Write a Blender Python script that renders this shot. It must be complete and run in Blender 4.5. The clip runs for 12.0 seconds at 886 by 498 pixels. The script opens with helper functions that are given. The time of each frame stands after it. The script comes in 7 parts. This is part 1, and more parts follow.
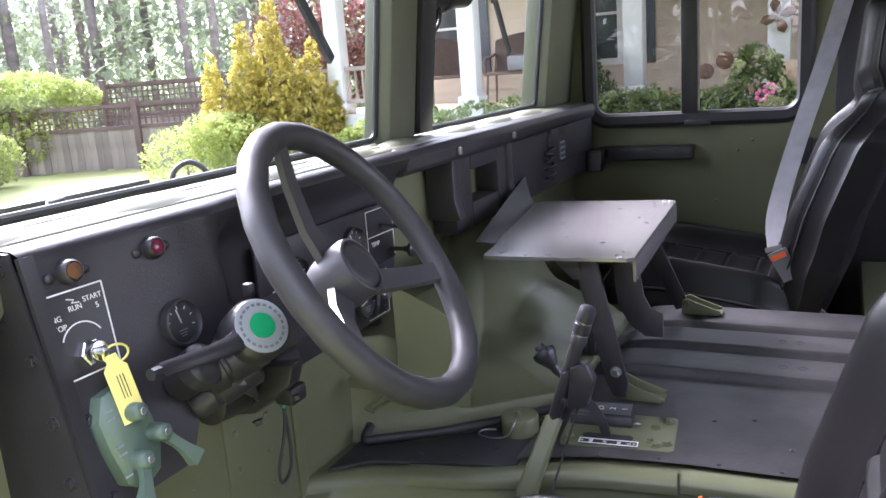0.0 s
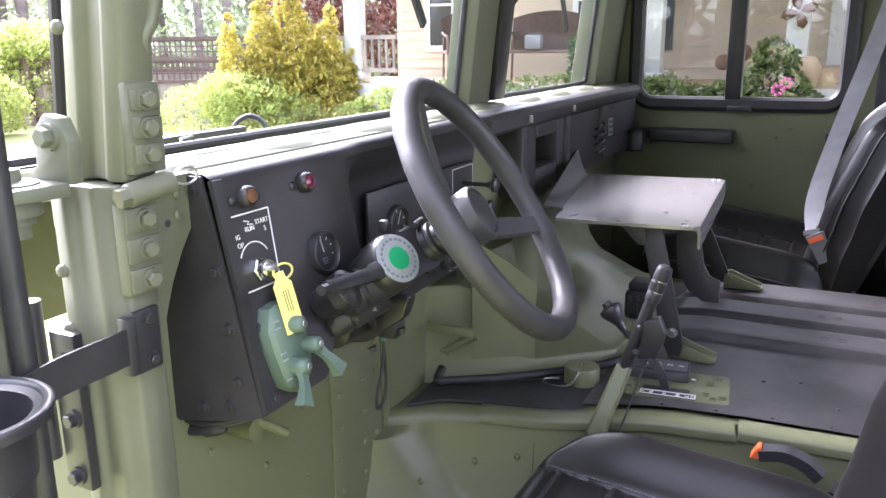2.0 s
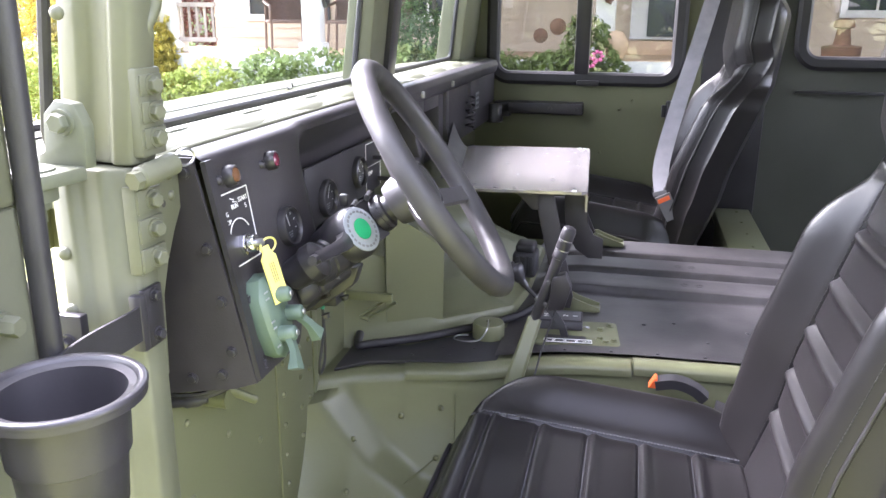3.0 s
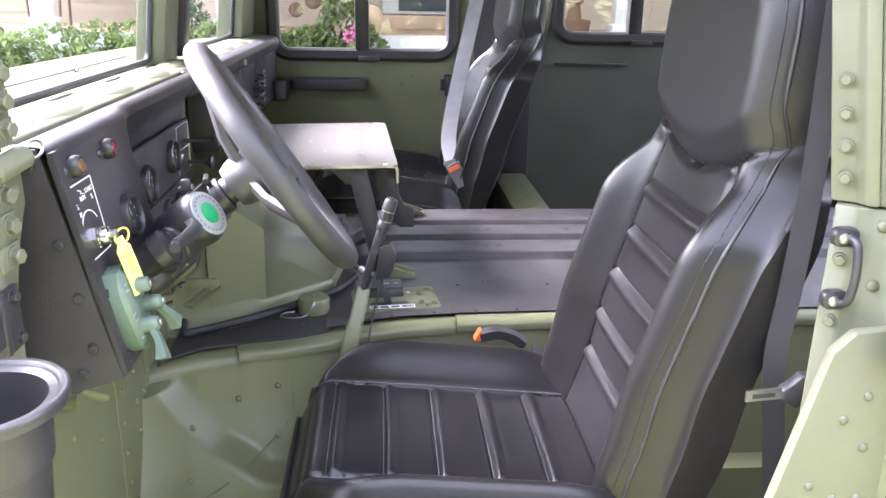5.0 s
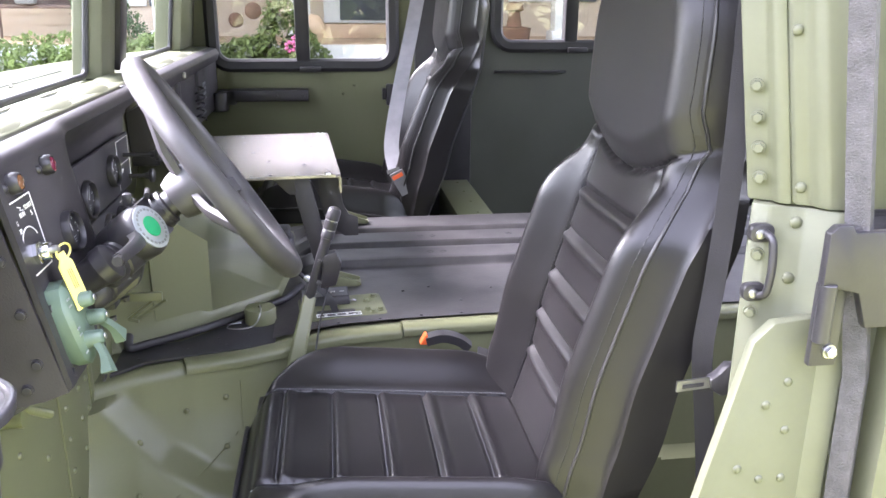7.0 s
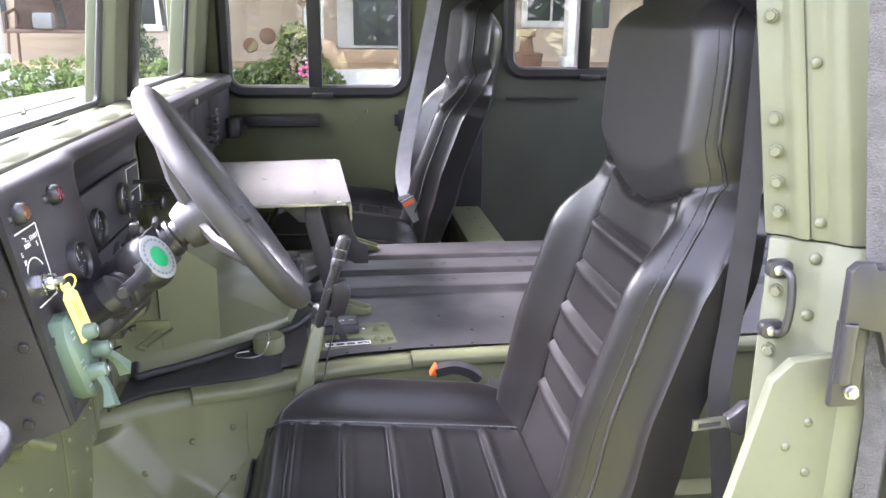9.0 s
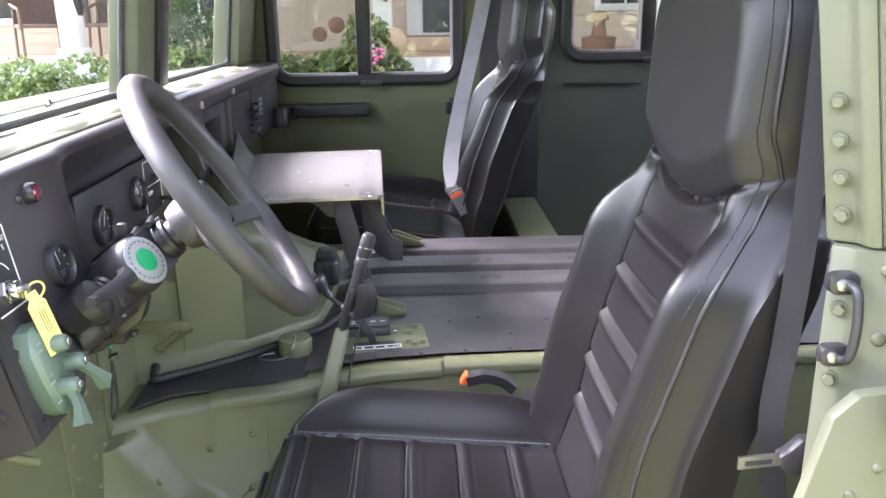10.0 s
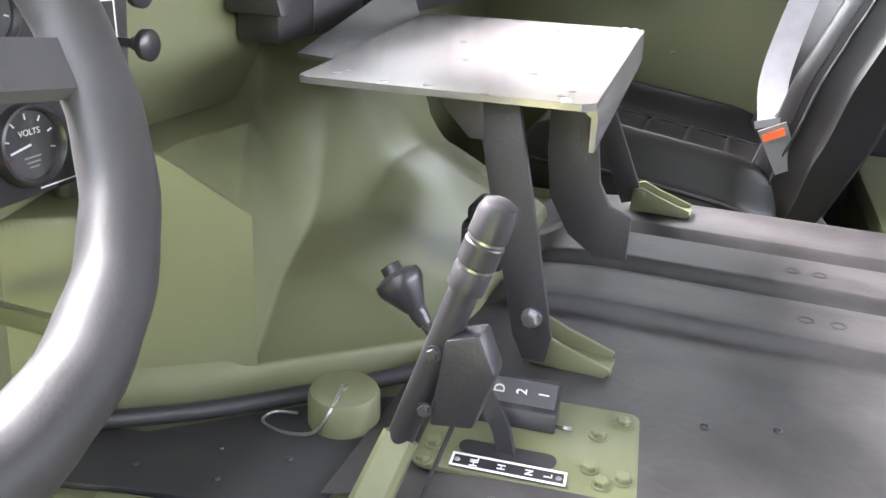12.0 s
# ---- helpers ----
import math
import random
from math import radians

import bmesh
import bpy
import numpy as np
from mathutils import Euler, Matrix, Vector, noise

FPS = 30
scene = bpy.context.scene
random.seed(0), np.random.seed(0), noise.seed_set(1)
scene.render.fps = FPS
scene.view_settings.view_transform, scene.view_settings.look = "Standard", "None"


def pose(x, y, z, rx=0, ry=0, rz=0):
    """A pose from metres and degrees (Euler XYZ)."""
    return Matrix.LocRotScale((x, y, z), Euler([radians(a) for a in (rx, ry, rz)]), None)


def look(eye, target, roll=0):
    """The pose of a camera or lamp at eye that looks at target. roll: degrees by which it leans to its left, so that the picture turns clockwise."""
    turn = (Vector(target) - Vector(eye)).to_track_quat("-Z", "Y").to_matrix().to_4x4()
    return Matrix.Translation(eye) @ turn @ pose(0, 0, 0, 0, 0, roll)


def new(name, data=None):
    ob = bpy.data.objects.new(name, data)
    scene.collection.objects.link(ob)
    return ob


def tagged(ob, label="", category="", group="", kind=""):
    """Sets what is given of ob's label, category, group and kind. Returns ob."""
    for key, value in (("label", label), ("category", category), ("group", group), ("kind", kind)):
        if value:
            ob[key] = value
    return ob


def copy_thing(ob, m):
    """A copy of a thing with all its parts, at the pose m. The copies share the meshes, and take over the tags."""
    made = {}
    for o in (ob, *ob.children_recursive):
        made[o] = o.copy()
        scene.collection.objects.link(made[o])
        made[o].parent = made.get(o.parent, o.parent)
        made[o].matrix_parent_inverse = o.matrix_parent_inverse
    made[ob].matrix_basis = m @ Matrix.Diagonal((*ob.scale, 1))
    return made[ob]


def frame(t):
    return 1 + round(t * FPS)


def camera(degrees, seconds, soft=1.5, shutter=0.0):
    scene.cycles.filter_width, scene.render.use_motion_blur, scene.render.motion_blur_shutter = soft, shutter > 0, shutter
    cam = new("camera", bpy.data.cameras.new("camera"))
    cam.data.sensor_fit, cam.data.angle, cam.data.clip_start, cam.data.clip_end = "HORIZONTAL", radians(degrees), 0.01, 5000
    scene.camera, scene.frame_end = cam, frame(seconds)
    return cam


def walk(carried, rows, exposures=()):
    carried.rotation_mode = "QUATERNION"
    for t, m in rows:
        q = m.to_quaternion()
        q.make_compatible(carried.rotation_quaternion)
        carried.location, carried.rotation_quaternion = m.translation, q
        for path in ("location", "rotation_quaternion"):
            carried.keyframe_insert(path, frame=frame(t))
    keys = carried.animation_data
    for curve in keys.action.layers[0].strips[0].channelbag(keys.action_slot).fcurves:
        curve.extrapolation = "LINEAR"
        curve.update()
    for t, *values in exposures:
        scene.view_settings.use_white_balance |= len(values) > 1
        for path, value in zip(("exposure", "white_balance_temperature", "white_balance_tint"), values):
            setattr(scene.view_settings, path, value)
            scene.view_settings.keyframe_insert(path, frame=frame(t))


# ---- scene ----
cam = camera(58.16, 12.0)
PATH = [
    (0, (0.4672, -1.1619, 1.4656), (-0.4153, 0.5787, 1.0278), -4.32),
    (0.5, (0.4088, -1.1198, 1.4691), (-0.6266, 0.5408, 1.0564), -3.26),
    (1, (0.4590, -1.1308, 1.4646), (-0.6884, 0.4471, 1.0243), -2.15),
    (1.5, (0.4751, -1.1894, 1.4592), (-0.6925, 0.3679, 0.9995), -1.75),
    (2, (0.3788, -1.3229, 1.4598), (-0.4878, 0.4099, 0.9634), -0.71),
    (2.5, (0.2938, -1.4341, 1.4762), (-0.2424, 0.4150, 0.9347), 0.46),
    (2.7, (0.2788, -1.4567, 1.4818), (-0.2082, 0.4026, 0.9289), 0.49),
    (4.3, (0.1333, -1.4876, 1.4788), (-0.0029, 0.4156, 0.8794), 0.13),
    (4.5, (0.1329, -1.5045, 1.4827), (0.1044, 0.4022, 0.8796), 0.55),
    (5, (0.1473, -1.5329, 1.4925), (0.2863, 0.3632, 0.8716), 0.88),
    (5.5, (0.1522, -1.5503, 1.5041), (0.3690, 0.3425, 0.8956), 0.76),
    (6, (0.1512, -1.5592, 1.4939), (0.3923, 0.3266, 0.8730), 0.54),
    (6.5, (0.1541, -1.5647, 1.4875), (0.4148, 0.3159, 0.8589), 0.39),
    (7, (0.1546, -1.5629, 1.4996), (0.4211, 0.3256, 0.8974), 0.40),
    (7.5, (0.1470, -1.5597, 1.5075), (0.4032, 0.3397, 0.9358), 0.40),
    (9.5, (0.1750, -1.5226, 1.5037), (0.3975, 0.3886, 0.9580), 0.72),
    (10, (0.2453, -1.4352, 1.4927), (0.2990, 0.4795, 0.9173), -0.77),
    (10.5, (0.3331, -1.3000, 1.4644), (0.1814, 0.6083, 0.8853), -0.21),
    (11, (0.2875, -1.0701, 1.4082), (0.0233, 0.8124, 0.7867), 2.67),
    (11.5, (0.2525, -0.8086, 1.3481), (-0.0895, 1.0069, 0.5821), 4.33),
    (12, (0.2685, -0.5323, 1.2749), (-0.3348, 1.2130, 0.5068), 2.77),
]
EXPOSURES = [(0.0, 3.75, 5800, 27), (0.5, 3.2, 5950, 27), (1.0, 3.2, 5950, 27), (1.5, 3.6, 5850, 27), (2.5, 4.4, 5950, 27), (6.5, 4.7, 6000, 27), (9.5, 4.6, 6000, 26), (10.5, 4.3, 6050, 25), (11.2, 4.6, 6250, 20), (12.0, 5.2, 6350, 18)]
walk(cam, [(t, look(eye, target, roll)) for t, eye, target, roll in PATH], EXPOSURES)

# ---- world and light ----
SUN_EL, SUN_ROT = 40.0, 293.0
world = bpy.data.worlds.new("world")
scene.world = world
world.use_nodes = True
wn = world.node_tree.nodes
sky = wn.new("ShaderNodeTexSky")
sky.sky_type = 'NISHITA'
sky.sun_disc = False
sky.sun_elevation, sky.sun_rotation = radians(SUN_EL), radians(SUN_ROT)
sky.air_density, sky.dust_density = 1.0, 2.5
wn["Background"].inputs[1].default_value = 0.15
haze = wn.new("ShaderNodeHueSaturation")
haze.inputs["Saturation"].default_value = 0.3
world.node_tree.links.new(sky.outputs[0], haze.inputs["Color"])
world.node_tree.links.new(haze.outputs[0], wn["Background"].inputs[0])
sun = new("sun", bpy.data.lights.new("sun", 'SUN'))
sun.data.energy, sun.data.angle, sun.data.color = 1.5, radians(25), (1.0, 0.97, 0.94)
sun.matrix_world = look((-6.0, 2.5, 5.4), (0, 0, 0))


# ---- materials ----
def mat(name, base, rough=0.5, metal=0.0, vary=0.12, scale=6.0, grain=120.0, bump=0.05, coat=0.0, per_piece=0.0, dirt=None, rvar=0.1, spec=0.5):
    """Principled material with colour drift at two scales, fine relief and uneven gloss."""
    m = bpy.data.materials.new(name)
    m.use_nodes = True
    nt = m.node_tree
    nd, ln = nt.nodes, nt.links.new
    p = nd["Principled BSDF"]
    tc = nd.new("ShaderNodeTexCoord")
    big = nd.new("ShaderNodeTexNoise")
    big.inputs["Scale"].default_value, big.inputs["Detail"].default_value = scale, 5
    fine = nd.new("ShaderNodeTexNoise")
    fine.inputs["Scale"].default_value, fine.inputs["Detail"].default_value = grain, 3
    ln(tc.outputs["Object"], big.inputs["Vector"])
    ln(tc.outputs["Object"], fine.inputs["Vector"])
    ramp = nd.new("ShaderNodeMapRange")
    ramp.inputs["From Min"].default_value, ramp.inputs["From Max"].default_value = 0.3, 0.7
    ramp.inputs["To Min"].default_value, ramp.inputs["To Max"].default_value = 1 - vary, 1 + vary
    ln(big.outputs[0], ramp.inputs[0])
    add = nd.new("ShaderNodeMath")
    add.operation = 'MULTIPLY_ADD'
    ln(fine.outputs[0], add.inputs[0])
    add.inputs[1].default_value = vary
    ln(ramp.outputs[0], add.inputs[2])
    last = add
    if per_piece:
        info = nd.new("ShaderNodeObjectInfo")
        geo = nd.new("ShaderNodeNewGeometry")
        s = nd.new("ShaderNodeMath")
        s.operation = 'ADD'
        ln(info.outputs["Random"], s.inputs[0])
        ln(geo.outputs["Random Per Island"], s.inputs[1])
        f = nd.new("ShaderNodeMath")
        f.operation = 'FRACT'
        ln(s.outputs[0], f.inputs[0])
        r2 = nd.new("ShaderNodeMapRange")
        r2.inputs["To Min"].default_value, r2.inputs["To Max"].default_value = 1 - per_piece, 1 + per_piece
        ln(f.outputs[0], r2.inputs[0])
        mul = nd.new("ShaderNodeMath")
        mul.operation = 'MULTIPLY'
        ln(add.outputs[0], mul.inputs[0])
        ln(r2.outputs[0], mul.inputs[1])
        last = mul
    vm = nd.new("ShaderNodeVectorMath")
    vm.operation = 'SCALE'
    vm.inputs[0].default_value = base
    ln(last.outputs[0], vm.inputs["Scale"])
    col = vm.outputs[0]
    if dirt:
        spot = nd.new("ShaderNodeTexNoise")
        spot.inputs["Scale"].default_value, spot.inputs["Detail"].default_value = scale * 2.3, 8
        ln(tc.outputs["Object"], spot.inputs["Vector"])
        sr = nd.new("ShaderNodeMapRange")
        sr.inputs["From Min"].default_value, sr.inputs["From Max"].default_value = 0.42, 0.82
        sr.inputs["To Max"].default_value = dirt[3]
        ln(spot.outputs[0], sr.inputs[0])
        mx = nd.new("ShaderNodeMixRGB")
        mx.inputs[2].default_value = (*dirt[:3], 1)
        ln(sr.outputs[0], mx.inputs[0])
        ln(col, mx.inputs[1])
        col = mx.outputs[0]
    ln(col, p.inputs["Base Color"])
    rr = nd.new("ShaderNodeMapRange")
    rr.inputs["To Min"].default_value, rr.inputs["To Max"].default_value = max(0.03, rough - rvar), min(1, rough + rvar)
    ln(big.outputs[0], rr.inputs[0])
    ln(rr.outputs[0], p.inputs["Roughness"])
    p.inputs["Metallic"].default_value = metal
    p.inputs["Coat Weight"].default_value = coat
    p.inputs["Specular IOR Level"].default_value = spec
    if bump:
        b = nd.new("ShaderNodeBump")
        b.inputs["Strength"].default_value, b.inputs["Distance"].default_value = bump, 0.002
        ln(fine.outputs[0], b.inputs["Height"])
        ln(b.outputs[0], p.inputs["Normal"])
    return m


GREEN = mat("olive_paint", (0.134, 0.142, 0.076), 0.4, vary=0.07, scale=5, grain=160, bump=0.05, dirt=(0.145, 0.145, 0.09, 0.35))
GREEN_OUT = mat("olive_paint_outer", (0.108, 0.113, 0.073), 0.46, vary=0.07, scale=7, grain=140, bump=0.08, dirt=(0.14, 0.143, 0.10, 0.35))
GREEN_BOX = mat("grey_green_enamel", (0.10, 0.145, 0.11), 0.4, vary=0.08, scale=20, grain=300, bump=0.05)
BLACK = mat("black_powder_coat", (0.030, 0.027, 0.030), 0.42, vary=0.2, scale=9, grain=420, bump=0.22, dirt=(0.052, 0.048, 0.05, 0.45))
BLACK_SM = mat("black_smooth_paint", (0.026, 0.0245, 0.027), 0.36, vary=0.2, scale=14, grain=300, bump=0.05)
RUBBER = mat("black_rubber", (0.025, 0.024, 0.026), 0.5, vary=0.2, scale=18, grain=400, bump=0.1)
FOAM = mat("weathered_grey_foam", (0.06, 0.057, 0.06), 0.8, vary=0.3, scale=60, grain=420, bump=1.0)
VINYL = mat("black_vinyl", (0.012, 0.011, 0.0115), 0.31, vary=0.2, scale=8, grain=900, bump=0.12, rvar=0.08, spec=0.36)
VINYL_DULL = mat("black_vinyl_panel", (0.016, 0.015, 0.016), 0.45, vary=0.12, scale=8, grain=900, bump=0.15, rvar=0.06)
THREAD = mat("grey_thread", (0.1, 0.1, 0.105), 0.8, bump=0.1)
GRIP = mat("steering_rubber", (0.045, 0.043, 0.046), 0.5, vary=0.15, scale=16, grain=500, bump=0.06)
SPOKE = mat("spoke_plastic", (0.06, 0.057, 0.062), 0.42, vary=0.1, scale=20, grain=300, bump=0.05)
SHELF = mat("worn_black_steel", (0.26, 0.245, 0.245), 0.24, metal=0.6, vary=0.12, scale=7, grain=260, bump=0.03, dirt=(0.2, 0.19, 0.19, 0.3), rvar=0.05)
MAT_TOP = mat("scuffed_rubber_mat", (0.045, 0.042, 0.043), 0.46, vary=0.3, scale=7, grain=110, bump=0.16, rvar=0.14, dirt=(0.022, 0.02, 0.021, 0.9))
HOOD = mat("glossy_olive_hood", (0.14, 0.146, 0.10), 0.34, vary=0.06, scale=4, grain=140, bump=0.03, coat=0.2)
# cab olive darkened: the rear's shade is put into the base colour
REAR_SHADED = mat("shade_darkened_olive", (0.06, 0.064, 0.05), 0.5, vary=0.12, scale=5, grain=300, bump=0.1)
CHROME = mat("chrome", (0.7, 0.7, 0.72), 0.14, metal=1.0, vary=0.05, bump=0.0, rvar=0.06)
STEEL = mat("worn_steel", (0.42, 0.42, 0.43), 0.35, metal=1.0, vary=0.15, scale=30, bump=0.05)
ZINC = mat("grey_green_bracket_paint", (0.11, 0.12, 0.082), 0.42, vary=0.1, scale=30, bump=0.05)
WEB = mat("grey_webbing", (0.21, 0.205, 0.225), 0.6, vary=0.12, scale=30, grain=600, bump=0.4)
WEB_DK = mat("dark_webbing", (0.020, 0.019, 0.021), 0.75, vary=0.12, scale=30, grain=600, bump=0.2, spec=0.25)
BUCKLE = mat("grey_plastic", (0.16, 0.16, 0.165), 0.45, vary=0.08, scale=20, bump=0.05)
ORANGE = mat("orange_plastic", (0.75, 0.13, 0.03), 0.4, vary=0.06, bump=0.03)
YELLOW = mat("yellow_tag_plastic", (0.80, 0.70, 0.20), 0.4, vary=0.05, scale=30, bump=0.04)
GREEN_DISC = mat("green_label", (0.0, 0.30, 0.11), 0.4, vary=0.05, bump=0.02)
WHITE = mat("white_paint", (0.75, 0.75, 0.73), 0.5, vary=0.04, bump=0.03)
DIAL_GREY = mat("silver_dial", (0.26, 0.28, 0.29), 0.35, vary=0.06, bump=0.02)
AMBER = mat("amber_lens", (0.14, 0.065, 0.03), 0.15, vary=0.1, bump=0.0)
RED = mat("red_lens", (0.13, 0.015, 0.035), 0.15, vary=0.1, bump=0.0)
TEAL = mat("green_wire", (0.05, 0.35, 0.25), 0.5, bump=0.0)


def glass_mat(name, tint, gloss=0.06, rough=0.0):
    m = bpy.data.materials.new(name)
    m.use_nodes = True
    nd, ln = m.node_tree.nodes, m.node_tree.links.new
    tr, gl, mx = nd.new("ShaderNodeBsdfTransparent"), nd.new("ShaderNodeBsdfGlossy"), nd.new("ShaderNodeMixShader")
    tr.inputs[0].default_value = (*tint, 1)
    gl.inputs["Roughness"].default_value = rough
    mx.inputs[0].default_value = gloss
    ln(tr.outputs[0], mx.inputs[1])
    ln(gl.outputs[0], mx.inputs[2])
    ln(mx.outputs[0], nd["Material Output"].inputs[0])
    return m


GLASS = glass_mat("window_glass", (0.9, 0.93, 0.91), 0.05)
GLASS_TINT = glass_mat("tinted_door_glass", (0.6, 0.61, 0.58), 0.05)
GLASS_CLR = glass_mat("gauge_glass", (0.95, 0.95, 0.95), 0.07, 0.08)


# ---- mesh helpers ----
def box(bm, x0, x1, y0, y1, z0, z1, bev=0.0, seg=2):
    vs = [bm.verts.new(p) for p in ((x0, y0, z0), (x1, y0, z0), (x1, y1, z0), (x0, y1, z0), (x0, y0, z1), (x1, y0, z1), (x1, y1, z1), (x0, y1, z1))]
    fs = [bm.faces.new([vs[i] for i in f]) for f in ((3, 2, 1, 0), (4, 5, 6, 7), (0, 1, 5, 4), (1, 2, 6, 5), (2, 3, 7, 6), (3, 0, 4, 7))]
    if bev:
        bmesh.ops.bevel(bm, geom=list({e for f in fs for e in f.edges}), offset=bev, segments=seg, affect='EDGES', profile=0.5)
    return bm


def prism(bm, pts, axis, a, b, bev=0.0, seg=2):
    """A polygon given in the two other axes, run along one axis from a to b."""
    def at(p, d):
        return {"x": (d, p[0], p[1]), "y": (p[0], d, p[1]), "z": (p[0], p[1], d)}[axis]
    lo, hi = [bm.verts.new(at(p, a)) for p in pts], [bm.verts.new(at(p, b)) for p in pts]
    fs = [bm.faces.new(lo[::-1]), bm.faces.new(hi)]
    n = len(pts)
    for i in range(n):
        fs.append(bm.faces.new((lo[i], lo[(i + 1) % n], hi[(i + 1) % n], hi[i])))
    bmesh.ops.recalc_face_normals(bm, faces=fs)
    if bev:
        bmesh.ops.bevel(bm, geom=list({e for f in fs for e in f.edges}), offset=bev, segments=seg, affect='EDGES', profile=0.5)
    return bm


def frame_of(d):
    d = Vector(d).normalized()
    u = d.orthogonal().normalized() if abs(d.z) > 0.9 else Vector((0, 0, 1)).cross(d).normalized()
    return d, u, d.cross(u)


def lathe(bm, p0, axis, prof, n=20, closed=True):
    """Rings of (distance along the axis, radius) round an axis that starts at p0."""
    d, u, w = frame_of(axis)
    p0 = Vector(p0)
    rings = []
    for s, r in prof:
        rings.append([bm.verts.new(p0 + d * s + (u * math.cos(2 * math.pi * i / n) + w * math.sin(2 * math.pi * i / n)) * max(r, 1e-5)) for i in range(n)])
    for a, b in zip(rings, rings[1:]):
        for i in range(n):
            bm.faces.new((a[i], a[(i + 1) % n], b[(i + 1) % n], b[i]))
    if closed:
        bm.faces.new(rings[0][::-1])
        bm.faces.new(rings[-1])
    return bm


def cyl(bm, p0, p1, r0, r1=None, n=16, bev=0.0):
    r1 = r0 if r1 is None else r1
    d = Vector(p1) - Vector(p0)
    L = d.length
    prof = [(0, r0), (L, r1)] if not bev else [(0, r0 - bev), (bev, r0), (L - bev, r1), (L, r1 - bev)]
    return lathe(bm, p0, d, prof, n)


def sweep(bm, pts, section, closed=False, up=None, scales=None):
    """Runs a closed section of (side, up) along points."""
    pts = [Vector(p) for p in pts]
    n = len(pts)
    rings = []
    prev = None
    for i, p in enumerate(pts):
        if closed:
            d = (pts[(i + 1) % n] - pts[i - 1]).normalized()
        else:
            d = (pts[min(i + 1, n - 1)] - pts[max(i - 1, 0)]).normalized()
        if up is not None:
            u = d.cross(Vector(up)).normalized()
        elif prev is None:
            u = frame_of(d)[1]
        else:
            u = (prev - d * prev.dot(d)).normalized()
        prev = u
        w = u.cross(d)
        k = scales[i] if scales else 1.0
        rings.append([bm.verts.new(p + (u * a + w * b) * k) for a, b in section])
    m = len(section)
    fs = []
    for i in range(n if closed else n - 1):
        a, b = rings[i], rings[(i + 1) % n]
        for j in range(m):
            fs.append(bm.faces.new((a[j], a[(j + 1) % m], b[(j + 1) % m], b[j])))
    if not closed:
        fs += [bm.faces.new(rings[0][::-1]), bm.faces.new(rings[-1])]
    bmesh.ops.recalc_face_normals(bm, faces=fs)
    return bm


def circle(r, n=10):
    return [(r * math.cos(2 * math.pi * i / n), r * math.sin(2 * math.pi * i / n)) for i in range(n)]


def flat(w, t):
    return [(-w / 2, -t / 2), (w / 2, -t / 2), (w / 2, t / 2), (-w / 2, t / 2)]


def smooth_path(pts, k=6):
    """Catmull-Rom through the points."""
    P = [Vector(p) for p in pts]
    P = [P[0] * 2 - P[1]] + P + [P[-1] * 2 - P[-2]]
    out = []
    for i in range(1, len(P) - 2):
        for j in range(k):
            t = j / k
            a, b, c, d = P[i - 1:i + 3]
            out.append(0.5 * ((2 * b) + (c - a) * t + (2 * a - 5 * b + 4 * c - d) * t * t + (3 * b - a - 3 * c + d) * t ** 3))
    out.append(P[-2])
    return out


def rounded(x0, x1, y0, y1, r, k=5):
    """A rectangle with round corners as points in a plane, anticlockwise."""
    pts = []
    for cx, cy, a in ((x1 - r, y1 - r, 0), (x0 + r, y1 - r, 90), (x0 + r, y0 + r, 180), (x1 - r, y0 + r, 270)):
        for i in range(k + 1):
            q = radians(a + 90 * i / k)
            pts.append((cx + r * math.cos(q), cy + r * math.sin(q)))
    return pts


def mesh_of(name, bm, material, smooth=35):
    me = bpy.data.meshes.new(name)
    bm.normal_update()
    bm.to_mesh(me)
    bm.free()
    if smooth:
        for p in me.polygons:
            p.use_smooth = True
        me.set_sharp_from_angle(angle=radians(smooth))
    me.materials.append(material)
    return me


def part(name, bm, material, parent=None, label="", smooth=35):
    ob = new(name, mesh_of(name, bm, material, smooth))
    if parent is not None:
        ob.parent = parent
        ob.matrix_parent_inverse = parent.matrix_world.inverted() if parent.type == 'EMPTY' else Matrix()
    if label:
        ob["label"] = label
    return ob


def thing(name, label, category, at=(0, 0, 0), group="", kind=""):
    ob = new(name)
    ob.empty_display_size = 0.05
    ob.location = at
    bpy.context.view_layer.update()
    return tagged(ob, label, category, group, kind)


def shift(dx, dy, dz, *things):
    """Moves whole things together."""
    for ob in things:
        ob.location = ob.location + Vector((dx, dy, dz))


def solo(name, bm, material, label, category, group="", kind="", smooth=35):
    return tagged(part(name, bm, material, None, "", smooth), label, category, group, kind)


def B():
    return bmesh.new()


# ---- the truck's cab: x runs to the rear, y to the passenger side ----
YD, YP = -0.79, 1.335          # driver's sill line, passenger door's inner skin
ROOF = 1.86


def struct(name, bm, material, label, smooth=35):
    return solo(name, bm, material, label, name.split("_")[0], kind="structure", smooth=smooth)


def grid(bm, nu, nv, f):
    vs = [[bm.verts.new(f(i / nu, j / nv)) for j in range(nv + 1)] for i in range(nu + 1)]
    for i in range(nu):
        for j in range(nv):
            bm.faces.new((vs[i][j], vs[i + 1][j], vs[i + 1][j + 1], vs[i][j + 1]))
    return vs


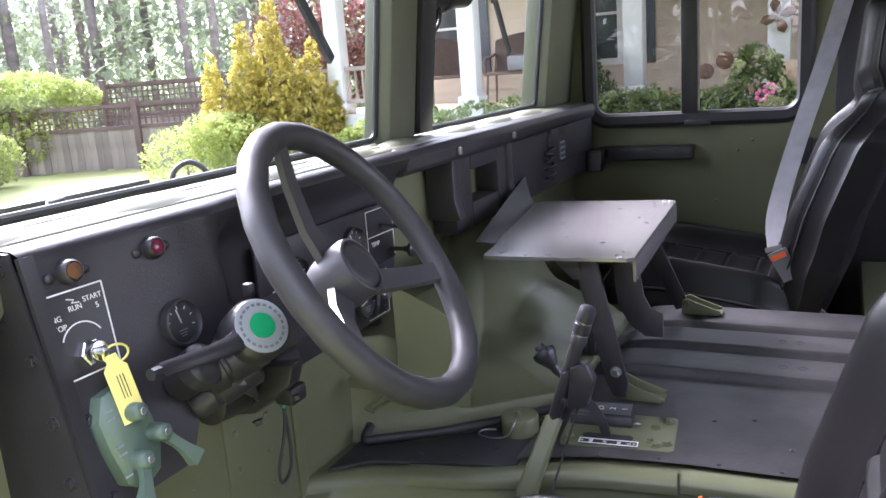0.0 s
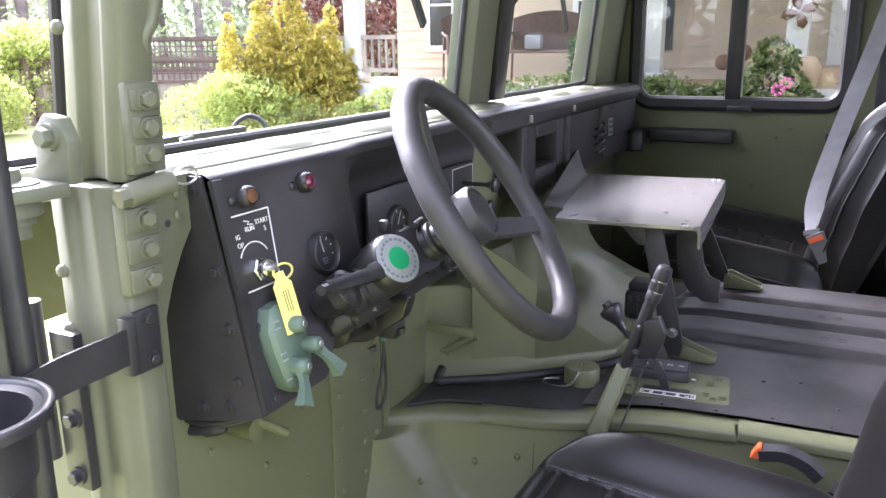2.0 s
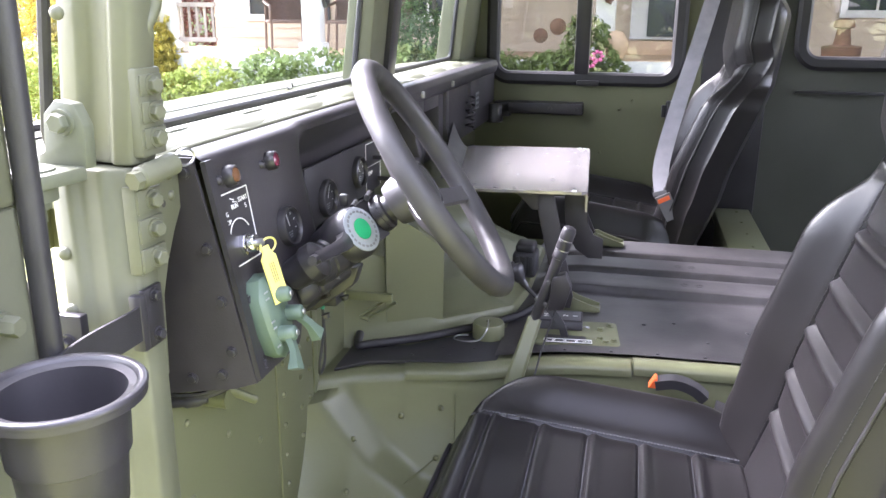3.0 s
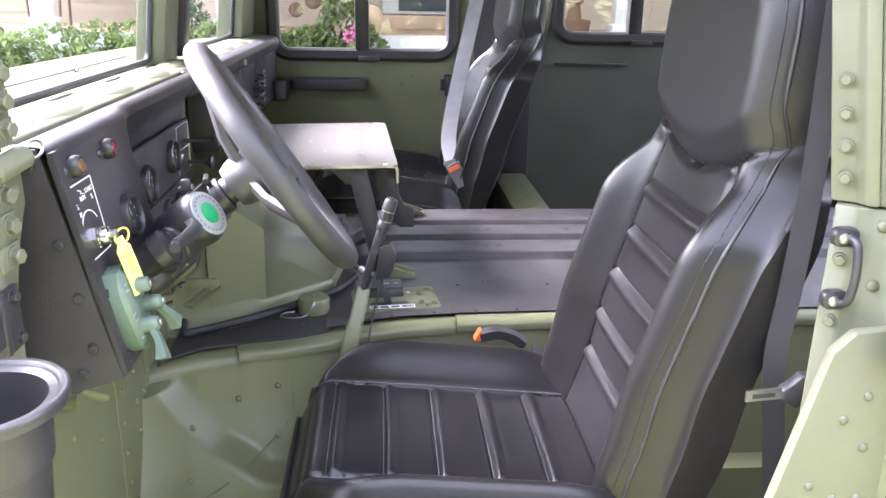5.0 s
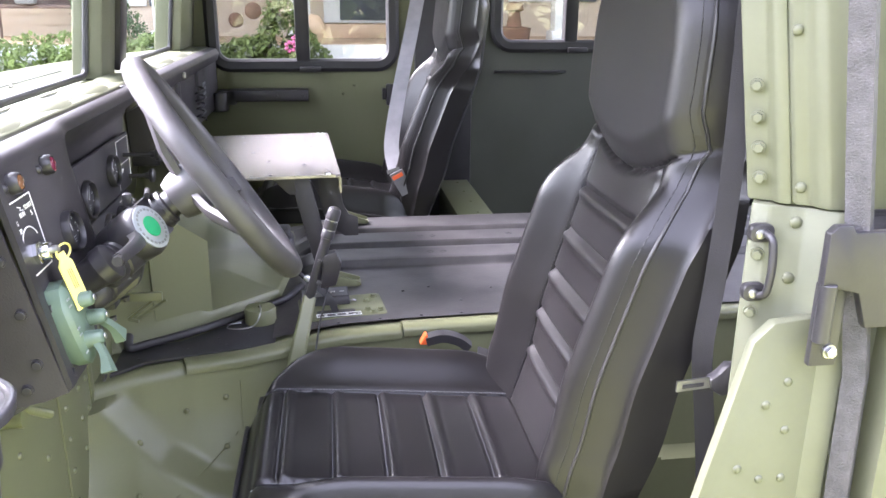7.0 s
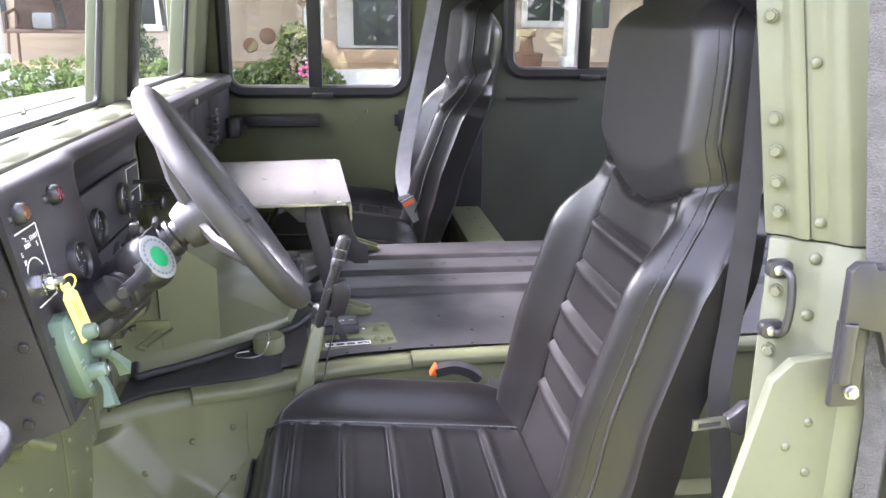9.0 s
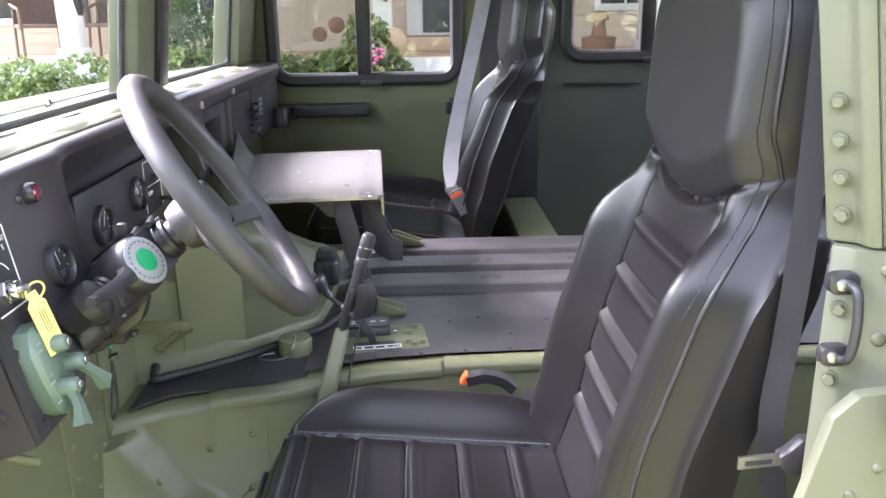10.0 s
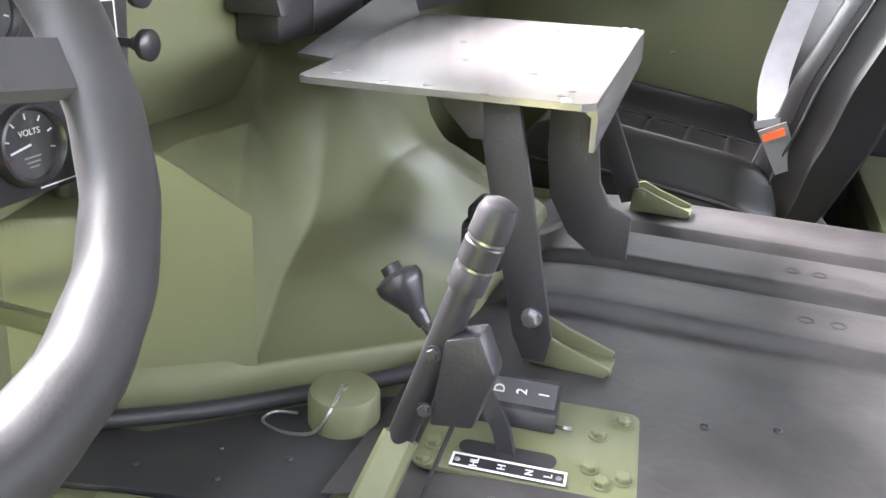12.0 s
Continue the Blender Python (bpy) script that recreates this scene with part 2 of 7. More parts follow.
def bolts(points, axis, r, h, material, parent, name="bolt", n=6, washer=True):
    """Hexagon heads on flanged washers, all on one mesh."""
    bm = B()
    prof = [(0, r * 1.45), (h * 0.25, r * 1.4), (h * 0.3, r)] if washer else [(0, r)]
    if washer:
        lathe(bm, (0, 0, 0), (0, 0, 1), [(0, r * 1.35), (h * 0.3, r * 1.3)], 14)
    lathe(bm, (0, 0, 0), (0, 0, 1), [(h * 0.3, r), (h * 0.9, r), (h, r * 0.85)], n)
    me = mesh_of(name, bm, material, 30)
    q = Vector((0, 0, 1)).rotation_difference(Vector(axis))
    for k, p in enumerate(points):
        ob = new(name, me)
        ob.parent = parent
        ob.matrix_local = parent.matrix_world.inverted() @ Matrix.Translation(p) @ q.to_matrix().to_4x4() @ Matrix.Rotation(k * 0.7, 4, 'Z')


def rivets(points, axis, r, material, parent, name="rivet"):
    bm = B()
    lathe(bm, (0, 0, 0), (0, 0, 1), [(-0.001, r), (r * 0.25, r * 0.92), (r * 0.5, r * 0.6), (r * 0.58, 0.0005)], 10)
    me = mesh_of(name, bm, material, 80)
    q = Vector((0, 0, 1)).rotation_difference(Vector(axis))
    for p in points:
        ob = new(name, me)
        ob.parent = parent
        ob.matrix_local = parent.matrix_world.inverted() @ Matrix.Translation(p) @ q.to_matrix().to_4x4()


# floor, firewall, tunnel
bm = B()
box(bm, -0.6, 1.9, -0.84, 1.36, 0.40, 0.44)
floor_ob = struct("floor", bm, GREEN, "olive painted steel cab floor pan")
bm = B()
box(bm, -0.30, -0.275, -0.76, 0.02, 0.44, 1.335)
box(bm, -0.33, -0.30, 0.0, 1.345, 0.44, 1.335)
firewall = struct("wall_firewall", bm, GREEN, "olive painted steel firewall with rivets")
for y0, y1, z0, z1 in ((-0.405, -0.262, 0.46, 1.06), (-0.256, -0.235, 0.80, 1.06)):
    bm = B()
    box(bm, -0.276, -0.2715, y0, y1, z0, z1, 0.0015)
    part("panel", bm, GREEN, firewall)
rivets([(-0.2705, y, 0.50 + 0.055 * k) for y in (-0.385, -0.318, -0.28) for k in range(10)], (1, 0, 0), 0.0052, GREEN, firewall)
rivets([(-0.2745, y, 0.52 + 0.11 * k + o) for y, o in ((-0.47, 0.0), (-0.56, 0.06), (-0.66, 0.02)) for k in range(5)], (1, 0, 0), 0.0055, GREEN, firewall)

EDGE = [(-0.275, -0.250), (-0.20, -0.203), (-0.12, -0.174), (0.05, -0.139), (0.28, -0.108), (0.46, -0.10), (1.9, -0.10)]


def edge_y(x):
    for (a, ya), (b, yb) in zip(EDGE, EDGE[1:]):
        if x <= b:
            return ya + (yb - ya) * max(0, (x - a) / (b - a))
    return EDGE[-1][1]


CREASE = [(-0.285, 0.92), (-0.24, 0.845), (-0.206, 0.788), (-0.155, 0.716), (-0.08, 0.663), (-0.01, 0.645), (0.25, 0.630)]


def crease(x, z):
    """How far a point lies below the pressed line that runs down the flank to the toe board."""
    d, below = 9.0, 1.0
    p = Vector((x, z))
    for a, b in zip(CREASE, CREASE[1:]):
        a, b = Vector(a), Vector(b)
        t = max(0, min(1, (p - a).dot(b - a) / (b - a).length_squared))
        q = a + (b - a) * t
        if (p - q).length < d:
            d = (p - q).length
            e = b - a
            below = -1.0 if e.x * (z - a.y) - e.y * (x - a.x) > 0 else 1.0
    return d * below


def tunnel_side(u, v):
    """Flank of the tunnel: rounded shoulder, bowl towards the toe board."""
    x = -0.275 + 2.17 * u ** 1.6
    s = v * 0.50
    r = 0.028
    y = edge_y(x)
    if s < r * 1.57:
        a = s / r
        return (x, y + r - r * math.sin(a), tz(x) - r + r * math.cos(a))
    d = s - r * 1.57
    z = tz(x) - r - d
    toe = math.exp(-((x + 0.275) / 0.10) ** 2)
    s_toe = crease(x, z)
    out = 0.045 * smooth01(-0.004, 0.03, s_toe) + 0.10 * (d / 0.45) + 0.07 * toe * smooth01(0.03, 0.30, d) + 0.03 * math.exp(-((x + 0.06) / 0.09) ** 2) * smooth01(0.05, 0.2, d)
    return (x, y - out, z)


def smooth01(a, b, x):
    t = min(1, max(0, (x - a) / (b - a)))
    return t * t * (3 - 2 * t)


def tz(x):
    """Height of the tunnel's top along its length."""
    return 0.849 + 0.021 * smooth01(-0.05, 0.18, x)


RIDGES = ((0.328, 0.062), (0.468, 0.058), (0.615, 0.075))


COLS = sorted({round(-0.2 + 0.91 * i / 36, 4) for i in range(37)} | {round(c + g * w * f, 4) for c, w in RIDGES for g in (-1, 1) for f in (0.72, 0.76, 0.83, 0.89, 0.96, 1.0)})


def tunnel_top(u, v):
    x = -0.275 + 2.17 * u
    y0 = edge_y(x) + 0.026
    y = COLS[round(v * (len(COLS) - 1))]
    if y < 0.2:
        y = 0.2 - (0.2 - y) * (0.2 - y0) / 0.4
    z = tz(x)
    k = smooth01(0.05, 0.09, x)
    for c, w in RIDGES:
        z += 0.017 * k * (1 - smooth01(w * 0.72, w, abs(y - c)))
    return (x, y, z)


bm = B()
grid(bm, 150, 90, tunnel_side)
grid(bm, 40, 12, lambda u, v: (-0.275 + 0.35 * u, edge_y(-0.275 + 0.35 * u) + 0.026 + (0.70 - edge_y(-0.275 + 0.35 * u)) * v, tz(-0.275 + 0.35 * u) - 0.002))
grid(bm, 60, 2, lambda u, v: (0.07 + 1.825 * u, edge_y(0.07 + 1.825 * u) + 0.026 + 0.05 * v, tz(0.07 + 1.825 * u) - 0.008 * v))
grid(bm, 40, 4, lambda u, v: (-0.275 + 2.17 * u, 0.712 + 0.03 * v, 0.868 - 0.42 * v))
bmesh.ops.recalc_face_normals(bm, faces=bm.faces[:])
tunnel = struct("tunnel_wall", bm, GREEN, "olive painted steel centre tunnel between the seats", 50)
# rolled flange along the shoulder, stepping up behind the shift plate, and riveted cover panels on the flank
LIP = [(-0.020, -0.016), (-0.0205, -0.005), (-0.017, 0.001), (-0.010, 0.004), (0.012, 0.0055), (0.016, 0.003), (0.016, -0.008), (-0.010, -0.016)]
for xa, xb, up_by in ((-0.13, 0.275, 0.0), (0.281, 1.7, 0.004)):
    bm = B()
    n_l = 24
    xs_l = [xa + (xb - xa) * i / n_l for i in range(n_l + 1)]
    sweep(bm, [(x, edge_y(x) + 0.012, tz(x) + 0.001 + up_by) for x in xs_l], [(-a, b) for a, b in LIP], up=(0, 0, 1))
    part("flange", bm, GREEN, tunnel, smooth=50)
bm = B()
grid(bm, 12, 8, lambda u, v: (lambda p: (p[0], p[1] - 0.003, p[2]))((lambda q: tunnel_side(q[0], q[1]))((((0.30 + 0.0 * v + 0.38 * u + 0.02 * v) / 2.17) ** (1 / 1.6), 0.12 + 0.5 * v))))
part("panel", bm, GREEN, tunnel)
pts = []
for x, s in ((-0.20, 0.12), (-0.13, 0.10), (-0.06, 0.085), (-0.20, 0.2), (0.03, 0.13), (0.13, 0.12), (0.05, 0.25), (0.10, 0.36), (0.40, 0.12), (0.5, 0.12), (-0.02, 0.22), (-0.06, 0.17), (0.2, 0.12), (0.3, 0.13)):
    p = tunnel_side(((x + 0.275) / 2.17) ** (1 / 1.6), s / 0.5)
    pts.append((p[0], p[1] - 0.003, p[2]))
rivets(pts, (0, -1, 0.2), 0.0058, GREEN, tunnel)
for line in ([(-0.20, 0.24), (-0.14, 0.22), (-0.06, 0.17), (-0.04, 0.15)], [(-0.035, 0.06), (-0.03, 0.16), (-0.01, 0.28), (0.01, 0.42)], [(0.035, 0.06), (0.075, 0.14), (0.11, 0.22)]):
    bm = B()
    sweep(bm, smooth_path([(lambda p: (p[0], p[1] - 0.0004, p[2]))(tunnel_side(((x + 0.275) / 2.17) ** (1 / 1.6), d / 0.5)) for x, d in line], 5), circle(0.0014, 5))
    part("seam", bm, GREEN, tunnel, smooth=60)

# black rubber mat over the tunnel's top
bm = B()
vs = grid(bm, 120, len(COLS) - 1, lambda u, v: (lambda p: (p[0], p[1] + 0.03 * (1 - smooth01(-0.2, 0.2, p[1])), p[2] + 0.0045))(tunnel_top((0.30 + 1.85 * u) / 2.17, v)))
mat_top = thing("tunnel_mat", "scuffed black rubber mat with pressed ridges and bolt holes", "mat", (0.3, 0.3, 0.87), kind="structure")
part("mat_skin", bm, MAT_TOP, mat_top, smooth=50)
rivets([(0.07 + 0.085 * k, edge_y(0.07 + 0.085 * k) + 0.060, tz(0.07 + 0.085 * k) + 0.0045) for k in range(8)], (0, 0, 1), 0.004, BLACK_SM, mat_top, "stud")
rivets([(x, y, tz(x) + 0.0045) for x, y in ((0.36, 0.12), (0.42, 0.03), (0.30, 0.10), (0.5, 0.1))], (0, 0, 1), 0.0045, BLACK_SM, mat_top, "stud")
for x, y in ((0.380, 0.465), (0.389, 0.326), (0.412, 0.465), (0.422, 0.326), (0.62, 0.465), (0.63, 0.326)):
    bm = B()
    lathe(bm, (x, y, tz(x) + 0.0215), (0, 0, 1), [(-0.02, 0.0075), (-0.0012, 0.0075), (0.0006, 0.0095), (0.0006, 0.006), (-0.012, 0.005)], 14)
    part("grommet", bm, RUBBER, mat_top)
bm = B()
lathe(bm, (0.535, 0.035, 0.8745), (0, 0, 1), [(0, 0.015), (0.003, 0.0145), (0.005, 0.010), (0.0055, 0.001)], 18)
part("plug", bm, BUCKLE, mat_top, "pale worn floor plug", 60)


def engine_height(x, y):
    """Moulded engine cover: a low ledge, then a block with a chamfered top and a sloping recess."""
    line = [(-0.42, -0.13), (-0.26, -0.10), (-0.105, 0.008), (0.035, 0.133), (0.05, 0.26), (0.05, 0.60), (-0.02, 0.70), (-0.2, 0.74)]
    d, inside = 9.0, 1.0
    p = Vector((x, y))
    for a, b in zip(line, line[1:]):
        a, b = Vector(a), Vector(b)
        t = max(0, min(1, (p - a).dot(b - a) / (b - a).length_squared))
        q = a + (b - a) * t
        dist = (p - q).length
        if dist < d:
            d = dist
            e = b - a
            inside = 1.0 if e.x * (y - a.y) - e.y * (x - a.x) > 0 else -1.0
    d *= inside
    z = 0.846 + 0.032 * smooth01(0.0, 0.012, d) + 0.03 * smooth01(0.01, 0.16, d)
    # block: bounded by the driver's face and by a sloping rear flank
    f1 = (Vector((x, y)) - Vector((-0.105, 0.008))).dot(Vector((-0.57, 0.82)))
    f2 = -(x + 0.112) - 0.32 * max(0, y - 0.03)
    blk = smooth01(0.010, 0.026, f1) * smooth01(-0.002, 0.016 + 0.2 * max(0, y - 0.02), f2)
    top = min(0.15, 0.10 + 0.45 * max(0, -0.12 - x) + 0.10 * smooth01(0.1, 0.3, y) * smooth01(-0.2, -0.3, x))
    return z + top * blk + 0.17 * smooth01(-0.16, -0.30, x) * smooth01(0.28, 0.5, y) + 0.05 * smooth01(-0.02, -0.2, x) * smooth01(0.35, 0.5, y)


bm = B()
grid(bm, 200, 300, lambda u, v: (-0.31 + 0.38 * u, -0.14 + 0.90 * v, engine_height(-0.31 + 0.38 * u, -0.14 + 0.90 * v)))
doghouse = struct("engine_cover", bm, GREEN, "olive moulded engine cover above the tunnel", 60)
# flat panel on the cover's driver-facing side
bm = B()
face = [bm.verts.new((x + 0.0025 * -0.57, y, z)) for x, y, z in ((-0.205, -0.038, 0.872), (-0.106, 0.0315, 0.872), (-0.106, 0.0315, 0.90), (-0.105, 0.0322, 1.027), (-0.153, -0.0012, 1.074), (-0.205, -0.038, 1.118))]
bm.faces.new(face)
bmesh.ops.recalc_face_normals(bm, faces=bm.faces[:])
bmesh.ops.solidify(bm, geom=bm.faces[:], thickness=0.008)
part("cover_panel", bm, GREEN, doghouse)
# black seal and floor strip along its foot
seal_line = [(-0.245, -0.085, 0.875), (-0.238, -0.115, 0.864), (-0.215, -0.10, 0.862), (-0.16, -0.066, 0.862), (-0.105, -0.026, 0.862), (-0.03, 0.040, 0.863), (0.04, 0.103, 0.868), (0.075, 0.16, 0.876)]
bm = B()
sweep(bm, smooth_path(seal_line, 6), circle(0.0085, 8))
seal = thing("rubber_seal", "black bulb seal along the engine cover's foot", "seal", (-0.1, 0, 0.87))
part("bulb", bm, RUBBER, seal, smooth=60)
bm = B()
prism(bm, [(-0.252, -0.212), (-0.243, -0.203), (-0.20, -0.164), (-0.12, -0.142), (-0.03, -0.122), (0.03, -0.112), (0.035, 0.07), (-0.04, 0.02), (-0.15, -0.075), (-0.255, -0.10)], "z", 0.849, 0.8555, 0.001)
part("foot_strip", bm, RUBBER, seal)
rivets([(-0.215, -0.15, 0.855), (-0.13, -0.115, 0.855), (-0.06, -0.105, 0.855), (-0.02, -0.06, 0.855), (-0.08, -0.07, 0.855), (0.005, -0.12, 0.855)], (0, 0, 1), 0.0035, BLACK_SM, seal, "screw")

# roof, rear, passenger wall
bm = B()
box(bm, -0.19, 1.9, -0.8, 1.36, ROOF, ROOF + 0.04, 0.01)
struct("ceiling", bm, GREEN_OUT, "olive hard top roof of the cab")
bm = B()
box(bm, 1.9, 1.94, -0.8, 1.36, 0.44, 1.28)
struct("wall_rear", bm, REAR_SHADED, "olive rear bulkhead of the cab with shade put into its colour")


def wall_with_windows(name, material, label, y0, y1, x0, x1, z0, z1, holes):
    """A wall in the x-z plane with round-cornered openings through it."""
    bm = B()
    xs = sorted({x0, x1, *[h[0] for h in holes], *[h[1] for h in holes]})
    hole_at = {(h[0], h[1]): h for h in holes}
    for a, b in zip(xs, xs[1:]):
        h = hole_at.get((a, b))
        if not h:
            box(bm, a, b, y0, y1, z0, z1)
            continue
        r = h[4]
        pts = rounded(h[0], h[1], h[2], h[3], r)
        box(bm, a, b, y0, y1, z0, h[2])
        box(bm, a, b, y0, y1, h[3], z1)
        k = 6
        for c, (cx, cz) in enumerate(((h[1], h[3]), (h[0], h[3]), (h[0], h[2]), (h[1], h[2]))):
            prism(bm, [(cx, cz)] + pts[c * k:(c + 1) * k][::-1], "y", y0, y1)
    return struct(name, bm, material, label)


W1 = (-0.247, 0.387, 1.262, 1.80, 0.06)
W2 = (0.742, 1.316, 1.326, 1.80, 0.06)
wall_p = wall_with_windows("wall_passenger_door", GREEN, "olive passenger door panel with a sliding window", YP, YP + 0.035, -0.42, 0.56, 0.44, ROOF, [W1])
# same olive door, its colour darkened for the shade in the rear
wall_pr = wall_with_windows("wall_rear_door", REAR_SHADED, "dark olive rear passenger door panel with a sliding window", YP, YP + 0.035, 0.56, 1.9, 0.44, ROOF, [W2])


def window(name, w, y):
    x0, x1, z0, z1, r = w
    t = thing(name, "sliding cab window in a thick black rubber seal", "window", (x0, y, z0), kind="structure")
    bm = B()
    ring = [(p[0], y, p[1]) for p in rounded(x0 + 0.006, x1 - 0.006, z0 + 0.006, z1 - 0.006, r, 7)]
    sec = [(0.016, -0.014), (0.024, -0.006), (0.024, 0.012), (-0.02, 0.012), (-0.02, -0.008), (-0.008, -0.016)]
    sweep(bm, ring, sec, closed=True, up=(0, 1, 0))
    part("window_frame", bm, RUBBER, t)
    bm = B()
    xm = (x0 + x1) / 2 - 0.005
    box(bm, xm - 0.024, xm + 0.024, y - 0.012, y + 0.03, z0, z1, 0.004)
    part("mullion", bm, BLACK_SM, t)
    bm = B()
    box(bm, xm - 0.012, xm + 0.06, y - 0.03, y - 0.012, z0 - 0.014, z0 + 0.004, 0.003)
    part("latch", bm, BLACK_SM, t)
    for a, b, yy in ((x0 + 0.01, xm, y + 0.018), (xm, x1 - 0.01, y + 0.026)):
        bm = B()
        box(bm, a, b, yy, yy + 0.004, z0 + 0.01, z1 - 0.01)
        ob = part("pane", bm, GLASS_TINT, t)
        ob.visible_shadow = False
    return t


window("window_1", W1, YP - 0.002)
window("window_2", W2, YP - 0.002)

# windshield: base line, slightly leaning posts
LEAN = 0.12
ZW = 1.335


def leaned(x, y, z):
    return (x + LEAN * (z - ZW), y, z)


bm = B()
prism(bm, [(-0.385, 1.27), (-0.250, 1.30), (-0.250, ZW - 0.004), (-0.256, ZW - 0.001), (-0.34, ZW - 0.002), (-0.385, ZW - 0.004)], "y", -0.75, YP - 0.002, 0.002)
cowl = struct("trim_windshield_sill", bm, HOOD, "olive lower rail of the windshield frame")


# defroster bulges pressed into the rail; darker olive stands in for their shaded sides
for y in (-0.695, -0.470, -0.245, -0.02, 0.205, 0.43, 0.655, 0.88):
    bm = B()
    grid(bm, 16, 28, lambda u, v: (-0.290 + 0.074 * (u - 0.5) * math.sqrt(max(0.02, 1 - abs(2 * v - 1) ** 3)), y + 0.175 * (v - 0.5), ZW - 0.0025 + 0.011 * max(0, 1 - abs(2 * u - 1) ** 3) * max(0, 1 - abs(2 * v - 1) ** 3)))
    part("bulge", bm, GREEN_OUT, cowl, smooth=80)


def post(name, y0, y1, x0, x1, label, material=GREEN_OUT):
    bm = B()
    prism(bm, [leaned(x0, 0, ZW)[::2], leaned(x1, 0, ZW)[::2], leaned(x1, 0, ROOF)[::2], leaned(x0, 0, ROOF)[::2]], "y", y0, y1, 0.006)
    return struct(name, bm, material, label)


post("trim_centre_post", 0.170, 0.275, -0.365, -0.305, "olive centre post of the split windshield")
post("trim_right_post", 1.09, YP, -0.385, -0.305, "olive passenger side windshield pillar")
bm = B()
box(bm, -0.37, -0.19, -0.8, 1.36, 1.80, ROOF + 0.02, 0.008)
struct("trim_windshield_header", bm, GREEN_OUT, "olive top rail of the windshield frame")
for i, (a, b) in enumerate(((-0.766, 0.170), (0.275, 1.09))):
    w = thing("window_%d" % (3 + i), "flat windshield pane with a black seal", "window", (-0.29, a, ZW), kind="structure")
    bm = B()
    prism(bm, [leaned(-0.341, 0, ZW)[::2], leaned(-0.335, 0, ZW)[::2], leaned(-0.335, 0, 1.81)[::2], leaned(-0.341, 0, 1.81)[::2]], "y", a, b)
    ob = part("pane", bm, GLASS, w)
    ob.visible_shadow = False
    bm = B()
    ring = [leaned(-0.338, p[0], p[1]) for p in rounded(a, b, ZW + 0.008, 1.80, 0.02, 3)]
    sweep(bm, ring, circle(0.0065, 8), closed=True)
    part("seal", bm, RUBBER, w)

# hood outside
bm = B()
grid(bm, 30, 40, lambda u, v: (-0.386 - 1.70 * u, -0.72 + 2.0 * v, 1.330 - 0.136 * u - 0.26 * u ** 2 - 0.02 * u * abs(2 * v - 1) ** 3))
hood = thing("hood", "olive painted hood with a lift loop and rubber strip", "hood", (-0.33, 0.2, 1.3), kind="structure")
bmesh.ops.solidify(bm, geom=bm.faces[:], thickness=0.02)
part("hood_skin", bm, HOOD, hood, smooth=60)

bm = B()
box(bm, -2.05, -0.34, -0.70, -0.66, 0.55, 1.05)
box(bm, -2.05, -0.34, 1.22, 1.26, 0.55, 1.05)
box(bm, -2.07, -2.03, -0.70, 1.26, 0.55, 0.98)
struct("wall_engine_bay", bm, GREEN_OUT, "olive sides of the engine bay under the hood")

# driver's pillars
pillar_a = thing("trim_front_pillar", "olive front door pillar with bolted hinge plates", "pillar", (-0.25, -0.8, 0.5), kind="structure")
bm = B()
prism(bm, [(-0.33, -0.80), (-0.306, -0.832), (-0.285, -0.836), (-0.276, -0.826), (-0.255, -0.828), (-0.246, -0.822), (-0.230, -0.818), (-0.228, -0.80), (-0.232, -0.778), (-0.26, -0.770), (-0.33, -0.75)], "z", 0.44, 1.335, 0.004)
part("lower_pillar", bm, GREEN_OUT, pillar_a)
bm = B()
prism(bm, [(-0.33, -0.78), (-0.308, -0.806), (-0.285, -0.812), (-0.276, -0.803), (-0.255, -0.806), (-0.248, -0.815), (-0.228, -0.812), (-0.224, -0.80), (-0.224, -0.776), (-0.232, -0.768), (-0.33, -0.768)], "z", 1.337, ROOF, 0.004)
bmesh.ops.transform(bm, matrix=Matrix(((1, 0, 0.07, -0.07 * ZW), (0, 1, 0.03, -0.03 * ZW), (0, 0, 1, 0), (0, 0, 0, 1))), verts=bm.verts[:])
part("upper_pillar", bm, GREEN_OUT, pillar_a)
pillar_b = thing("trim_centre_pillar", "olive pillar behind the driver's seat with rivets", "pillar", (0.65, -0.8, 0.5), kind="structure")
bm = B()
prism(bm, [(0.66, -0.69), (0.619, -0.750), (0.634, -0.765), (0.652, -0.770), (0.668, -0.780), (0.690, -0.806), (0.718, -0.815), (0.728, -0.80), (0.728, -0.69)], "z", 0.44, 1.283, 0.003)
part("lower_pillar", bm, GREEN_OUT, pillar_b)
bm = B()
prism(bm, [(0.66, -0.69), (0.6175, -0.742), (0.638, -0.757), (0.6405, -0.769), (0.6515, -0.777), (0.6525, -0.774), (0.6545, -0.774), (0.6555, -0.777), (0.668, -0.784), (0.672, -0.795), (0.679, -0.804), (0.700, -0.808), (0.770, -0.806), (0.774, -0.69)], "z", 1.285, ROOF, 0.003)
bmesh.ops.transform(bm, matrix=Matrix(((1, 0, -0.112, 0.112 * 1.285), (0, 1, 0.10, -0.10 * 1.285), (0, 0, 1, 0), (0, 0, 0, 1))), verts=bm.verts[:])
part("upper_pillar", bm, GREEN_OUT, pillar_b)
wall_with_windows("wall_rear_left_door", GREEN_OUT, "olive closed rear door on the driver's side", -0.85, -0.81, 0.755, 1.9, 0.44, ROOF, [(1.15, 1.80, 1.30, 1.80, 0.07)])
bm = B()
box(bm, -0.3, 1.9, -0.86, -0.74, 0.36, 0.52, 0.01)
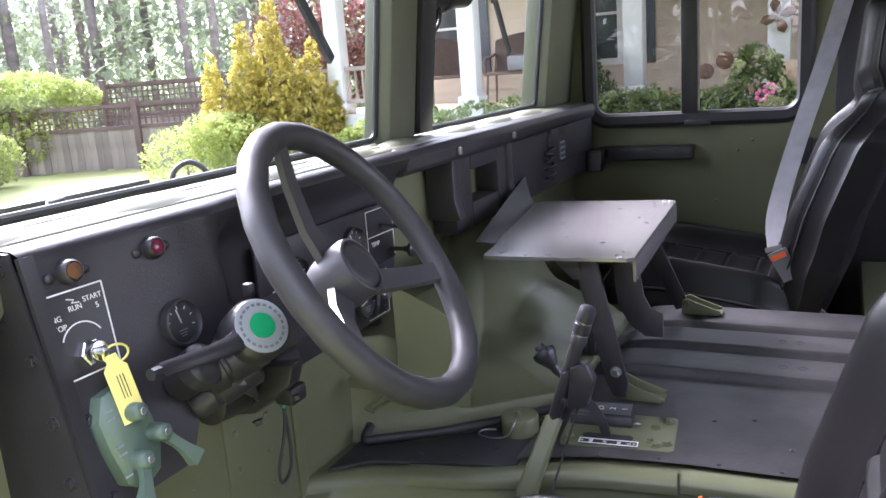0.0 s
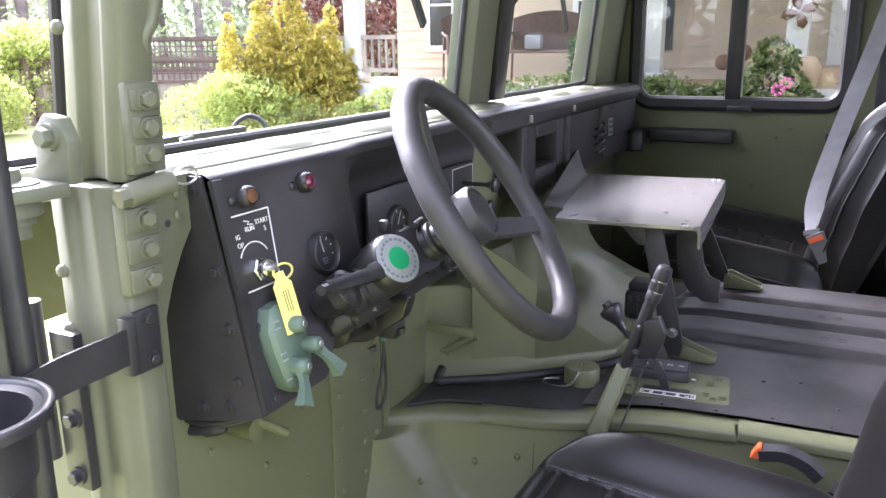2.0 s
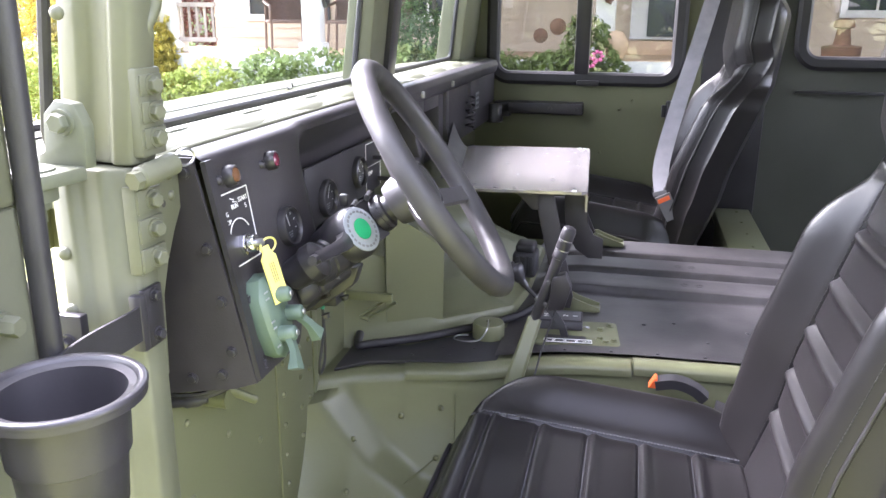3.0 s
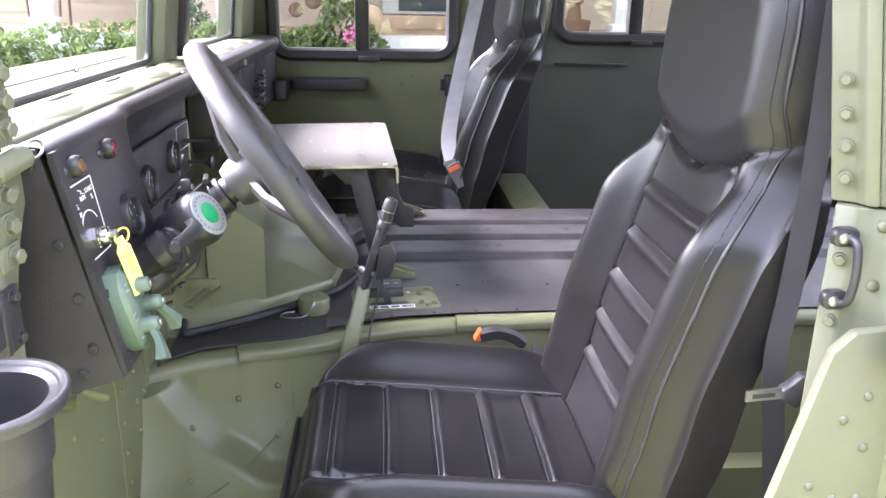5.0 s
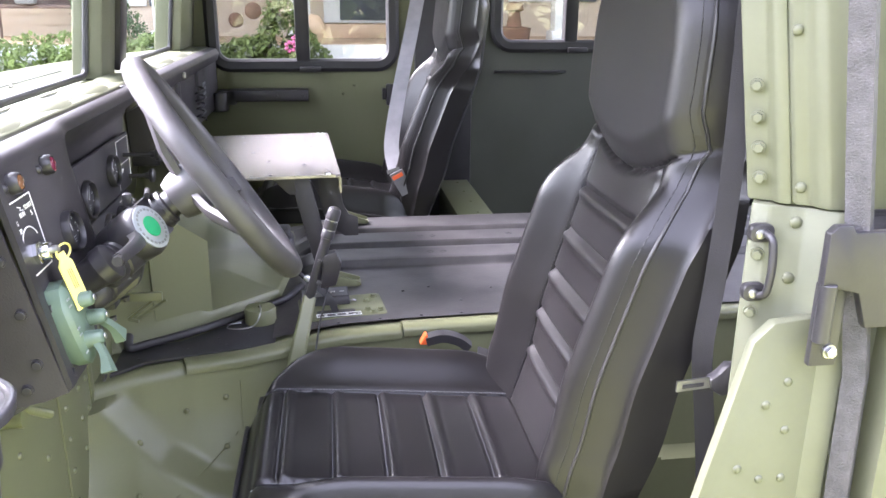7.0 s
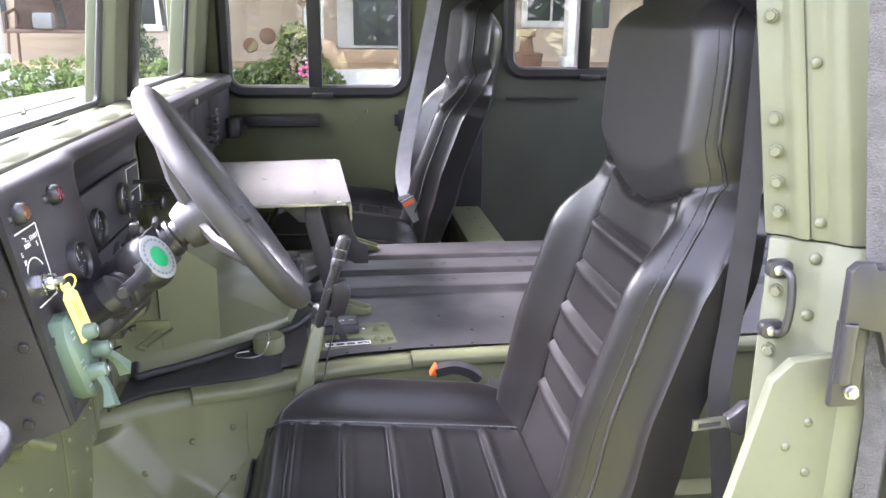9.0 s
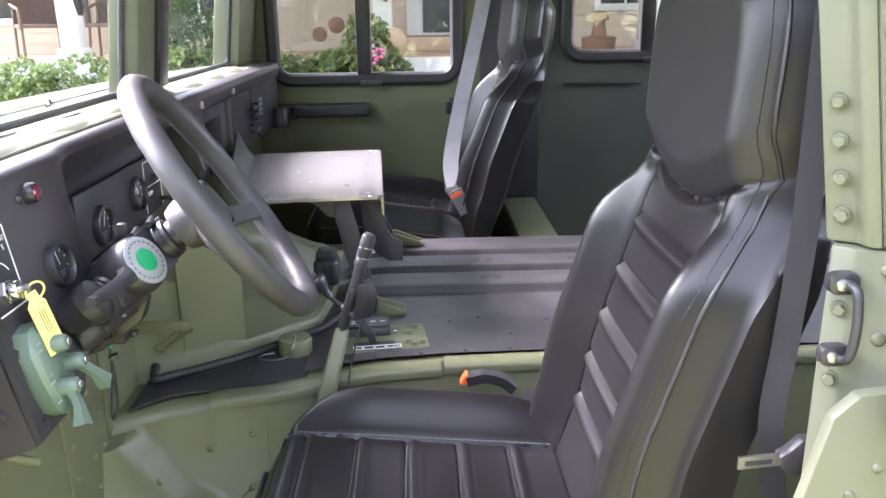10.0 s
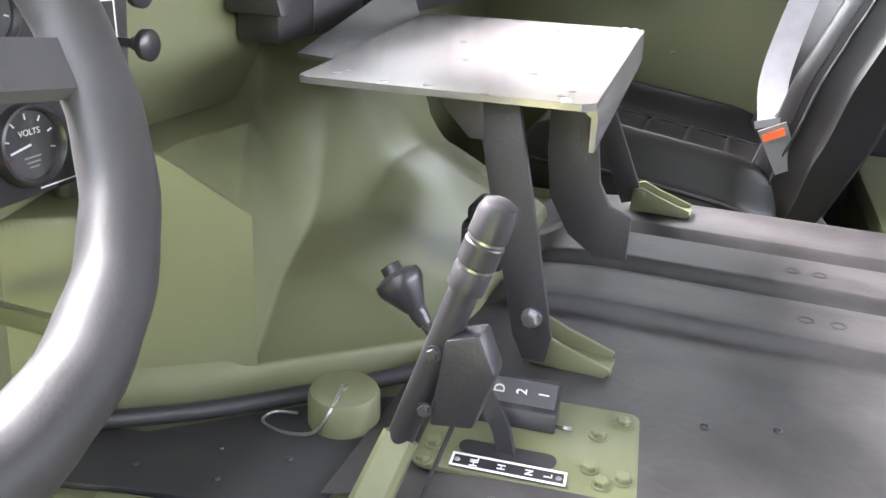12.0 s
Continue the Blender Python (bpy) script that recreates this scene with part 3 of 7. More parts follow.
struct("trim_door_sill", bm, GREEN_OUT, "olive rocker sill under the door opening")

# ---- dash ----
def dash_x(z):
    return -0.179 - 0.20 * (z - 1.208)


DN = Vector((1, 0, 0.2)).normalized()          # the switch panel's outward side
dash = thing("dashboard", "black powder coated dashboard with switches, gauges and screws", "dashboard", (-0.2, -0.6, 1.1))


def dash_low(y):
    """Lower edge of the dash along y."""
    if y < -0.60:
        return 1.076
    if y < -0.545:
        return 1.076 + 0.055 * smooth01(-0.60, -0.545, y)
    return 1.131 - 0.06 * smooth01(-0.53, -0.42, y) + 0.035 * smooth01(-0.3, 0.06, y)


def dash_face(u, v):
    y = -0.711 + 0.781 * u
    zl = dash_low(y)
    z = zl + (1.322 - zl) * v
    back = smooth01(-0.475, -0.395, y)
    return (dash_x(z) * (1 - back) + (-0.252 - 0.02 * (1 - v) + 0.036 * smooth01(0.80, 1.0, v)) * back, y, z)


bm = B()
vs = grid(bm, 90, 14, dash_face)
bmesh.ops.recalc_face_normals(bm, faces=bm.faces[:])
bmesh.ops.solidify(bm, geom=bm.faces[:], thickness=0.004)
part("switch_panel", bm, BLACK, dash, smooth=40)
bm = B()
sec = []
pts = [(-0.711 + 0.781 * i / 60, 0) for i in range(61)]
vs0, rings = None, []
for y, _ in pts:
    back = smooth01(-0.475, -0.395, y)
    x = dash_x(1.322) * (1 - back) + (-0.216) * back
    rings.append([bm.verts.new(p) for p in ((x, y, 1.321), (x - 0.002, y, 1.330), (x - 0.012, y, 1.3355), (-0.238, y, 1.3365), (-0.238, y, 1.31))])
for r0, r1 in zip(rings, rings[1:]):
    for j in range(4):
        bm.faces.new((r0[j], r1[j], r1[j + 1], r0[j + 1]))
bmesh.ops.recalc_face_normals(bm, faces=bm.faces[:])
part("dash_top", bm, BLACK, dash, smooth=60)
bm = B()
prism(bm, [(-0.214, 1.334), (-0.1535, 1.076), (-0.18, 1.066), (-0.275, 1.048), (-0.33, 1.075), (-0.335, 1.16), (-0.30, 1.24), (-0.255, 1.29), (-0.245, 1.334)], "y", -0.7165, -0.7115)
part("side_plate", bm, BLACK, dash)
# folded front corner of the side plate
bm = B()
sweep(bm, [(dash_x(1.33) + 0.002, -0.709, 1.33), (dash_x(1.08) + 0.002, -0.709, 1.08)], [(-0.009, -0.003), (0.006, -0.003), (0.006, 0.003), (-0.009, 0.003)], up=DN)
part("corner_fold", bm, BLACK_SM, dash)
bolts([(-0.222, -0.7165, 1.318), (-0.203, -0.7165, 1.233), (-0.190, -0.7165, 1.172), (-0.182, -0.7165, 1.112), (-0.235, -0.7165, 1.073), (-0.196, -0.7165, 1.082)], (0, -1, 0), 0.0052, 0.005, BLACK_SM, dash, "screw", n=10)
bolts([(dash_x(z) + 0.0005, y, z) for y, z in ((-0.694, 1.168), (-0.694, 1.09))], DN, 0.005, 0.005, BLACK_SM, dash, "screw", n=10)


def on_dash(y, z, h=0.0):
    return Vector((dash_x(z), y, z)) + DN * h


# warning lamps
for y, z, lens, lab in ((-0.668, 1.306, AMBER, "amber wait lamp in a black bezel"), (-0.562, 1.305, RED, "red lamp in a black bezel")):
    lamp = thing("indicator_lamp", lab, "indicator lamp", on_dash(y, z))
    bm = B()
    lathe(bm, on_dash(y, z), DN, [(0, 0.0125), (0.004, 0.0125), (0.010, 0.0115), (0.012, 0.0095), (0.0105, 0.0085)], 20)
    part("bezel", bm, BLACK_SM, lamp, smooth=50)
    bm = B()
    lathe(bm, on_dash(y, z, 0.009), DN, [(0, 0.0085), (0.003, 0.008), (0.0042, 0.004), (0.0044, 0.0004)], 16)
    part("lens", bm, lens, lamp, smooth=60)
    for dy in (-0.021, 0.019):
        bm = B()
        lathe(bm, on_dash(y + dy, z - 0.001), DN, [(0, 0.0055), (0.003, 0.005), (0.0045, 0.002), (0.0046, 0.0004)], 12)
        part("screw", bm, BLACK_SM, lamp, smooth=60)


def text(name, body, size, at, right, up, material, parent, extrude=0.0003):
    """Raised letters lying in the plane of right and up, centred."""
    cu = bpy.data.curves.new(name, 'FONT')
    cu.body, cu.size, cu.extrude, cu.align_x, cu.align_y = body, size, extrude, 'CENTER', 'CENTER'
    tmp = bpy.data.objects.new(name, cu)
    scene.collection.objects.link(tmp)
    me = bpy.data.meshes.new_from_object(tmp.evaluated_get(bpy.context.evaluated_depsgraph_get()))
    bpy.data.objects.remove(tmp)
    r, u = Vector(right).normalized(), Vector(up).normalized()
    n = r.cross(u)
    me.transform(Matrix((r, u, n)).transposed().to_4x4())
    me.transform(Matrix.Translation(at))
    me.materials.append(material)
    ob = new(name, me)
    ob.parent = parent
    ob.matrix_parent_inverse = parent.matrix_world.inverted() if parent.type == 'EMPTY' else Matrix()
    return ob


UPD = Vector((-0.2, 0, 1)).normalized()         # up along the switch panel
# ignition plate and key switch
ign = thing("ignition_switch", "chrome ignition switch on a black plate lettered in white", "ignition switch", on_dash(-0.672, 1.25))
bm = B()
c = [(-0.7065, 1.289), (-0.6365, 1.289), (-0.6425, 1.208), (-0.7075, 1.208)]
vsA = [bm.verts.new(on_dash(y, z, 0.0005)) for y, z in c]
vsB = [bm.verts.new(on_dash(y, z, 0.0022)) for y, z in c]
bm.faces.new(vsB)
for i in range(4):
    bm.faces.new((vsA[i], vsA[(i + 1) % 4], vsB[(i + 1) % 4], vsB[i]))
bmesh.ops.recalc_face_normals(bm, faces=bm.faces[:])
plate = part("plate", bm, BLACK_SM, ign)
for i in range(4):
    a, b = c[i], c[(i + 1) % 4]
    bm = B()
    sweep(bm, [on_dash(*a, 0.0026), on_dash(*b, 0.0026)], flat(0.0016, 0.0006), up=DN)
    part("border_line", bm, WHITE, ign)
bm = B()
sweep(bm, [on_dash(-0.6745 + 0.024 * math.cos(radians(q)), 1.236 + 0.022 * math.sin(radians(q)), 0.0027) for q in range(25, 156, 10)], flat(0.0013, 0.0006), up=DN)
part("arc_line", bm, WHITE, ign)
for body, y, z, s in (("ENG", -0.698, 1.2665, 0.0075), ("STOP", -0.6965, 1.2575, 0.0075), ("RUN", -0.673, 1.272, 0.0075), ("START", -0.6515, 1.277, 0.0075), ("5", -0.6485, 1.268, 0.008)):
    text("letters", body, s, on_dash(y, z, 0.0026), (0, 1, 0), UPD, WHITE, ign)
bm = B()
sweep(bm, [on_dash(-0.68, 1.282, 0.0027), on_dash(-0.672, 1.2795, 0.0027), on_dash(-0.6755, 1.2775, 0.0027), on_dash(-0.667, 1.276, 0.0027)], flat(0.0012, 0.0006), up=DN)
part("spark_mark", bm, WHITE, ign)
K = on_dash(-0.672, 1.2275)
bm = B()
lathe(bm, K, DN, [(0.001, 0.0135), (0.007, 0.0135), (0.008, 0.012)], 6)
part("nut", bm, CHROME, ign)
bm = B()
lathe(bm, K, DN, [(0.006, 0.0105), (0.016, 0.0105), (0.018, 0.0095), (0.0185, 0.004)], 24)
part("barrel", bm, CHROME, ign)
bm = B()
lathe(bm, K, DN, [(0.018, 0.0045), (0.026, 0.0045), (0.027, 0.003)], 12)
part("key_head", bm, STEEL, ign)
tag = thing("key_tag", "yellow plastic key tag with a punched hole hanging from the switch", "key tag", K)
ringc = K + DN * 0.024 + Vector((0.004, 0.008, -0.006))
bm = B()
sweep(bm, [ringc + Vector((0.004 * math.cos(q), 0.0115 * math.cos(q), 0.009 * math.sin(q))) for q in [2 * math.pi * i / 24 for i in range(24)]], circle(0.0013, 6), closed=True)
part("ring", bm, YELLOW, tag, smooth=60)
p0, p1 = Vector((-0.155, -0.669, 1.219)), Vector((-0.139, -0.667, 1.158))
dd = (p1 - p0).normalized()
side = Vector((0.35, 0.94, 0.05))
side = (side - dd * side.dot(dd)).normalized()
nn = side.cross(dd)
w = 0.0115
prof = [(-w, 0.006), (-w, 0.061), (w, 0.061), (w, 0.006), (w * 0.55, 0.0), (w * 0.45, -0.008), (-w * 0.45, -0.008), (-w * 0.55, 0.0)]
bm = B()
lo = [bm.verts.new(p0 + side * a + dd * b - nn * 0.0008) for a, b in prof]
hi = [bm.verts.new(p0 + side * a + dd * b + nn * 0.0008) for a, b in prof]
bm.faces.new(lo[::-1])
bm.faces.new(hi)
for i in range(len(prof)):
    bm.faces.new((lo[i], lo[(i + 1) % 8], hi[(i + 1) % 8], hi[i]))
bmesh.ops.recalc_face_normals(bm, faces=bm.faces[:])
part("tag_body", bm, YELLOW, tag)
for sgn in (1, -1):
    bm = B()
    lathe(bm, p0 + dd * 0.053 + nn * sgn * 0.0009, nn * sgn, [(0, 0.0022), (0.0003, 0.0022)], 12)
    part("hole", bm, BLACK_SM, tag)
    for k in range(3):
        bm = B()
        q = p0 + dd * 0.026 + side * (0.004 - 0.003 * k) + nn * sgn * 0.0009
        sweep(bm, [q - dd * 0.013, q + dd * 0.011], flat(0.0009, 0.0003), up=nn)
        part("print_bar", bm, BLACK_SM, tag)

# round gauge on the switch panel
def gauge(name, at, n, r, label, needle=60, lines=True):
    g = thing(name, label, "gauge", at, group="dash gauges")
    n = Vector(n).normalized()
    rt = Vector((0, 1, 0))
    rt = (rt - n * rt.dot(n)).normalized()
    up = n.cross(rt)
    bm = B()
    lathe(bm, Vector(at), n, [(0, r), (0.006, r), (0.010, r * 0.96), (0.011, r * 0.9), (0.008, r * 0.84), (0.003, r * 0.82)], 32)
    part("bezel", bm, BLACK_SM, g, smooth=40)
    bm = B()
    lathe(bm, Vector(at) + n * 0.003, n, [(0, r * 0.83), (0.0006, r * 0.83)], 32)
    part("dial", bm, RUBBER, g)
    q = radians(needle)
    bm = B()
    sweep(bm, [Vector(at) + n * 0.0045, Vector(at) + n * 0.0045 + (rt * math.cos(q) + up * math.sin(q)) * r * 0.62], flat(0.0016, 0.0006), up=n)
    part("needle", bm, WHITE, g)
    for k in range(7):
        q = radians(200 - 36 * k)
        d = rt * math.cos(q) + up * math.sin(q)
        bm = B()
        sweep(bm, [Vector(at) + n * 0.004 + d * r * 0.6, Vector(at) + n * 0.004 + d * r * 0.74], flat(0.0013, 0.0004), up=n)
        part("tick", bm, WHITE if k else RED, g)
    if lines:
        for k, wd in ((-0.3, 0.5), (-0.42, 0.4), (-0.53, 0.3)):
            bm = B()
            sweep(bm, [Vector(at) + n * 0.004 + up * r * k - rt * r * wd / 2, Vector(at) + n * 0.004 + up * r * k + rt * r * wd / 2], flat(0.0012, 0.0004), up=n)
            part("print_bar", bm, DIAL_GREY, g)
    bm = B()
    lathe(bm, Vector(at) + n * 0.0075, n, [(0, r * 0.84), (0.0006, r * 0.84)], 32)
    ob = part("glass", bm, GLASS_CLR, g)
    ob.visible_shadow = False
    return g


gauge("air_filter_gauge", on_dash(-0.555, 1.219), DN, 0.0265, "small black gauge with a red and white scale", 100)

# light switch: ribbed oval box with two lever handles
sw = thing("light_switch", "grey-green enamelled light switch with two lever handles", "switch", on_dash(-0.668, 1.135))
bm = B()
outline = [(-0.026, 0.0), (-0.029, 0.028), (-0.018, 0.05), (0.004, 0.054), (0.022, 0.044), (0.03, 0.012), (0.03, -0.02), (0.022, -0.042), (0.0, -0.052), (-0.018, -0.04)]
oc = on_dash(-0.668, 1.137)
for h0, h1, k0, k1 in ((0.0, 0.016, 1.0, 1.0), (0.016, 0.022, 1.0, 0.86)):
    a = [bm.verts.new(oc + Vector((0, 1, 0)) * p[0] * k0 + UPD * p[1] * k0 + DN * h0) for p in outline]
    b = [bm.verts.new(oc + Vector((0, 1, 0)) * p[0] * k1 + UPD * p[1] * k1 + DN * h1) for p in outline]
    for i in range(10):
        bm.faces.new((a[i], a[(i + 1) % 10], b[(i + 1) % 10], b[i]))
    bm.faces.new(b)
bmesh.ops.recalc_face_normals(bm, faces=bm.faces[:])
part("housing", bm, GREEN_BOX, sw, smooth=50)
for (a, b), (e, f) in (((-0.006, -0.020), (-0.026, -0.058)), ((0.022, -0.004), (0.048, -0.045)), ((0.002, 0.026), (0.002, 0.020))):
    q0 = oc + Vector((0, 1, 0)) * a + UPD * b
    q1 = oc + Vector((0, 1, 0)) * e + UPD * f + DN * 0.040
    bm = B()
    lathe(bm, q0 + DN * 0.018, DN, [(0, 0.0105), (0.012, 0.0095), (0.021, 0.0085), (0.023, 0.006)], 18)
    lv = part("lever_boss", bm, GREEN_BOX, sw, smooth=50)
    bm = B()
    lathe(bm, q0 + DN * 0.0425, DN, [(0, 0.004), (0.001, 0.0035)], 10)
    part("screw", bm, STEEL, lv)
    if (e, f) != (0.002, 0.020):
        bm = B()
        sweep(bm, smooth_path([q0 + DN * 0.03, (q0 + DN * 0.036 + q1) / 2, q1], 4), flat(0.012, 0.009), up=DN, scales=[1.0, 0.9, 0.85, 0.8, 0.85, 0.95, 1.1, 1.3, 1.45])
        part("lever", bm, GREEN_BOX, sw, smooth=50)
for y, z in ((-0.02, 0.036), (-0.02, 0.028), (-0.02, 0.0), (-0.019, -0.008), (-0.02, -0.03)):
    bm = B()
    q = oc + Vector((0, 1, 0)) * y + UPD * z + DN * 0.0225
    sweep(bm, [q - Vector((0, 0.004, 0)), q + Vector((0, 0.005, 0))], flat(0.002, 0.0006), up=DN)
    part("print_bar", bm, DIAL_GREY, sw)

# instrument cluster behind the wheel
clx = -0.246
CN = Vector((1, 0, 0.06)).normalized()
bm = B()
box(bm, clx - 0.004, clx + 0.003, -0.345, -0.002, 1.056, 1.146, 0.003)
part("cluster_plate", bm, BLACK_SM, dash)
bm = B()
box(bm, clx - 0.004, clx + 0.003, -0.345, 0.035, 1.150, 1.252, 0.003)
part("cluster_plate", bm, BLACK_SM, dash)
for y0, y1, z0, z1 in ((-0.058, -0.0568, 1.156, 1.246), (0.0288, 0.030, 1.156, 1.246), (-0.058, 0.030, 1.245, 1.2462), (-0.058, 0.030, 1.2, 1.2012), (-0.075, -0.0058, 1.0615, 1.0627), (-0.007, -0.0058, 1.0615, 1.138), (-0.075, -0.0058, 1.137, 1.1382)):
    bm = B()
    box(bm, clx + 0.003, clx + 0.0038, y0, y1, z0, z1)
    part("border_line", bm, WHITE, dash)
text("letters", "TEMP", 0.011, (clx + 0.0034, -0.033, 1.187), (0, 1, 0), (0, 0, 1), WHITE, dash)
for y, z, r, lab, nd_ in ((-0.105, 1.203, 0.030, "black speed gauge behind the wheel", 120), (-0.265, 1.189, 0.032, "black fuel gauge behind the wheel", 60), (-0.082, 1.100, 0.033, "black volt gauge in a round bezel", 190), (-0.16, 1.109, 0.03, "black pressure gauge behind the wheel", 200)):
    gauge("instrument_gauge", Vector((clx + 0.003, y, z)), CN, r, lab, nd_)
text("letters", "VOLTS", 0.007, (clx + 0.0075, -0.082, 1.110), (0, 1, 0), (0, 0, 1), WHITE, dash)
for y, z, L in ((-0.013, 1.215, 0.056), (0.016, 1.168, 0.035)):
    kn = thing("pull_knob", "black pull knob on a short stem", "knob", (clx, y, z), group="dash knobs")
    bm = B()
    cyl(bm, (clx, y, z), (clx + L, y, z), 0.004, n=10)
    part("stem", bm, BLACK_SM, kn)
    bm = B()
    lathe(bm, (clx + L - 0.002, y, z), (1, 0, 0), [(0, 0.006), (0.006, 0.007), (0.010, 0.013), (0.016, 0.0135), (0.018, 0.011)], 18)
    part("head", bm, BLACK_SM, kn, smooth=50)
tg = thing("toggle_switch", "small steel toggle switch beside the volt gauge", "switch", (clx, -0.020, 1.093))
bm = B()
lathe(bm, (clx + 0.003, -0.020, 1.093), (1, 0, 0), [(0, 0.008), (0.004, 0.0075), (0.005, 0.006), (0.011, 0.0055)], 14)
part("collar", bm, STEEL, tg)
bm = B()
cyl(bm, (clx + 0.012, -0.020, 1.093), (clx + 0.03, -0.012, 1.092), 0.0022, 0.0034, n=10)
part("bat", bm, STEEL, tg)
bm = B()
lathe(bm, (clx + 0.003, -0.020, 1.069), (1, 0, 0), [(0, 0.006), (0.003, 0.006), (0.004, 0.004)], 14)
part("lamp", bm, BLACK_SM, tg)

# passenger side: black rail, ribs, recess and vents
bm = B()
prism(bm, [(-0.262, 1.285), (-0.242, 1.285), (-0.228, 1.295), (-0.222, 1.318), (-0.230, 1.332), (-0.252, 1.3365), (-0.262, 1.33)], "y", 0.07, 1.302, 0.003)
part("dash_rail", bm, BLACK, dash, smooth=50)
for y0, y1, z0 in ((0.275, 0.305, 1.165), (0.580, 0.610, 1.155)):
    bm = B()
    prism(bm, [(-0.30, 1.30), (-0.236, 1.30), (-0.236, z0 + 0.04), (-0.225, z0), (-0.30, z0)], "y", y0, y1, 0.003)
    part("rib", bm, BLACK, dash)
    bm = B()
    box(bm, -0.225, -0.217, y0 + 0.003, y0 + 0.015, 1.300, 1.315, 0.002)
    part("clip", bm, STEEL, dash, "bright metal clip")
for y0, y1, z0, z1 in ((0.30, 0.385, 1.13, 1.292), (0.535, 1.302, 1.13, 1.292), (0.387, 0.533, 1.13, 1.185), (0.387, 0.533, 1.255, 1.292)):
    bm = B()
    box(bm, -0.302, -0.245, y0, y1, z0, z1, 0.003)
    part("panel", bm, BLACK, dash)
bm = B()
box(bm, -0.262, -0.234, 0.90, 1.302, 1.19, 1.30, 0.008)
part("end_panel", bm, BLACK, dash)
for y in (0.97, 0.985, 1.0, 1.015):
    bm = B()
    box(bm, -0.236, -0.2335, y - 0.003, y + 0.003, 1.268, 1.29)
    part("vent_slot", bm, RUBBER, dash)
bm = B()
box(bm, -0.2345, -0.232, 0.965, 1.01, 1.20, 1.25)
dp = part("data_plate", bm, DIAL_GREY, dash, "small printed data plate")
for k in range(3):
    bm = B()
    box(bm, -0.2322, -0.2315, 0.969, 1.006, 1.206 + 0.015 * k, 1.214 + 0.015 * k)
    part("print_bar", bm, BLACK_SM, dp)
DASH_THINGS = ("dashboard", "indicator_lamp", "ignition_switch", "key_tag", "air_filter_gauge", "light_switch", "instrument_gauge", "pull_knob", "toggle_switch")
shift(0.005, 0.009, -0.003, *[o for o in scene.objects if o.parent is None and o.name.split(".")[0] in DASH_THINGS])
# spring-like hose under the vents
hose = thing("ribbed_hose", "short black ribbed hose below the dash vents", "hose", (-0.22, 0.87, 1.15))
bm = B()
sweep(bm, [(-0.222 + 0.012 * math.cos(q), 0.865 + 0.02 * math.sin(q), 1.150 + 0.0035 * q) for q in [0.5 * i for i in range(56)]], circle(0.0032, 6))
part("coil", bm, RUBBER, hose, smooth=60)
# loose wires and rods under the switch panel
loom = thing("wire_loom", "loose black wires and connector under the dash", "cable", (-0.25, -0.66, 1.04))
for k, (dy, dz) in enumerate(((0, 0), (0.006, -0.006), (0.012, 0.004))):
    bm = B()
    sweep(bm, smooth_path([(-0.32, -0.70 + dy, 1.055 + dz), (-0.26, -0.69 + dy, 1.035 + dz), (-0.21, -0.66 + dy, 1.045 + dz), (-0.20, -0.6 + dy, 1.085 + dz)], 5), circle(0.0032, 6))
    part("wire", bm, RUBBER, loom, smooth=60)
bm = B()
lathe(bm, (-0.31, -0.70, 1.02), (0.9, 0.35, 0.05), [(0, 0.004), (0.01, 0.009), (0.03, 0.009), (0.032, 0.007), (0.05, 0.007), (0.055, 0.009), (0.07, 0.008), (0.08, 0.004)], 12)
part("connector", bm, RUBBER, loom)
ped = thing("pedal_linkage", "olive pedal linkage rods high in the footwell", "pedal", (-0.25, -0.55, 0.9))
for a, b, r in (((-0.27, -0.66, 1.05), (-0.22, -0.58, 0.98), 0.006), ((-0.272, -0.62, 1.0), (-0.235, -0.62, 1.0), 0.014)):
    bm = B()
    cyl(bm, a, b, r, n=12)
    part("rod", bm, GREEN, ped)
# thin cable loop with green wire under the column
cab = thing("cable_loop", "thin looped cable with a green wire under the column", "cable", (-0.2, -0.34, 1.0))
bm = B()
lp = Vector((-0.215, -0.345, 0.98))
sweep(bm, smooth_path([lp + Vector(p) for p in ((0, 0, 0.075), (0, 0.002, 0.03), (0.004, -0.012, 0.0), (0.004, -0.028, -0.035), (0, -0.02, -0.06), (0, 0.0, -0.05), (0, 0.006, -0.02), (0, 0.004, 0.03))], 6), circle(0.0024, 6))
part("loop", bm, RUBBER, cab, smooth=60)
bm = B()
sweep(bm, smooth_path([lp + Vector(p) for p in ((0, 0, 0.10), (0.006, 0.004, 0.07), (0, 0.0, 0.045))], 6), circle(0.0036, 6))
part("sleeve", bm, TEAL, cab, smooth=60)
# canvas of conduit and latch on the firewall
bm = B()
sweep(bm, [(-0.262, -0.020, 0.875), (-0.262, -0.024, 0.94), (-0.262, -0.012, 1.06)], circle(0.014, 10))
cond = thing("conduit", "black ribbed conduit running down the firewall", "cable", (-0.262, -0.17, 0.9))
part("tube", bm, RUBBER, cond, smooth=60)
lat = thing("cover_latch", "olive over-centre latch on the engine cover", "latch", (-0.2, -0.09, 0.93))
bm = B()
box(bm, -0.262, -0.17, -0.115, -0.105, 0.955, 0.972, 0.002)
part("bracket", bm, GREEN, lat)
for o in (0.0, 0.018):
    bm = B()
    sweep(bm, [(-0.235 + o, -0.11, 0.92), (-0.185 + o, -0.095, 0.955 - o * 0.3)], circle(0.0035, 6))
    part("wire_arm", bm, GREEN, lat, smooth=60)
bm = B()
sweep(bm, [(-0.235, -0.11, 0.92), (-0.217, -0.11, 0.915)], circle(0.0035, 6))
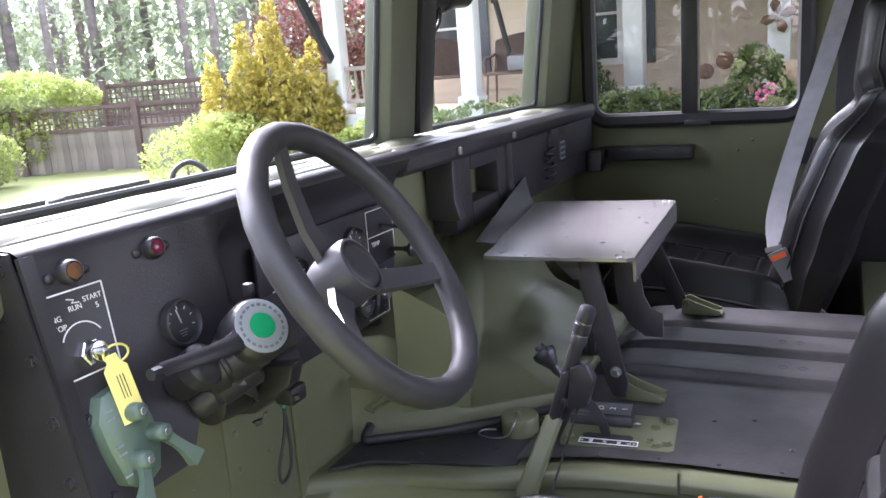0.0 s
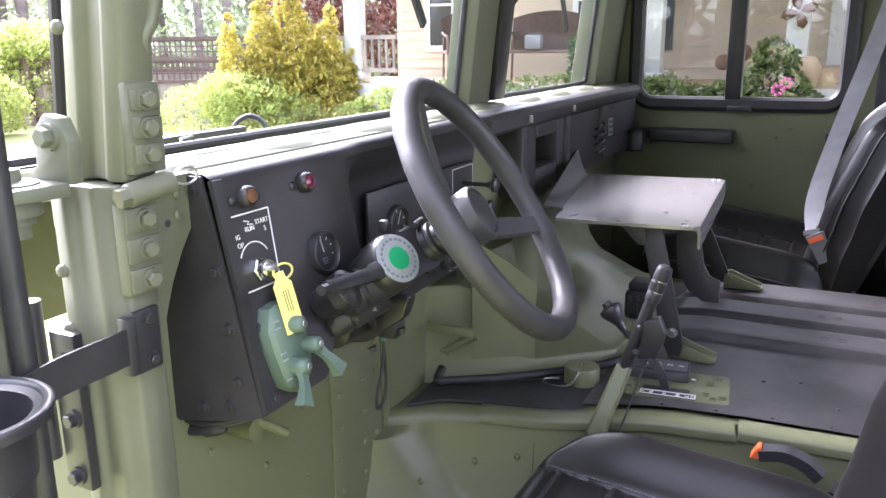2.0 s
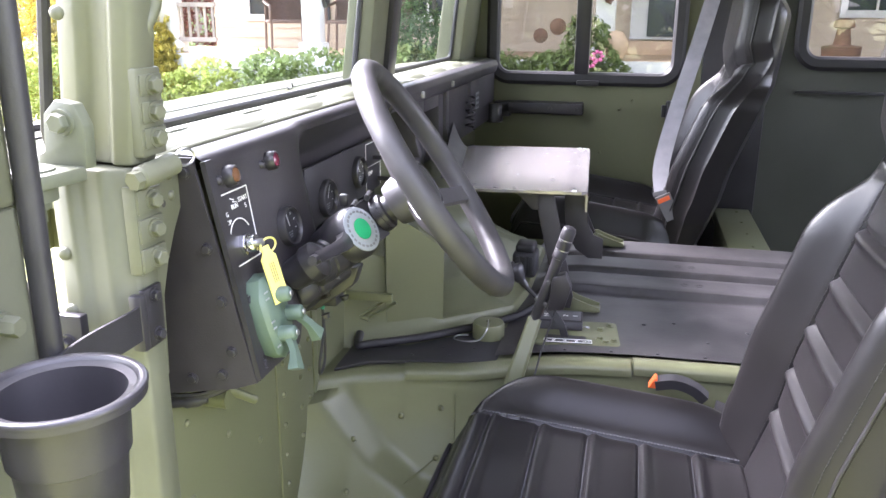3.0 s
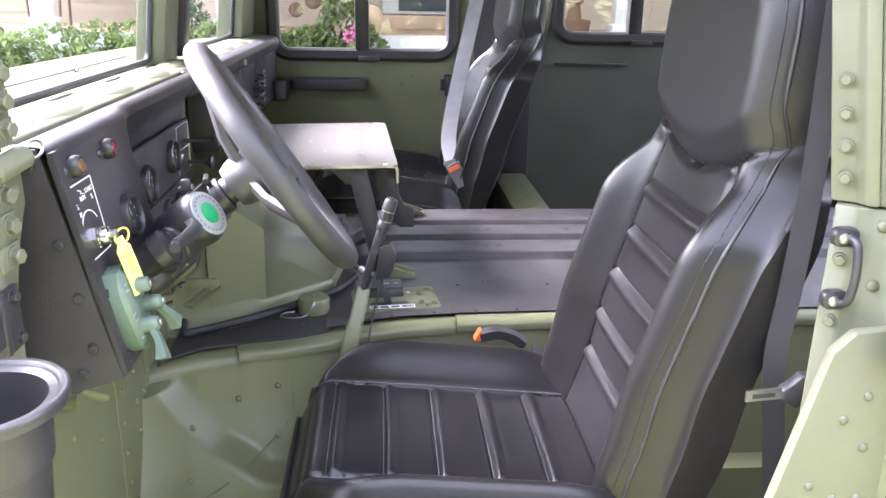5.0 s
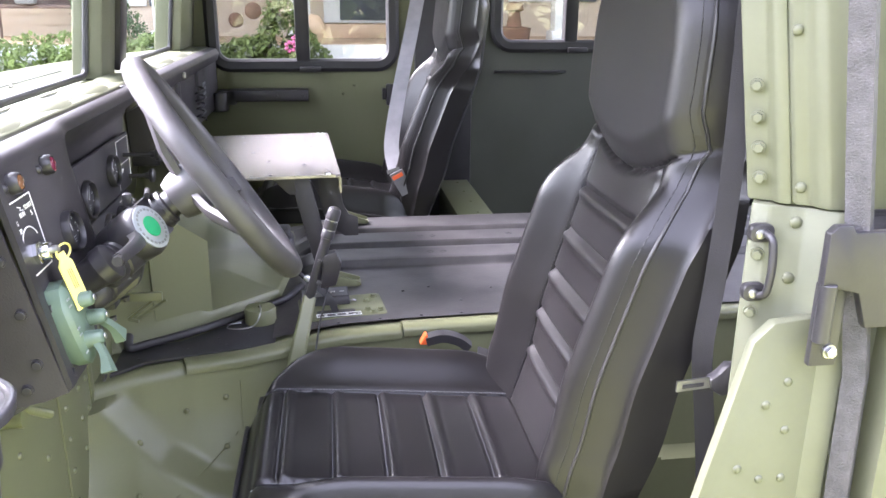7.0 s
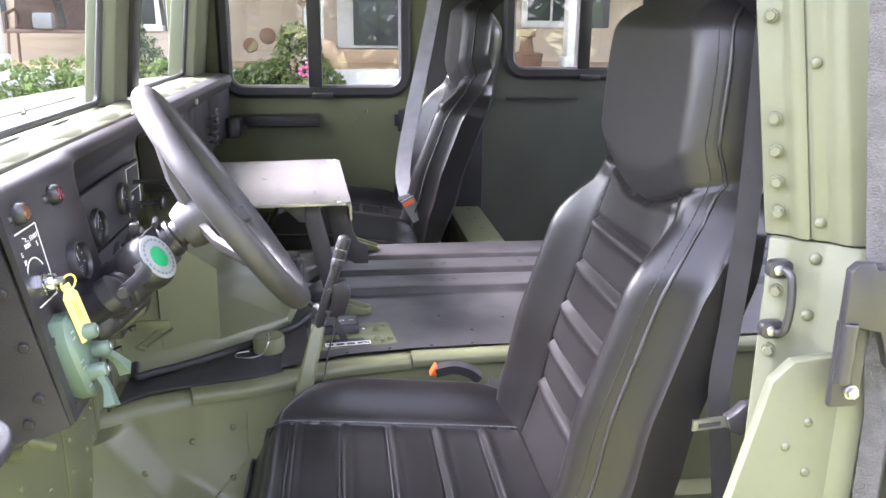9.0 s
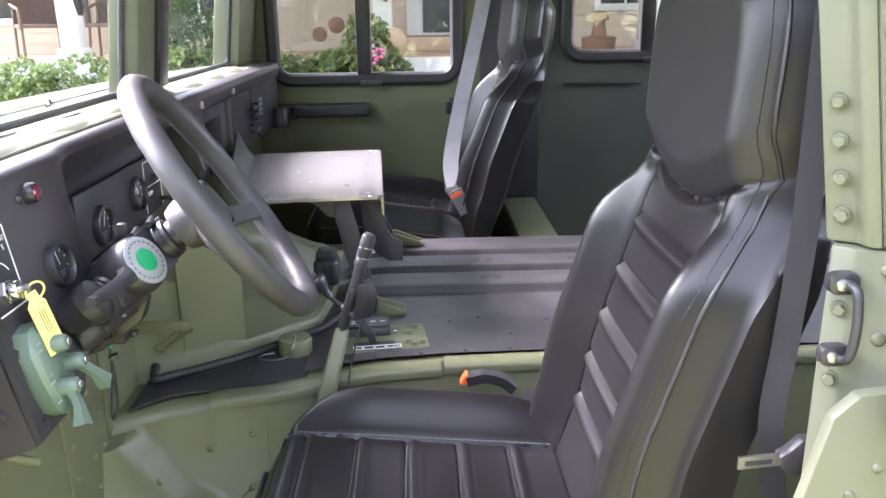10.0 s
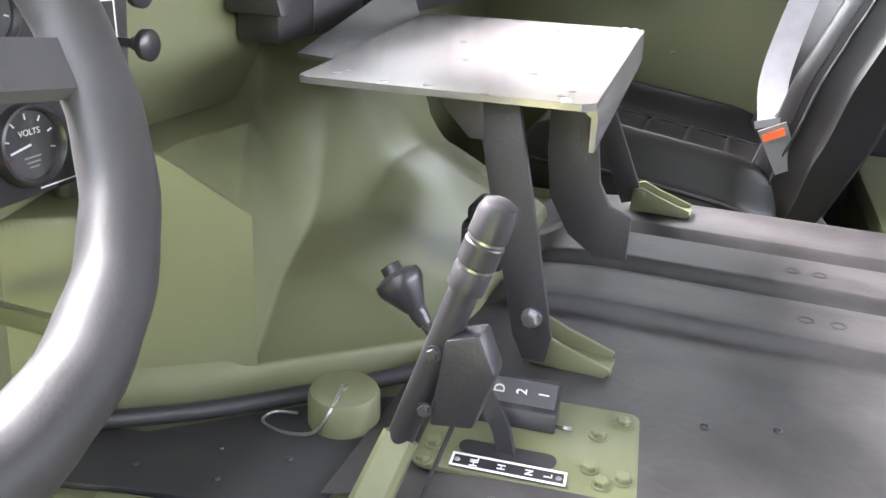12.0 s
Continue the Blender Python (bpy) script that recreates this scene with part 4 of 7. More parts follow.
part("wire_end", bm, GREEN, lat)

# ---- steering wheel ----
WC, WN = Vector((-0.0105, -0.4084, 1.2613)), Vector((0.8178, 0.1568, 0.5538)).normalized()
WU = Vector((0, 0, 1)).cross(WN).normalized()
WW = WN.cross(WU)


def wheel_pt(a, r, h=0.0):
    return WC + (WU * math.cos(a) + WW * math.sin(a)) * r + WN * h


wheel = thing("steering_wheel", "grey-black three-spoke steering wheel with a textured rim", "steering wheel", WC)
bm = B()
n = 96
sweep(bm, [wheel_pt(2 * math.pi * i / n, 0.1729 + 0.0006 * math.cos(24 * 2 * math.pi * i / n)) for i in range(n)], circle(0.0165, 14), closed=True)
part("rim", bm, GRIP, wheel, smooth=60)
HUB = WC - WN * 0.028
bm = B()
lathe(bm, HUB - WN * 0.045, WN, [(0, 0.030), (0.010, 0.034), (0.022, 0.0365), (0.055, 0.038), (0.062, 0.0355), (0.063, 0.0325), (0.058, 0.031)], 40)
part("hub", bm, SPOKE, wheel, smooth=40)
bm = B()
lathe(bm, HUB + WN * 0.012, WN, [(0, 0.030), (0.004, 0.0295), (0.0062, 0.026), (0.0072, 0.016), (0.0075, 0.001)], 36)
part("horn_button", bm, GRIP, wheel, smooth=60)
for a in (-24, 96, -152):
    q = radians(a)
    bm = B()
    p = [wheel_pt(q, 0.030, -0.042), wheel_pt(q, 0.07, -0.036), wheel_pt(q, 0.12, -0.018), wheel_pt(q, 0.162, 0.002)]
    sweep(bm, p, [(-0.0165, -0.004), (-0.0145, 0.004), (0.0145, 0.004), (0.0165, -0.004), (0.006, -0.009), (-0.006, -0.009)], up=WN, scales=[1.1, 1.0, 0.9, 0.85])
    part("spoke", bm, SPOKE, wheel, smooth=30)
col = thing("steering_column", "black steering column with clamps and a bracket", "steering column", WC)
bm = B()
lathe(bm, WC - WN * 0.070, -WN, [(0, 0.020), (0.012, 0.020), (0.014, 0.026), (0.03, 0.026), (0.032, 0.021), (0.05, 0.021), (0.052, 0.03), (0.075, 0.03), (0.078, 0.024), (0.24, 0.024)], 28)
part("tube", bm, BLACK_SM, col, smooth=35)
for h in (0.090, 0.114):
    bm = B()
    lathe(bm, WC - WN * h, -WN, [(0, 0.0275), (0.008, 0.0275)], 28)
    part("clamp", bm, BLACK_SM, col)
    bm = B()
    q = WC - WN * (h + 0.004) + WW * 0.032 + WU * -0.006
    cyl(bm, q - WU * 0.014, q + WU * 0.02, 0.0042, n=10)
    part("clamp_bolt", bm, BLACK_SM, col)
bm = B()
lathe(bm, (-0.205, -0.50, 1.10), (0, 1, 0), [(0, 0.02), (0.004, 0.032), (0.05, 0.036), (0.055, 0.03), (0.10, 0.03), (0.105, 0.038), (0.15, 0.036), (0.165, 0.02)], 20)
part("shroud", bm, BLACK_SM, col)
bm = B()
prism(bm, [(-0.24, 1.11), (-0.12, 1.13), (-0.13, 1.10), (-0.19, 1.055), (-0.24, 1.045)], "y", -0.43, -0.405, 0.004)
part("bracket", bm, BLACK_SM, col)
bolts([(-0.165, -0.455, 1.062), (-0.165, -0.375, 1.062)], (0.3, 0, -1), 0.005, 0.007, BLACK_SM, col)
bm = B()
box(bm, -0.215, -0.185, -0.36, -0.325, 1.035, 1.06, 0.004)
part("connector", bm, RUBBER, col)

# turn signal unit with its lever and round label
TN = Vector((0.80, -0.27, 0.53)).normalized()
TC = Vector((-0.083, -0.520, 1.212))
ts = thing("turn_signal", "black turn signal unit with a round green label", "turn signal", TC)
tr_ = Vector((0, 1, 0))
tr_ = (tr_ - TN * tr_.dot(TN)).normalized()
tu = TN.cross(tr_)
bm = B()
lathe(bm, TC - TN * 0.075, TN, [(0, 0.026), (0.004, 0.029), (0.030, 0.032), (0.034, 0.035), (0.062, 0.036), (0.070, 0.034), (0.074, 0.031)], 28)
part("housing", bm, BLACK_SM, ts, smooth=40)
bm = B()
sweep(bm, [TC - TN * 0.045, TC - TN * 0.045 + (WC - WN * 0.12 - TC + TN * 0.045)], [(-0.03, -0.024), (0.03, -0.024), (0.03, 0.024), (-0.03, 0.024)], up=TN)
part("mount", bm, BLACK_SM, ts)
bm = B()
lathe(bm, TC - TN * 0.002, TN, [(0, 0.0305), (0.0025, 0.0305), (0.003, 0.0295)], 36)
part("dial_ring", bm, DIAL_GREY, ts)
bm = B()
lathe(bm, TC + TN * 0.001, TN, [(0, 0.0145), (0.0012, 0.0145)], 30)
part("label_disc", bm, GREEN_DISC, ts)
for k in range(22):
    q = 2 * math.pi * k / 22
    d = tr_ * math.cos(q) + tu * math.sin(q)
    e = TN.cross(d)
    bm = B()
    sweep(bm, [TC + TN * 0.0012 + d * 0.0245 - e * 0.0021, TC + TN * 0.0012 + d * 0.0245 + e * 0.0021], flat(0.003, 0.0005), up=TN)
    part("print_bar", bm, BUCKLE, ts)
for off, r0, L0 in ((0.018, 0.027, 0.075), (0.052, 0.022, 0.085)):
    bm = B()
    q0 = TC - TN * (0.018 + off) - tu * (off * 0.5) + tr_ * 0.01
    lathe(bm, q0, -tr_ * 0.92 - TN * 0.35, [(0, r0 * 0.8), (0.004, r0), (L0 * 0.6, r0), (L0 * 0.63, r0 * 0.9), (L0 * 0.68, r0 * 0.9), (L0 * 0.7, r0), (L0 * 0.92, r0 * 0.96), (L0, r0 * 0.7), (L0 * 1.01, 0.002)], 22)
    lobe = part("switch_body", bm, BLACK_SM, ts, smooth=40)
    bm = B()
    ar = q0 + (-tr_ * 0.92 - TN * 0.35) * 0.03 + (TN * 0.75 + tu * -0.5).normalized() * (r0 + 0.0005)
    an = (TN * 0.75 + tu * -0.5).normalized()
    ax_ = (-tr_).normalized()
    ay_ = an.cross(ax_)
    vq = [bm.verts.new(ar + ax_ * i + ay_ * j) for i, j in ((-0.009, -0.008), (0.009, 0.0), (-0.009, 0.008))]
    bm.faces.new(vq)
    bmesh.ops.recalc_face_normals(bm, faces=bm.faces[:])
    bmesh.ops.solidify(bm, geom=bm.faces[:], thickness=0.002)
    part("arrow", bm, BUCKLE, ts, "raised grey arrow")
tip = Vector((-0.090, -0.660, 1.213))
bm = B()
st = TC - TN * 0.014 - tr_ * 0.02
sweep(bm, smooth_path([st, st + (tip - st) * 0.35 + Vector((0.006, 0, 0)), tip], 5), [(-0.009, -0.005), (0.009, -0.005), (0.009, 0.004), (0.004, 0.0065), (-0.004, 0.0065), (-0.009, 0.004)], up=TN, scales=[1.5, 1.4, 1.25, 1.1, 1.0, 0.95, 0.9, 0.85, 0.82, 0.8, 0.8])
part("lever", bm, BLACK_SM, ts, smooth=40)
bm = B()
sweep(bm, [tip, tip + (tip - st).normalized() * 0.012], circle(0.006, 8))
part("lever_tip", bm, BLACK_SM, ts)
bm = B()
lathe(bm, (-0.165, -0.575, 1.155), (0.62, 0.1, 0.42), [(0, 0.014), (0.006, 0.020), (0.03, 0.022), (0.034, 0.025), (0.05, 0.025), (0.055, 0.02), (0.06, 0.008)], 18)
part("flasher_box", bm, BLACK_SM, ts)
bm = B()
box(bm, -0.121, -0.109, -0.502, -0.492, 1.235, 1.252, 0.003)
part("hazard_tab", bm, BLACK_SM, ts)

# ---- radio shelf ----
shelf = thing("radio_shelf", "black steel radio shelf with drilled holes on two legs", "shelf", (0.08, 0.3, 0.9))
bm = B()
prism(bm, [(0.170, 0.120), (0.160, 0.108), (-0.082, 0.090), (-0.090, 0.094), (-0.093, 0.102), (-0.104, 0.190), (-0.110, 0.196), (-0.175, 0.605), (-0.172, 0.630), (0.130, 0.662), (0.140, 0.655), (0.144, 0.645)], "z", 1.1345, 1.1405)
top_ob = part("top", bm, SHELF, shelf)
bm = B()
prism(bm, [(-0.012, 1.1405), (-0.001, 1.137), (0.0025, 1.128), (0.0025, 1.098), (-0.002, 1.098), (-0.003, 1.127), (-0.012, 1.1345)], "y", 0.122, 0.645)
bmesh.ops.transform(bm, matrix=Matrix(((1, -0.0495, 0, 0.1755), (0, 1, 0, 0), (0, 0, 1, 0), (0, 0, 0, 1))), verts=bm.verts[:])
part("rear_flange", bm, SHELF, shelf)
bm = B()
grid(bm, 10, 8, lambda u, v: (-0.106 - 0.071 * u - 0.045 * v - 0.02 * v * u, 0.197 + 0.41 * u + 0.12 * u * v, 1.1385 + 0.002 * v + 0.05 * v ** 2 * u))
bmesh.ops.recalc_face_normals(bm, faces=bm.faces[:])
bmesh.ops.solidify(bm, geom=bm.faces[:], thickness=0.004)
part("wall_flange", bm, RUBBER, shelf)
for x, y, r in ((0.145, 0.13, .004), (0.15, 0.155, .0035), (0.085, 0.105, .0035), (0.03, 0.115, .0045), (-0.01, 0.11, .004), (-0.06, 0.12, .005), (-0.055, 0.135, .004), (0.10, 0.22, .005), (0.02, 0.26, .0035), (-0.02, 0.38, .004), (0.07, 0.40, .003), (0.12, 0.45, .004), (0.145, 0.40, .004), (-0.05, 0.52, .003), (0.06, 0.55, .004), (0.09, 0.52, .003), (0.13, 0.58, .004), (0.145, 0.61, .004), (0.12, 0.625, .003), (0.05, 0.62, .003), (-0.06, 0.60, .004), (0.0, 0.60, .003)):
    bm = B()
    lathe(bm, (x - 0.006 - 0.028 * (y - 0.1), y, 1.1402), (0, 0, 1), [(0, r), (0.0006, r), (0.0007, r * 0.75)], 10)
    part("hole", bm, RUBBER, shelf)
for x, y in ((0.145, 0.118), (0.132, 0.645), (0.118, 0.648)):
    bm = B()
    lathe(bm, (x, y, 1.1405), (0, 0, 1), [(0, 0.005), (0.0015, 0.0045), (0.002, 0.002)], 12)
    part("screw", bm, STEEL, shelf, smooth=60)
# legs: a flat bar to the tunnel and a curved plate
bm = B()
prism(bm, [(0.062, 1.135), (0.102, 1.135), (0.152, 0.912), (0.148, 0.886), (0.126, 0.886), (0.114, 0.910)], "y", 0.128, 0.136, 0.001)
part("leg", bm, BLACK, shelf)
bm = B()
prism(bm, [(0.02, 1.135), (0.07, 1.135), (0.075, 1.095), (0.06, 1.095)], "y", 0.127, 0.137, 0.001)
part("gusset", bm, BLACK, shelf)
bm = B()
prism(bm, [(0.122, 1.135), (0.166, 1.135), (0.168, 1.10), (0.174, 1.06), (0.186, 1.038), (0.206, 1.030), (0.206, 0.988), (0.176, 0.988), (0.150, 1.006), (0.130, 1.04), (0.124, 1.08)], "y", 0.165, 0.172, 0.001)
part("curved_plate", bm, BLACK, shelf)
bm = B()
prism(bm, [(0.04, 1.135), (0.08, 1.135), (0.18, 0.91), (0.15, 0.90)], "y", 0.60, 0.61, 0.001)
part("leg", bm, BLACK, shelf)
bolts([(0.132, 0.127, 0.932)], (0, -1, 0), 0.0075, 0.010, STEEL, shelf)
foot = thing("shelf_foot", "olive angled steel foot bolted to the tunnel", "bracket", (0.17, 0.12, 0.885), group="shelf feet")
bm = B()
prism(bm, [(0.128, 0.886), (0.208, 0.886), (0.212, 0.896), (0.165, 0.912), (0.142, 0.922), (0.130, 0.918)], "y", 0.112, 0.117, 0.001)
part("cheek", bm, GREEN, foot)
bm = B()
prism(bm, [(0.128, 0.886), (0.208, 0.886), (0.212, 0.896), (0.165, 0.912), (0.142, 0.922), (0.130, 0.918)], "y", 0.147, 0.152, 0.001)
part("cheek", bm, GREEN, foot)
bm = B()
box(bm, 0.135, 0.213, 0.117, 0.147, 0.8865, 0.891)
part("base", bm, GREEN, foot)
bolts([(0.14, 0.112, 0.912)], (0, -1, 0), 0.0065, 0.005, GREEN, foot)
shift(-0.004, 0.030, -0.0115, foot)
copy_thing(foot, pose(0.205, 0.60, 0.893))
boot = thing("cable_junction", "black plastic junction block under the radio shelf", "junction block", (0.0, 0.26, 0.885))
bm = B()
box(bm, -0.006, 0.052, 0.315, 0.385, 0.88, 0.944, 0.012, 3)
part("body", bm, RUBBER, boot, smooth=50)
bm = B()
box(bm, 0.0, 0.046, 0.320, 0.380, 0.940, 0.962, 0.009, 3)
part("cap", bm, RUBBER, boot, smooth=50)
for k in range(3):
    bm = B()
    box(bm, 0.002 + 0.016 * k, 0.012 + 0.016 * k, 0.3115, 0.317, 0.892, 0.934, 0.002)
    part("rib", bm, RUBBER, boot)

# ---- levers and shift plate on the tunnel ----
pl = thing("shift_plate", "olive shift plate with a black gear indicator", "shift plate", (0.17, 0.0, 0.882))
bm = B()
prism(bm, rounded(0.083, 0.260, -0.057, 0.066, 0.010, 4), "z", 0.883, 0.8885, 0.0012)
part("plate", bm, GREEN, pl)
bolts([(0.232, -0.042, 0.8885), (0.248, -0.032, 0.8885), (0.226, 0.022, 0.8885), (0.246, 0.046, 0.8885), (0.222, -0.025, 0.8885), (0.095, -0.03, 0.8885), (0.092, -0.052, 0.8885), (0.11, 0.06, 0.8885)], (0, 0, 1), 0.0062, 0.006, GREEN, pl)
bm = B()
prism(bm, [(0.012, 0.8885), (0.055, 0.8885), (0.055, 0.915), (0.018, 0.904)], "x", 0.088, 0.190, 0.002)
ind = part("indicator", bm, BLACK_SM, pl)
IN = Vector((0, -0.285, 0.96)).normalized()
bm = B()
vq = [bm.verts.new((x, y, 0.904 + (y - 0.018) * 0.297 + 0.0006)) for x, y in ((0.092, 0.023), (0.187, 0.023), (0.187, 0.05), (0.092, 0.05))]
bm.faces.new(vq)
bmesh.ops.solidify(bm, geom=bm.faces[:], thickness=0.0006)
part("indicator_face", bm, BUCKLE, pl)
for k, ch in enumerate("ND21"):
    x = 0.118 + 0.0195 * k
    text("letters", ch, 0.0135, (x, 0.0365, 0.9105), (0, 0.96, 0.285), (-1, 0, 0), WHITE, pl)
bm = B()
prism(bm, rounded(0.116, 0.196, -0.034, -0.016, 0.008, 4), "z", 0.8887, 0.8895)
part("slot", bm, RUBBER, pl)
bm = B()
prism(bm, rounded(0.114, 0.206, -0.054, -0.038, 0.001, 1), "z", 0.8887, 0.8905)
strip = part("range_strip", bm, BLACK_SM, pl)
bm = B()
for a, b, e, f in ((0.114, 0.206, -0.0545, -0.0525), (0.114, 0.206, -0.0395, -0.0375), (0.114, 0.116, -0.0545, -0.0375), (0.204, 0.206, -0.0545, -0.0375)):
    box(bm, a, b, e, f, 0.8905, 0.8911)
part("strip_border", bm, WHITE, pl)
for body, x in (("HL", 0.133), ("H", 0.155), ("N", 0.177), ("L", 0.192)):
    text("letters", body, 0.0095, (x, -0.046, 0.8908), (0, 1, 0), (-1, 0, 0), WHITE, pl)
for x in (0.119, 0.2):
    bm = B()
    lathe(bm, (x, -0.046, 0.8905), (0, 0, 1), [(0, 0.0026), (0.001, 0.002)], 8)
    part("rivet", bm, STEEL, pl)
bm = B()
sweep(bm, smooth_path([(0.19, 0.02, 0.893), (0.197, 0.012, 0.898), (0.203, 0.018, 0.894)], 4), circle(0.002, 6))
part("pin", bm, STEEL, pl)

shift(-0.008, 0.019, -0.0135, pl)
pl.rotation_euler.z = radians(6)

tl = thing("transfer_lever", "black gear lever with a conical knob", "gear lever", (0.14, 0.0, 0.872))
bm = B()
sweep(bm, smooth_path([(0.150, -0.005, 0.872), (0.140, -0.002, 0.900), (0.118, 0.004, 0.925), (0.100, 0.008, 0.938)], 6), flat(0.014, 0.008), up=(0, -1, 0.4))
part("bar", bm, BLACK_SM, tl)
bm = B()
kd = Vector((-0.60, 0.10, 0.74)).normalized()
kb = Vector((0.068, 0.012, 0.966))
lathe(bm, kb, kd, [(0, 0.006), (0.009, 0.0078), (0.014, 0.0078), (0.0155, 0.009), (0.036, 0.0195), (0.041, 0.0205), (0.046, 0.0195), (0.049, 0.012), (0.050, 0.009), (0.057, 0.0085), (0.058, 0.005)], 24)
part("knob", bm, BLACK_SM, tl, smooth=40)
bm = B()
cyl(bm, (0.100, 0.010, 0.935), tuple(kb), 0.0048, n=10)
part("stem", bm, BLACK_SM, tl)
bm = B()
lathe(bm, (0.098, 0.010, 0.938), kd, [(0, 0.004), (0.003, 0.0075), (0.012, 0.0075), (0.015, 0.005)], 12)
part("ferrule", bm, STEEL, tl, "bright steel ferrule")

hb = thing("parking_brake", "black parking brake handle on an olive base arm", "brake lever", (0.08, -0.19, 0.86))
a0, a1, a2 = Vector((0.076, -0.178, 0.858)), Vector((0.102, -0.118, 0.952)), Vector((0.158, -0.106, 1.128))
bm = B()
sweep(bm, [a0 + Vector((-0.006, 0, -0.03)), a0, (a0 + a1) / 2, a1], [(-0.0145, -0.005), (-0.010, -0.0095), (0.010, -0.0095), (0.0145, -0.005), (0.0145, 0.005), (0.010, 0.0095), (-0.010, 0.0095), (-0.0145, 0.005)], up=(0, -1, 0.3), scales=[1.1, 1.05, 0.95, 0.85])
part("base_arm", bm, GREEN, hb)
d = (a2 - a1)
L = d.length
bm = B()
lathe(bm, a1 - d.normalized() * 0.01, d, [(0, 0.0096), (L * 0.70, 0.0100), (L * 0.705, 0.0124), (L * 0.78, 0.0124), (L * 0.785, 0.0117), (L * 0.80, 0.0117), (L * 0.805, 0.0127), (L * 0.88, 0.0127), (L * 0.885, 0.0118), (L * 0.90, 0.0118), (L * 0.905, 0.0128), (L * 0.99, 0.0126), (L * 1.02, 0.0108), (L * 1.035, 0.006), (L * 1.04, 0.002)], 24)
part("handle", bm, BLACK_SM, hb, smooth=40)
for f in (0.79, 0.892):
    bm = B()
    lathe(bm, a1 - d.normalized() * 0.01 + d * f, d, [(0, 0.0121), (0.0018, 0.0121)], 24)
    part("ring", bm, STEEL, hb)
pb = a1 + d * 0.30
bm = B()
prism(bm, [(pb.x + 0.004, pb.z - 0.035), (pb.x + 0.012, pb.z + 0.03), (pb.x + 0.035, pb.z + 0.038), (pb.x + 0.046, pb.z + 0.012), (pb.x + 0.034, pb.z - 0.03)], "y", pb.y - 0.01, pb.y + 0.012, 0.003)
part("pawl_box", bm, BLACK, hb)
bolts([(pb.x + 0.002, pb.y - 0.011, pb.z - 0.022), (pb.x + 0.006, pb.y - 0.011, pb.z + 0.02)], (0, -1, 0.2), 0.004, 0.005, BLACK_SM, hb)
bm = B()
sweep(bm, [tuple(pb + Vector((0.02, 0.0, -0.03))), (0.118, -0.135, 0.90), (0.108, -0.175, 0.85)], circle(0.0018, 6))
part("cable", bm, RUBBER, hb)

capo = thing("filler_cap", "olive round filler cap with a retaining wire", "cap", (-0.002, 0.016, 0.876))
bm = B()
lathe(bm, (-0.002, 0.016, 0.876), (0, 0, 1), [(0, 0.031), (0.006, 0.031), (0.007, 0.0325), (0.034, 0.032), (0.038, 0.030), (0.0392, 0.025), (0.0395, 0.001)], 36)
part("lid", bm, GREEN, capo, smooth=40)
bm = B()
lathe(bm, (-0.002, 0.014, 0.9155), (0, 0, 1), [(0, 0.0045), (0.003, 0.0042), (0.004, 0.002)], 12)
part("rivet", bm, GREEN, capo)
bm = B()
sweep(bm, smooth_path([(-0.002, 0.014, 0.919), (0.001, -0.014, 0.912), (-0.012, -0.022, 0.890), (-0.04, -0.025, 0.884), (-0.065, -0.018, 0.884), (-0.062, -0.004, 0.886), (-0.04, 0.0, 0.888)], 6), circle(0.0016, 6))
part("wire", bm, STEEL, capo, smooth=60)
capo.location = (-0.005, 0.010, 0.848)

# grab handle and striker on the passenger door
gr = thing("door_grab", "black steel grab channel on the passenger door", "door handle", (-0.2, YP - 0.05, 1.17))
bm = B()
prism(bm, [(YP - 0.002, 1.150), (YP - 0.045, 1.150), (YP - 0.05, 1.155), (YP - 0.05, 1.188), (YP - 0.002, 1.192)], "x", -0.19, 0.078, 0.002)
part("channel", bm, BLACK, gr)
bm = B()
lathe(bm, (-0.228, YP - 0.036, 1.118), (0, 0, 1), [(0, 0.030), (0.004, 0.034), (0.06, 0.034), (0.066, 0.03)], 20)
part("end_cup", bm, BLACK_SM, gr, smooth=40)
bm = B()
box(bm, -0.228, -0.17, YP - 0.05, YP - 0.002, 1.14, 1.19, 0.004)
part("joint", bm, BLACK, gr)
bolts([(0.06, YP - 0.05, 1.17), (-0.03, YP - 0.05, 1.17)], (0, -1, 0), 0.005, 0.004, BLACK_SM, gr)
stk = thing("door_striker", "black door latch block on the passenger door", "latch", (0.385, YP, 1.19))
bm = B()
box(bm, 0.352, 0.402, YP - 0.03, YP - 0.001, 1.13, 1.205, 0.005)
part("block", bm, BLACK_SM, stk)
bm = B()
box(bm, 0.338, 0.354, YP - 0.022, YP - 0.001, 1.15, 1.19, 0.003)
part("tongue", bm, BLACK_SM, stk)
rivets([(0.20, YP, 1.17), (0.14, YP, 1.02), (0.24, YP, 1.2), (-0.05, YP, 0.95)], (0, -1, 0), 0.0055, GREEN, wall_p)
bm = B()
box(bm, 0.745, 1.01, YP - 0.02, YP - 0.001, 1.240, 1.248, 0.002)
part("rail", bm, BLACK_SM, wall_pr, "thin bright-edged rail")
bm = B()
box(bm, 0.455, 0.66, YP - 0.03, YP - 0.001, 0.44, ROOF, 0.006)
struct("trim_door_post", bm, BLACK_SM, "black post between the passenger doors")

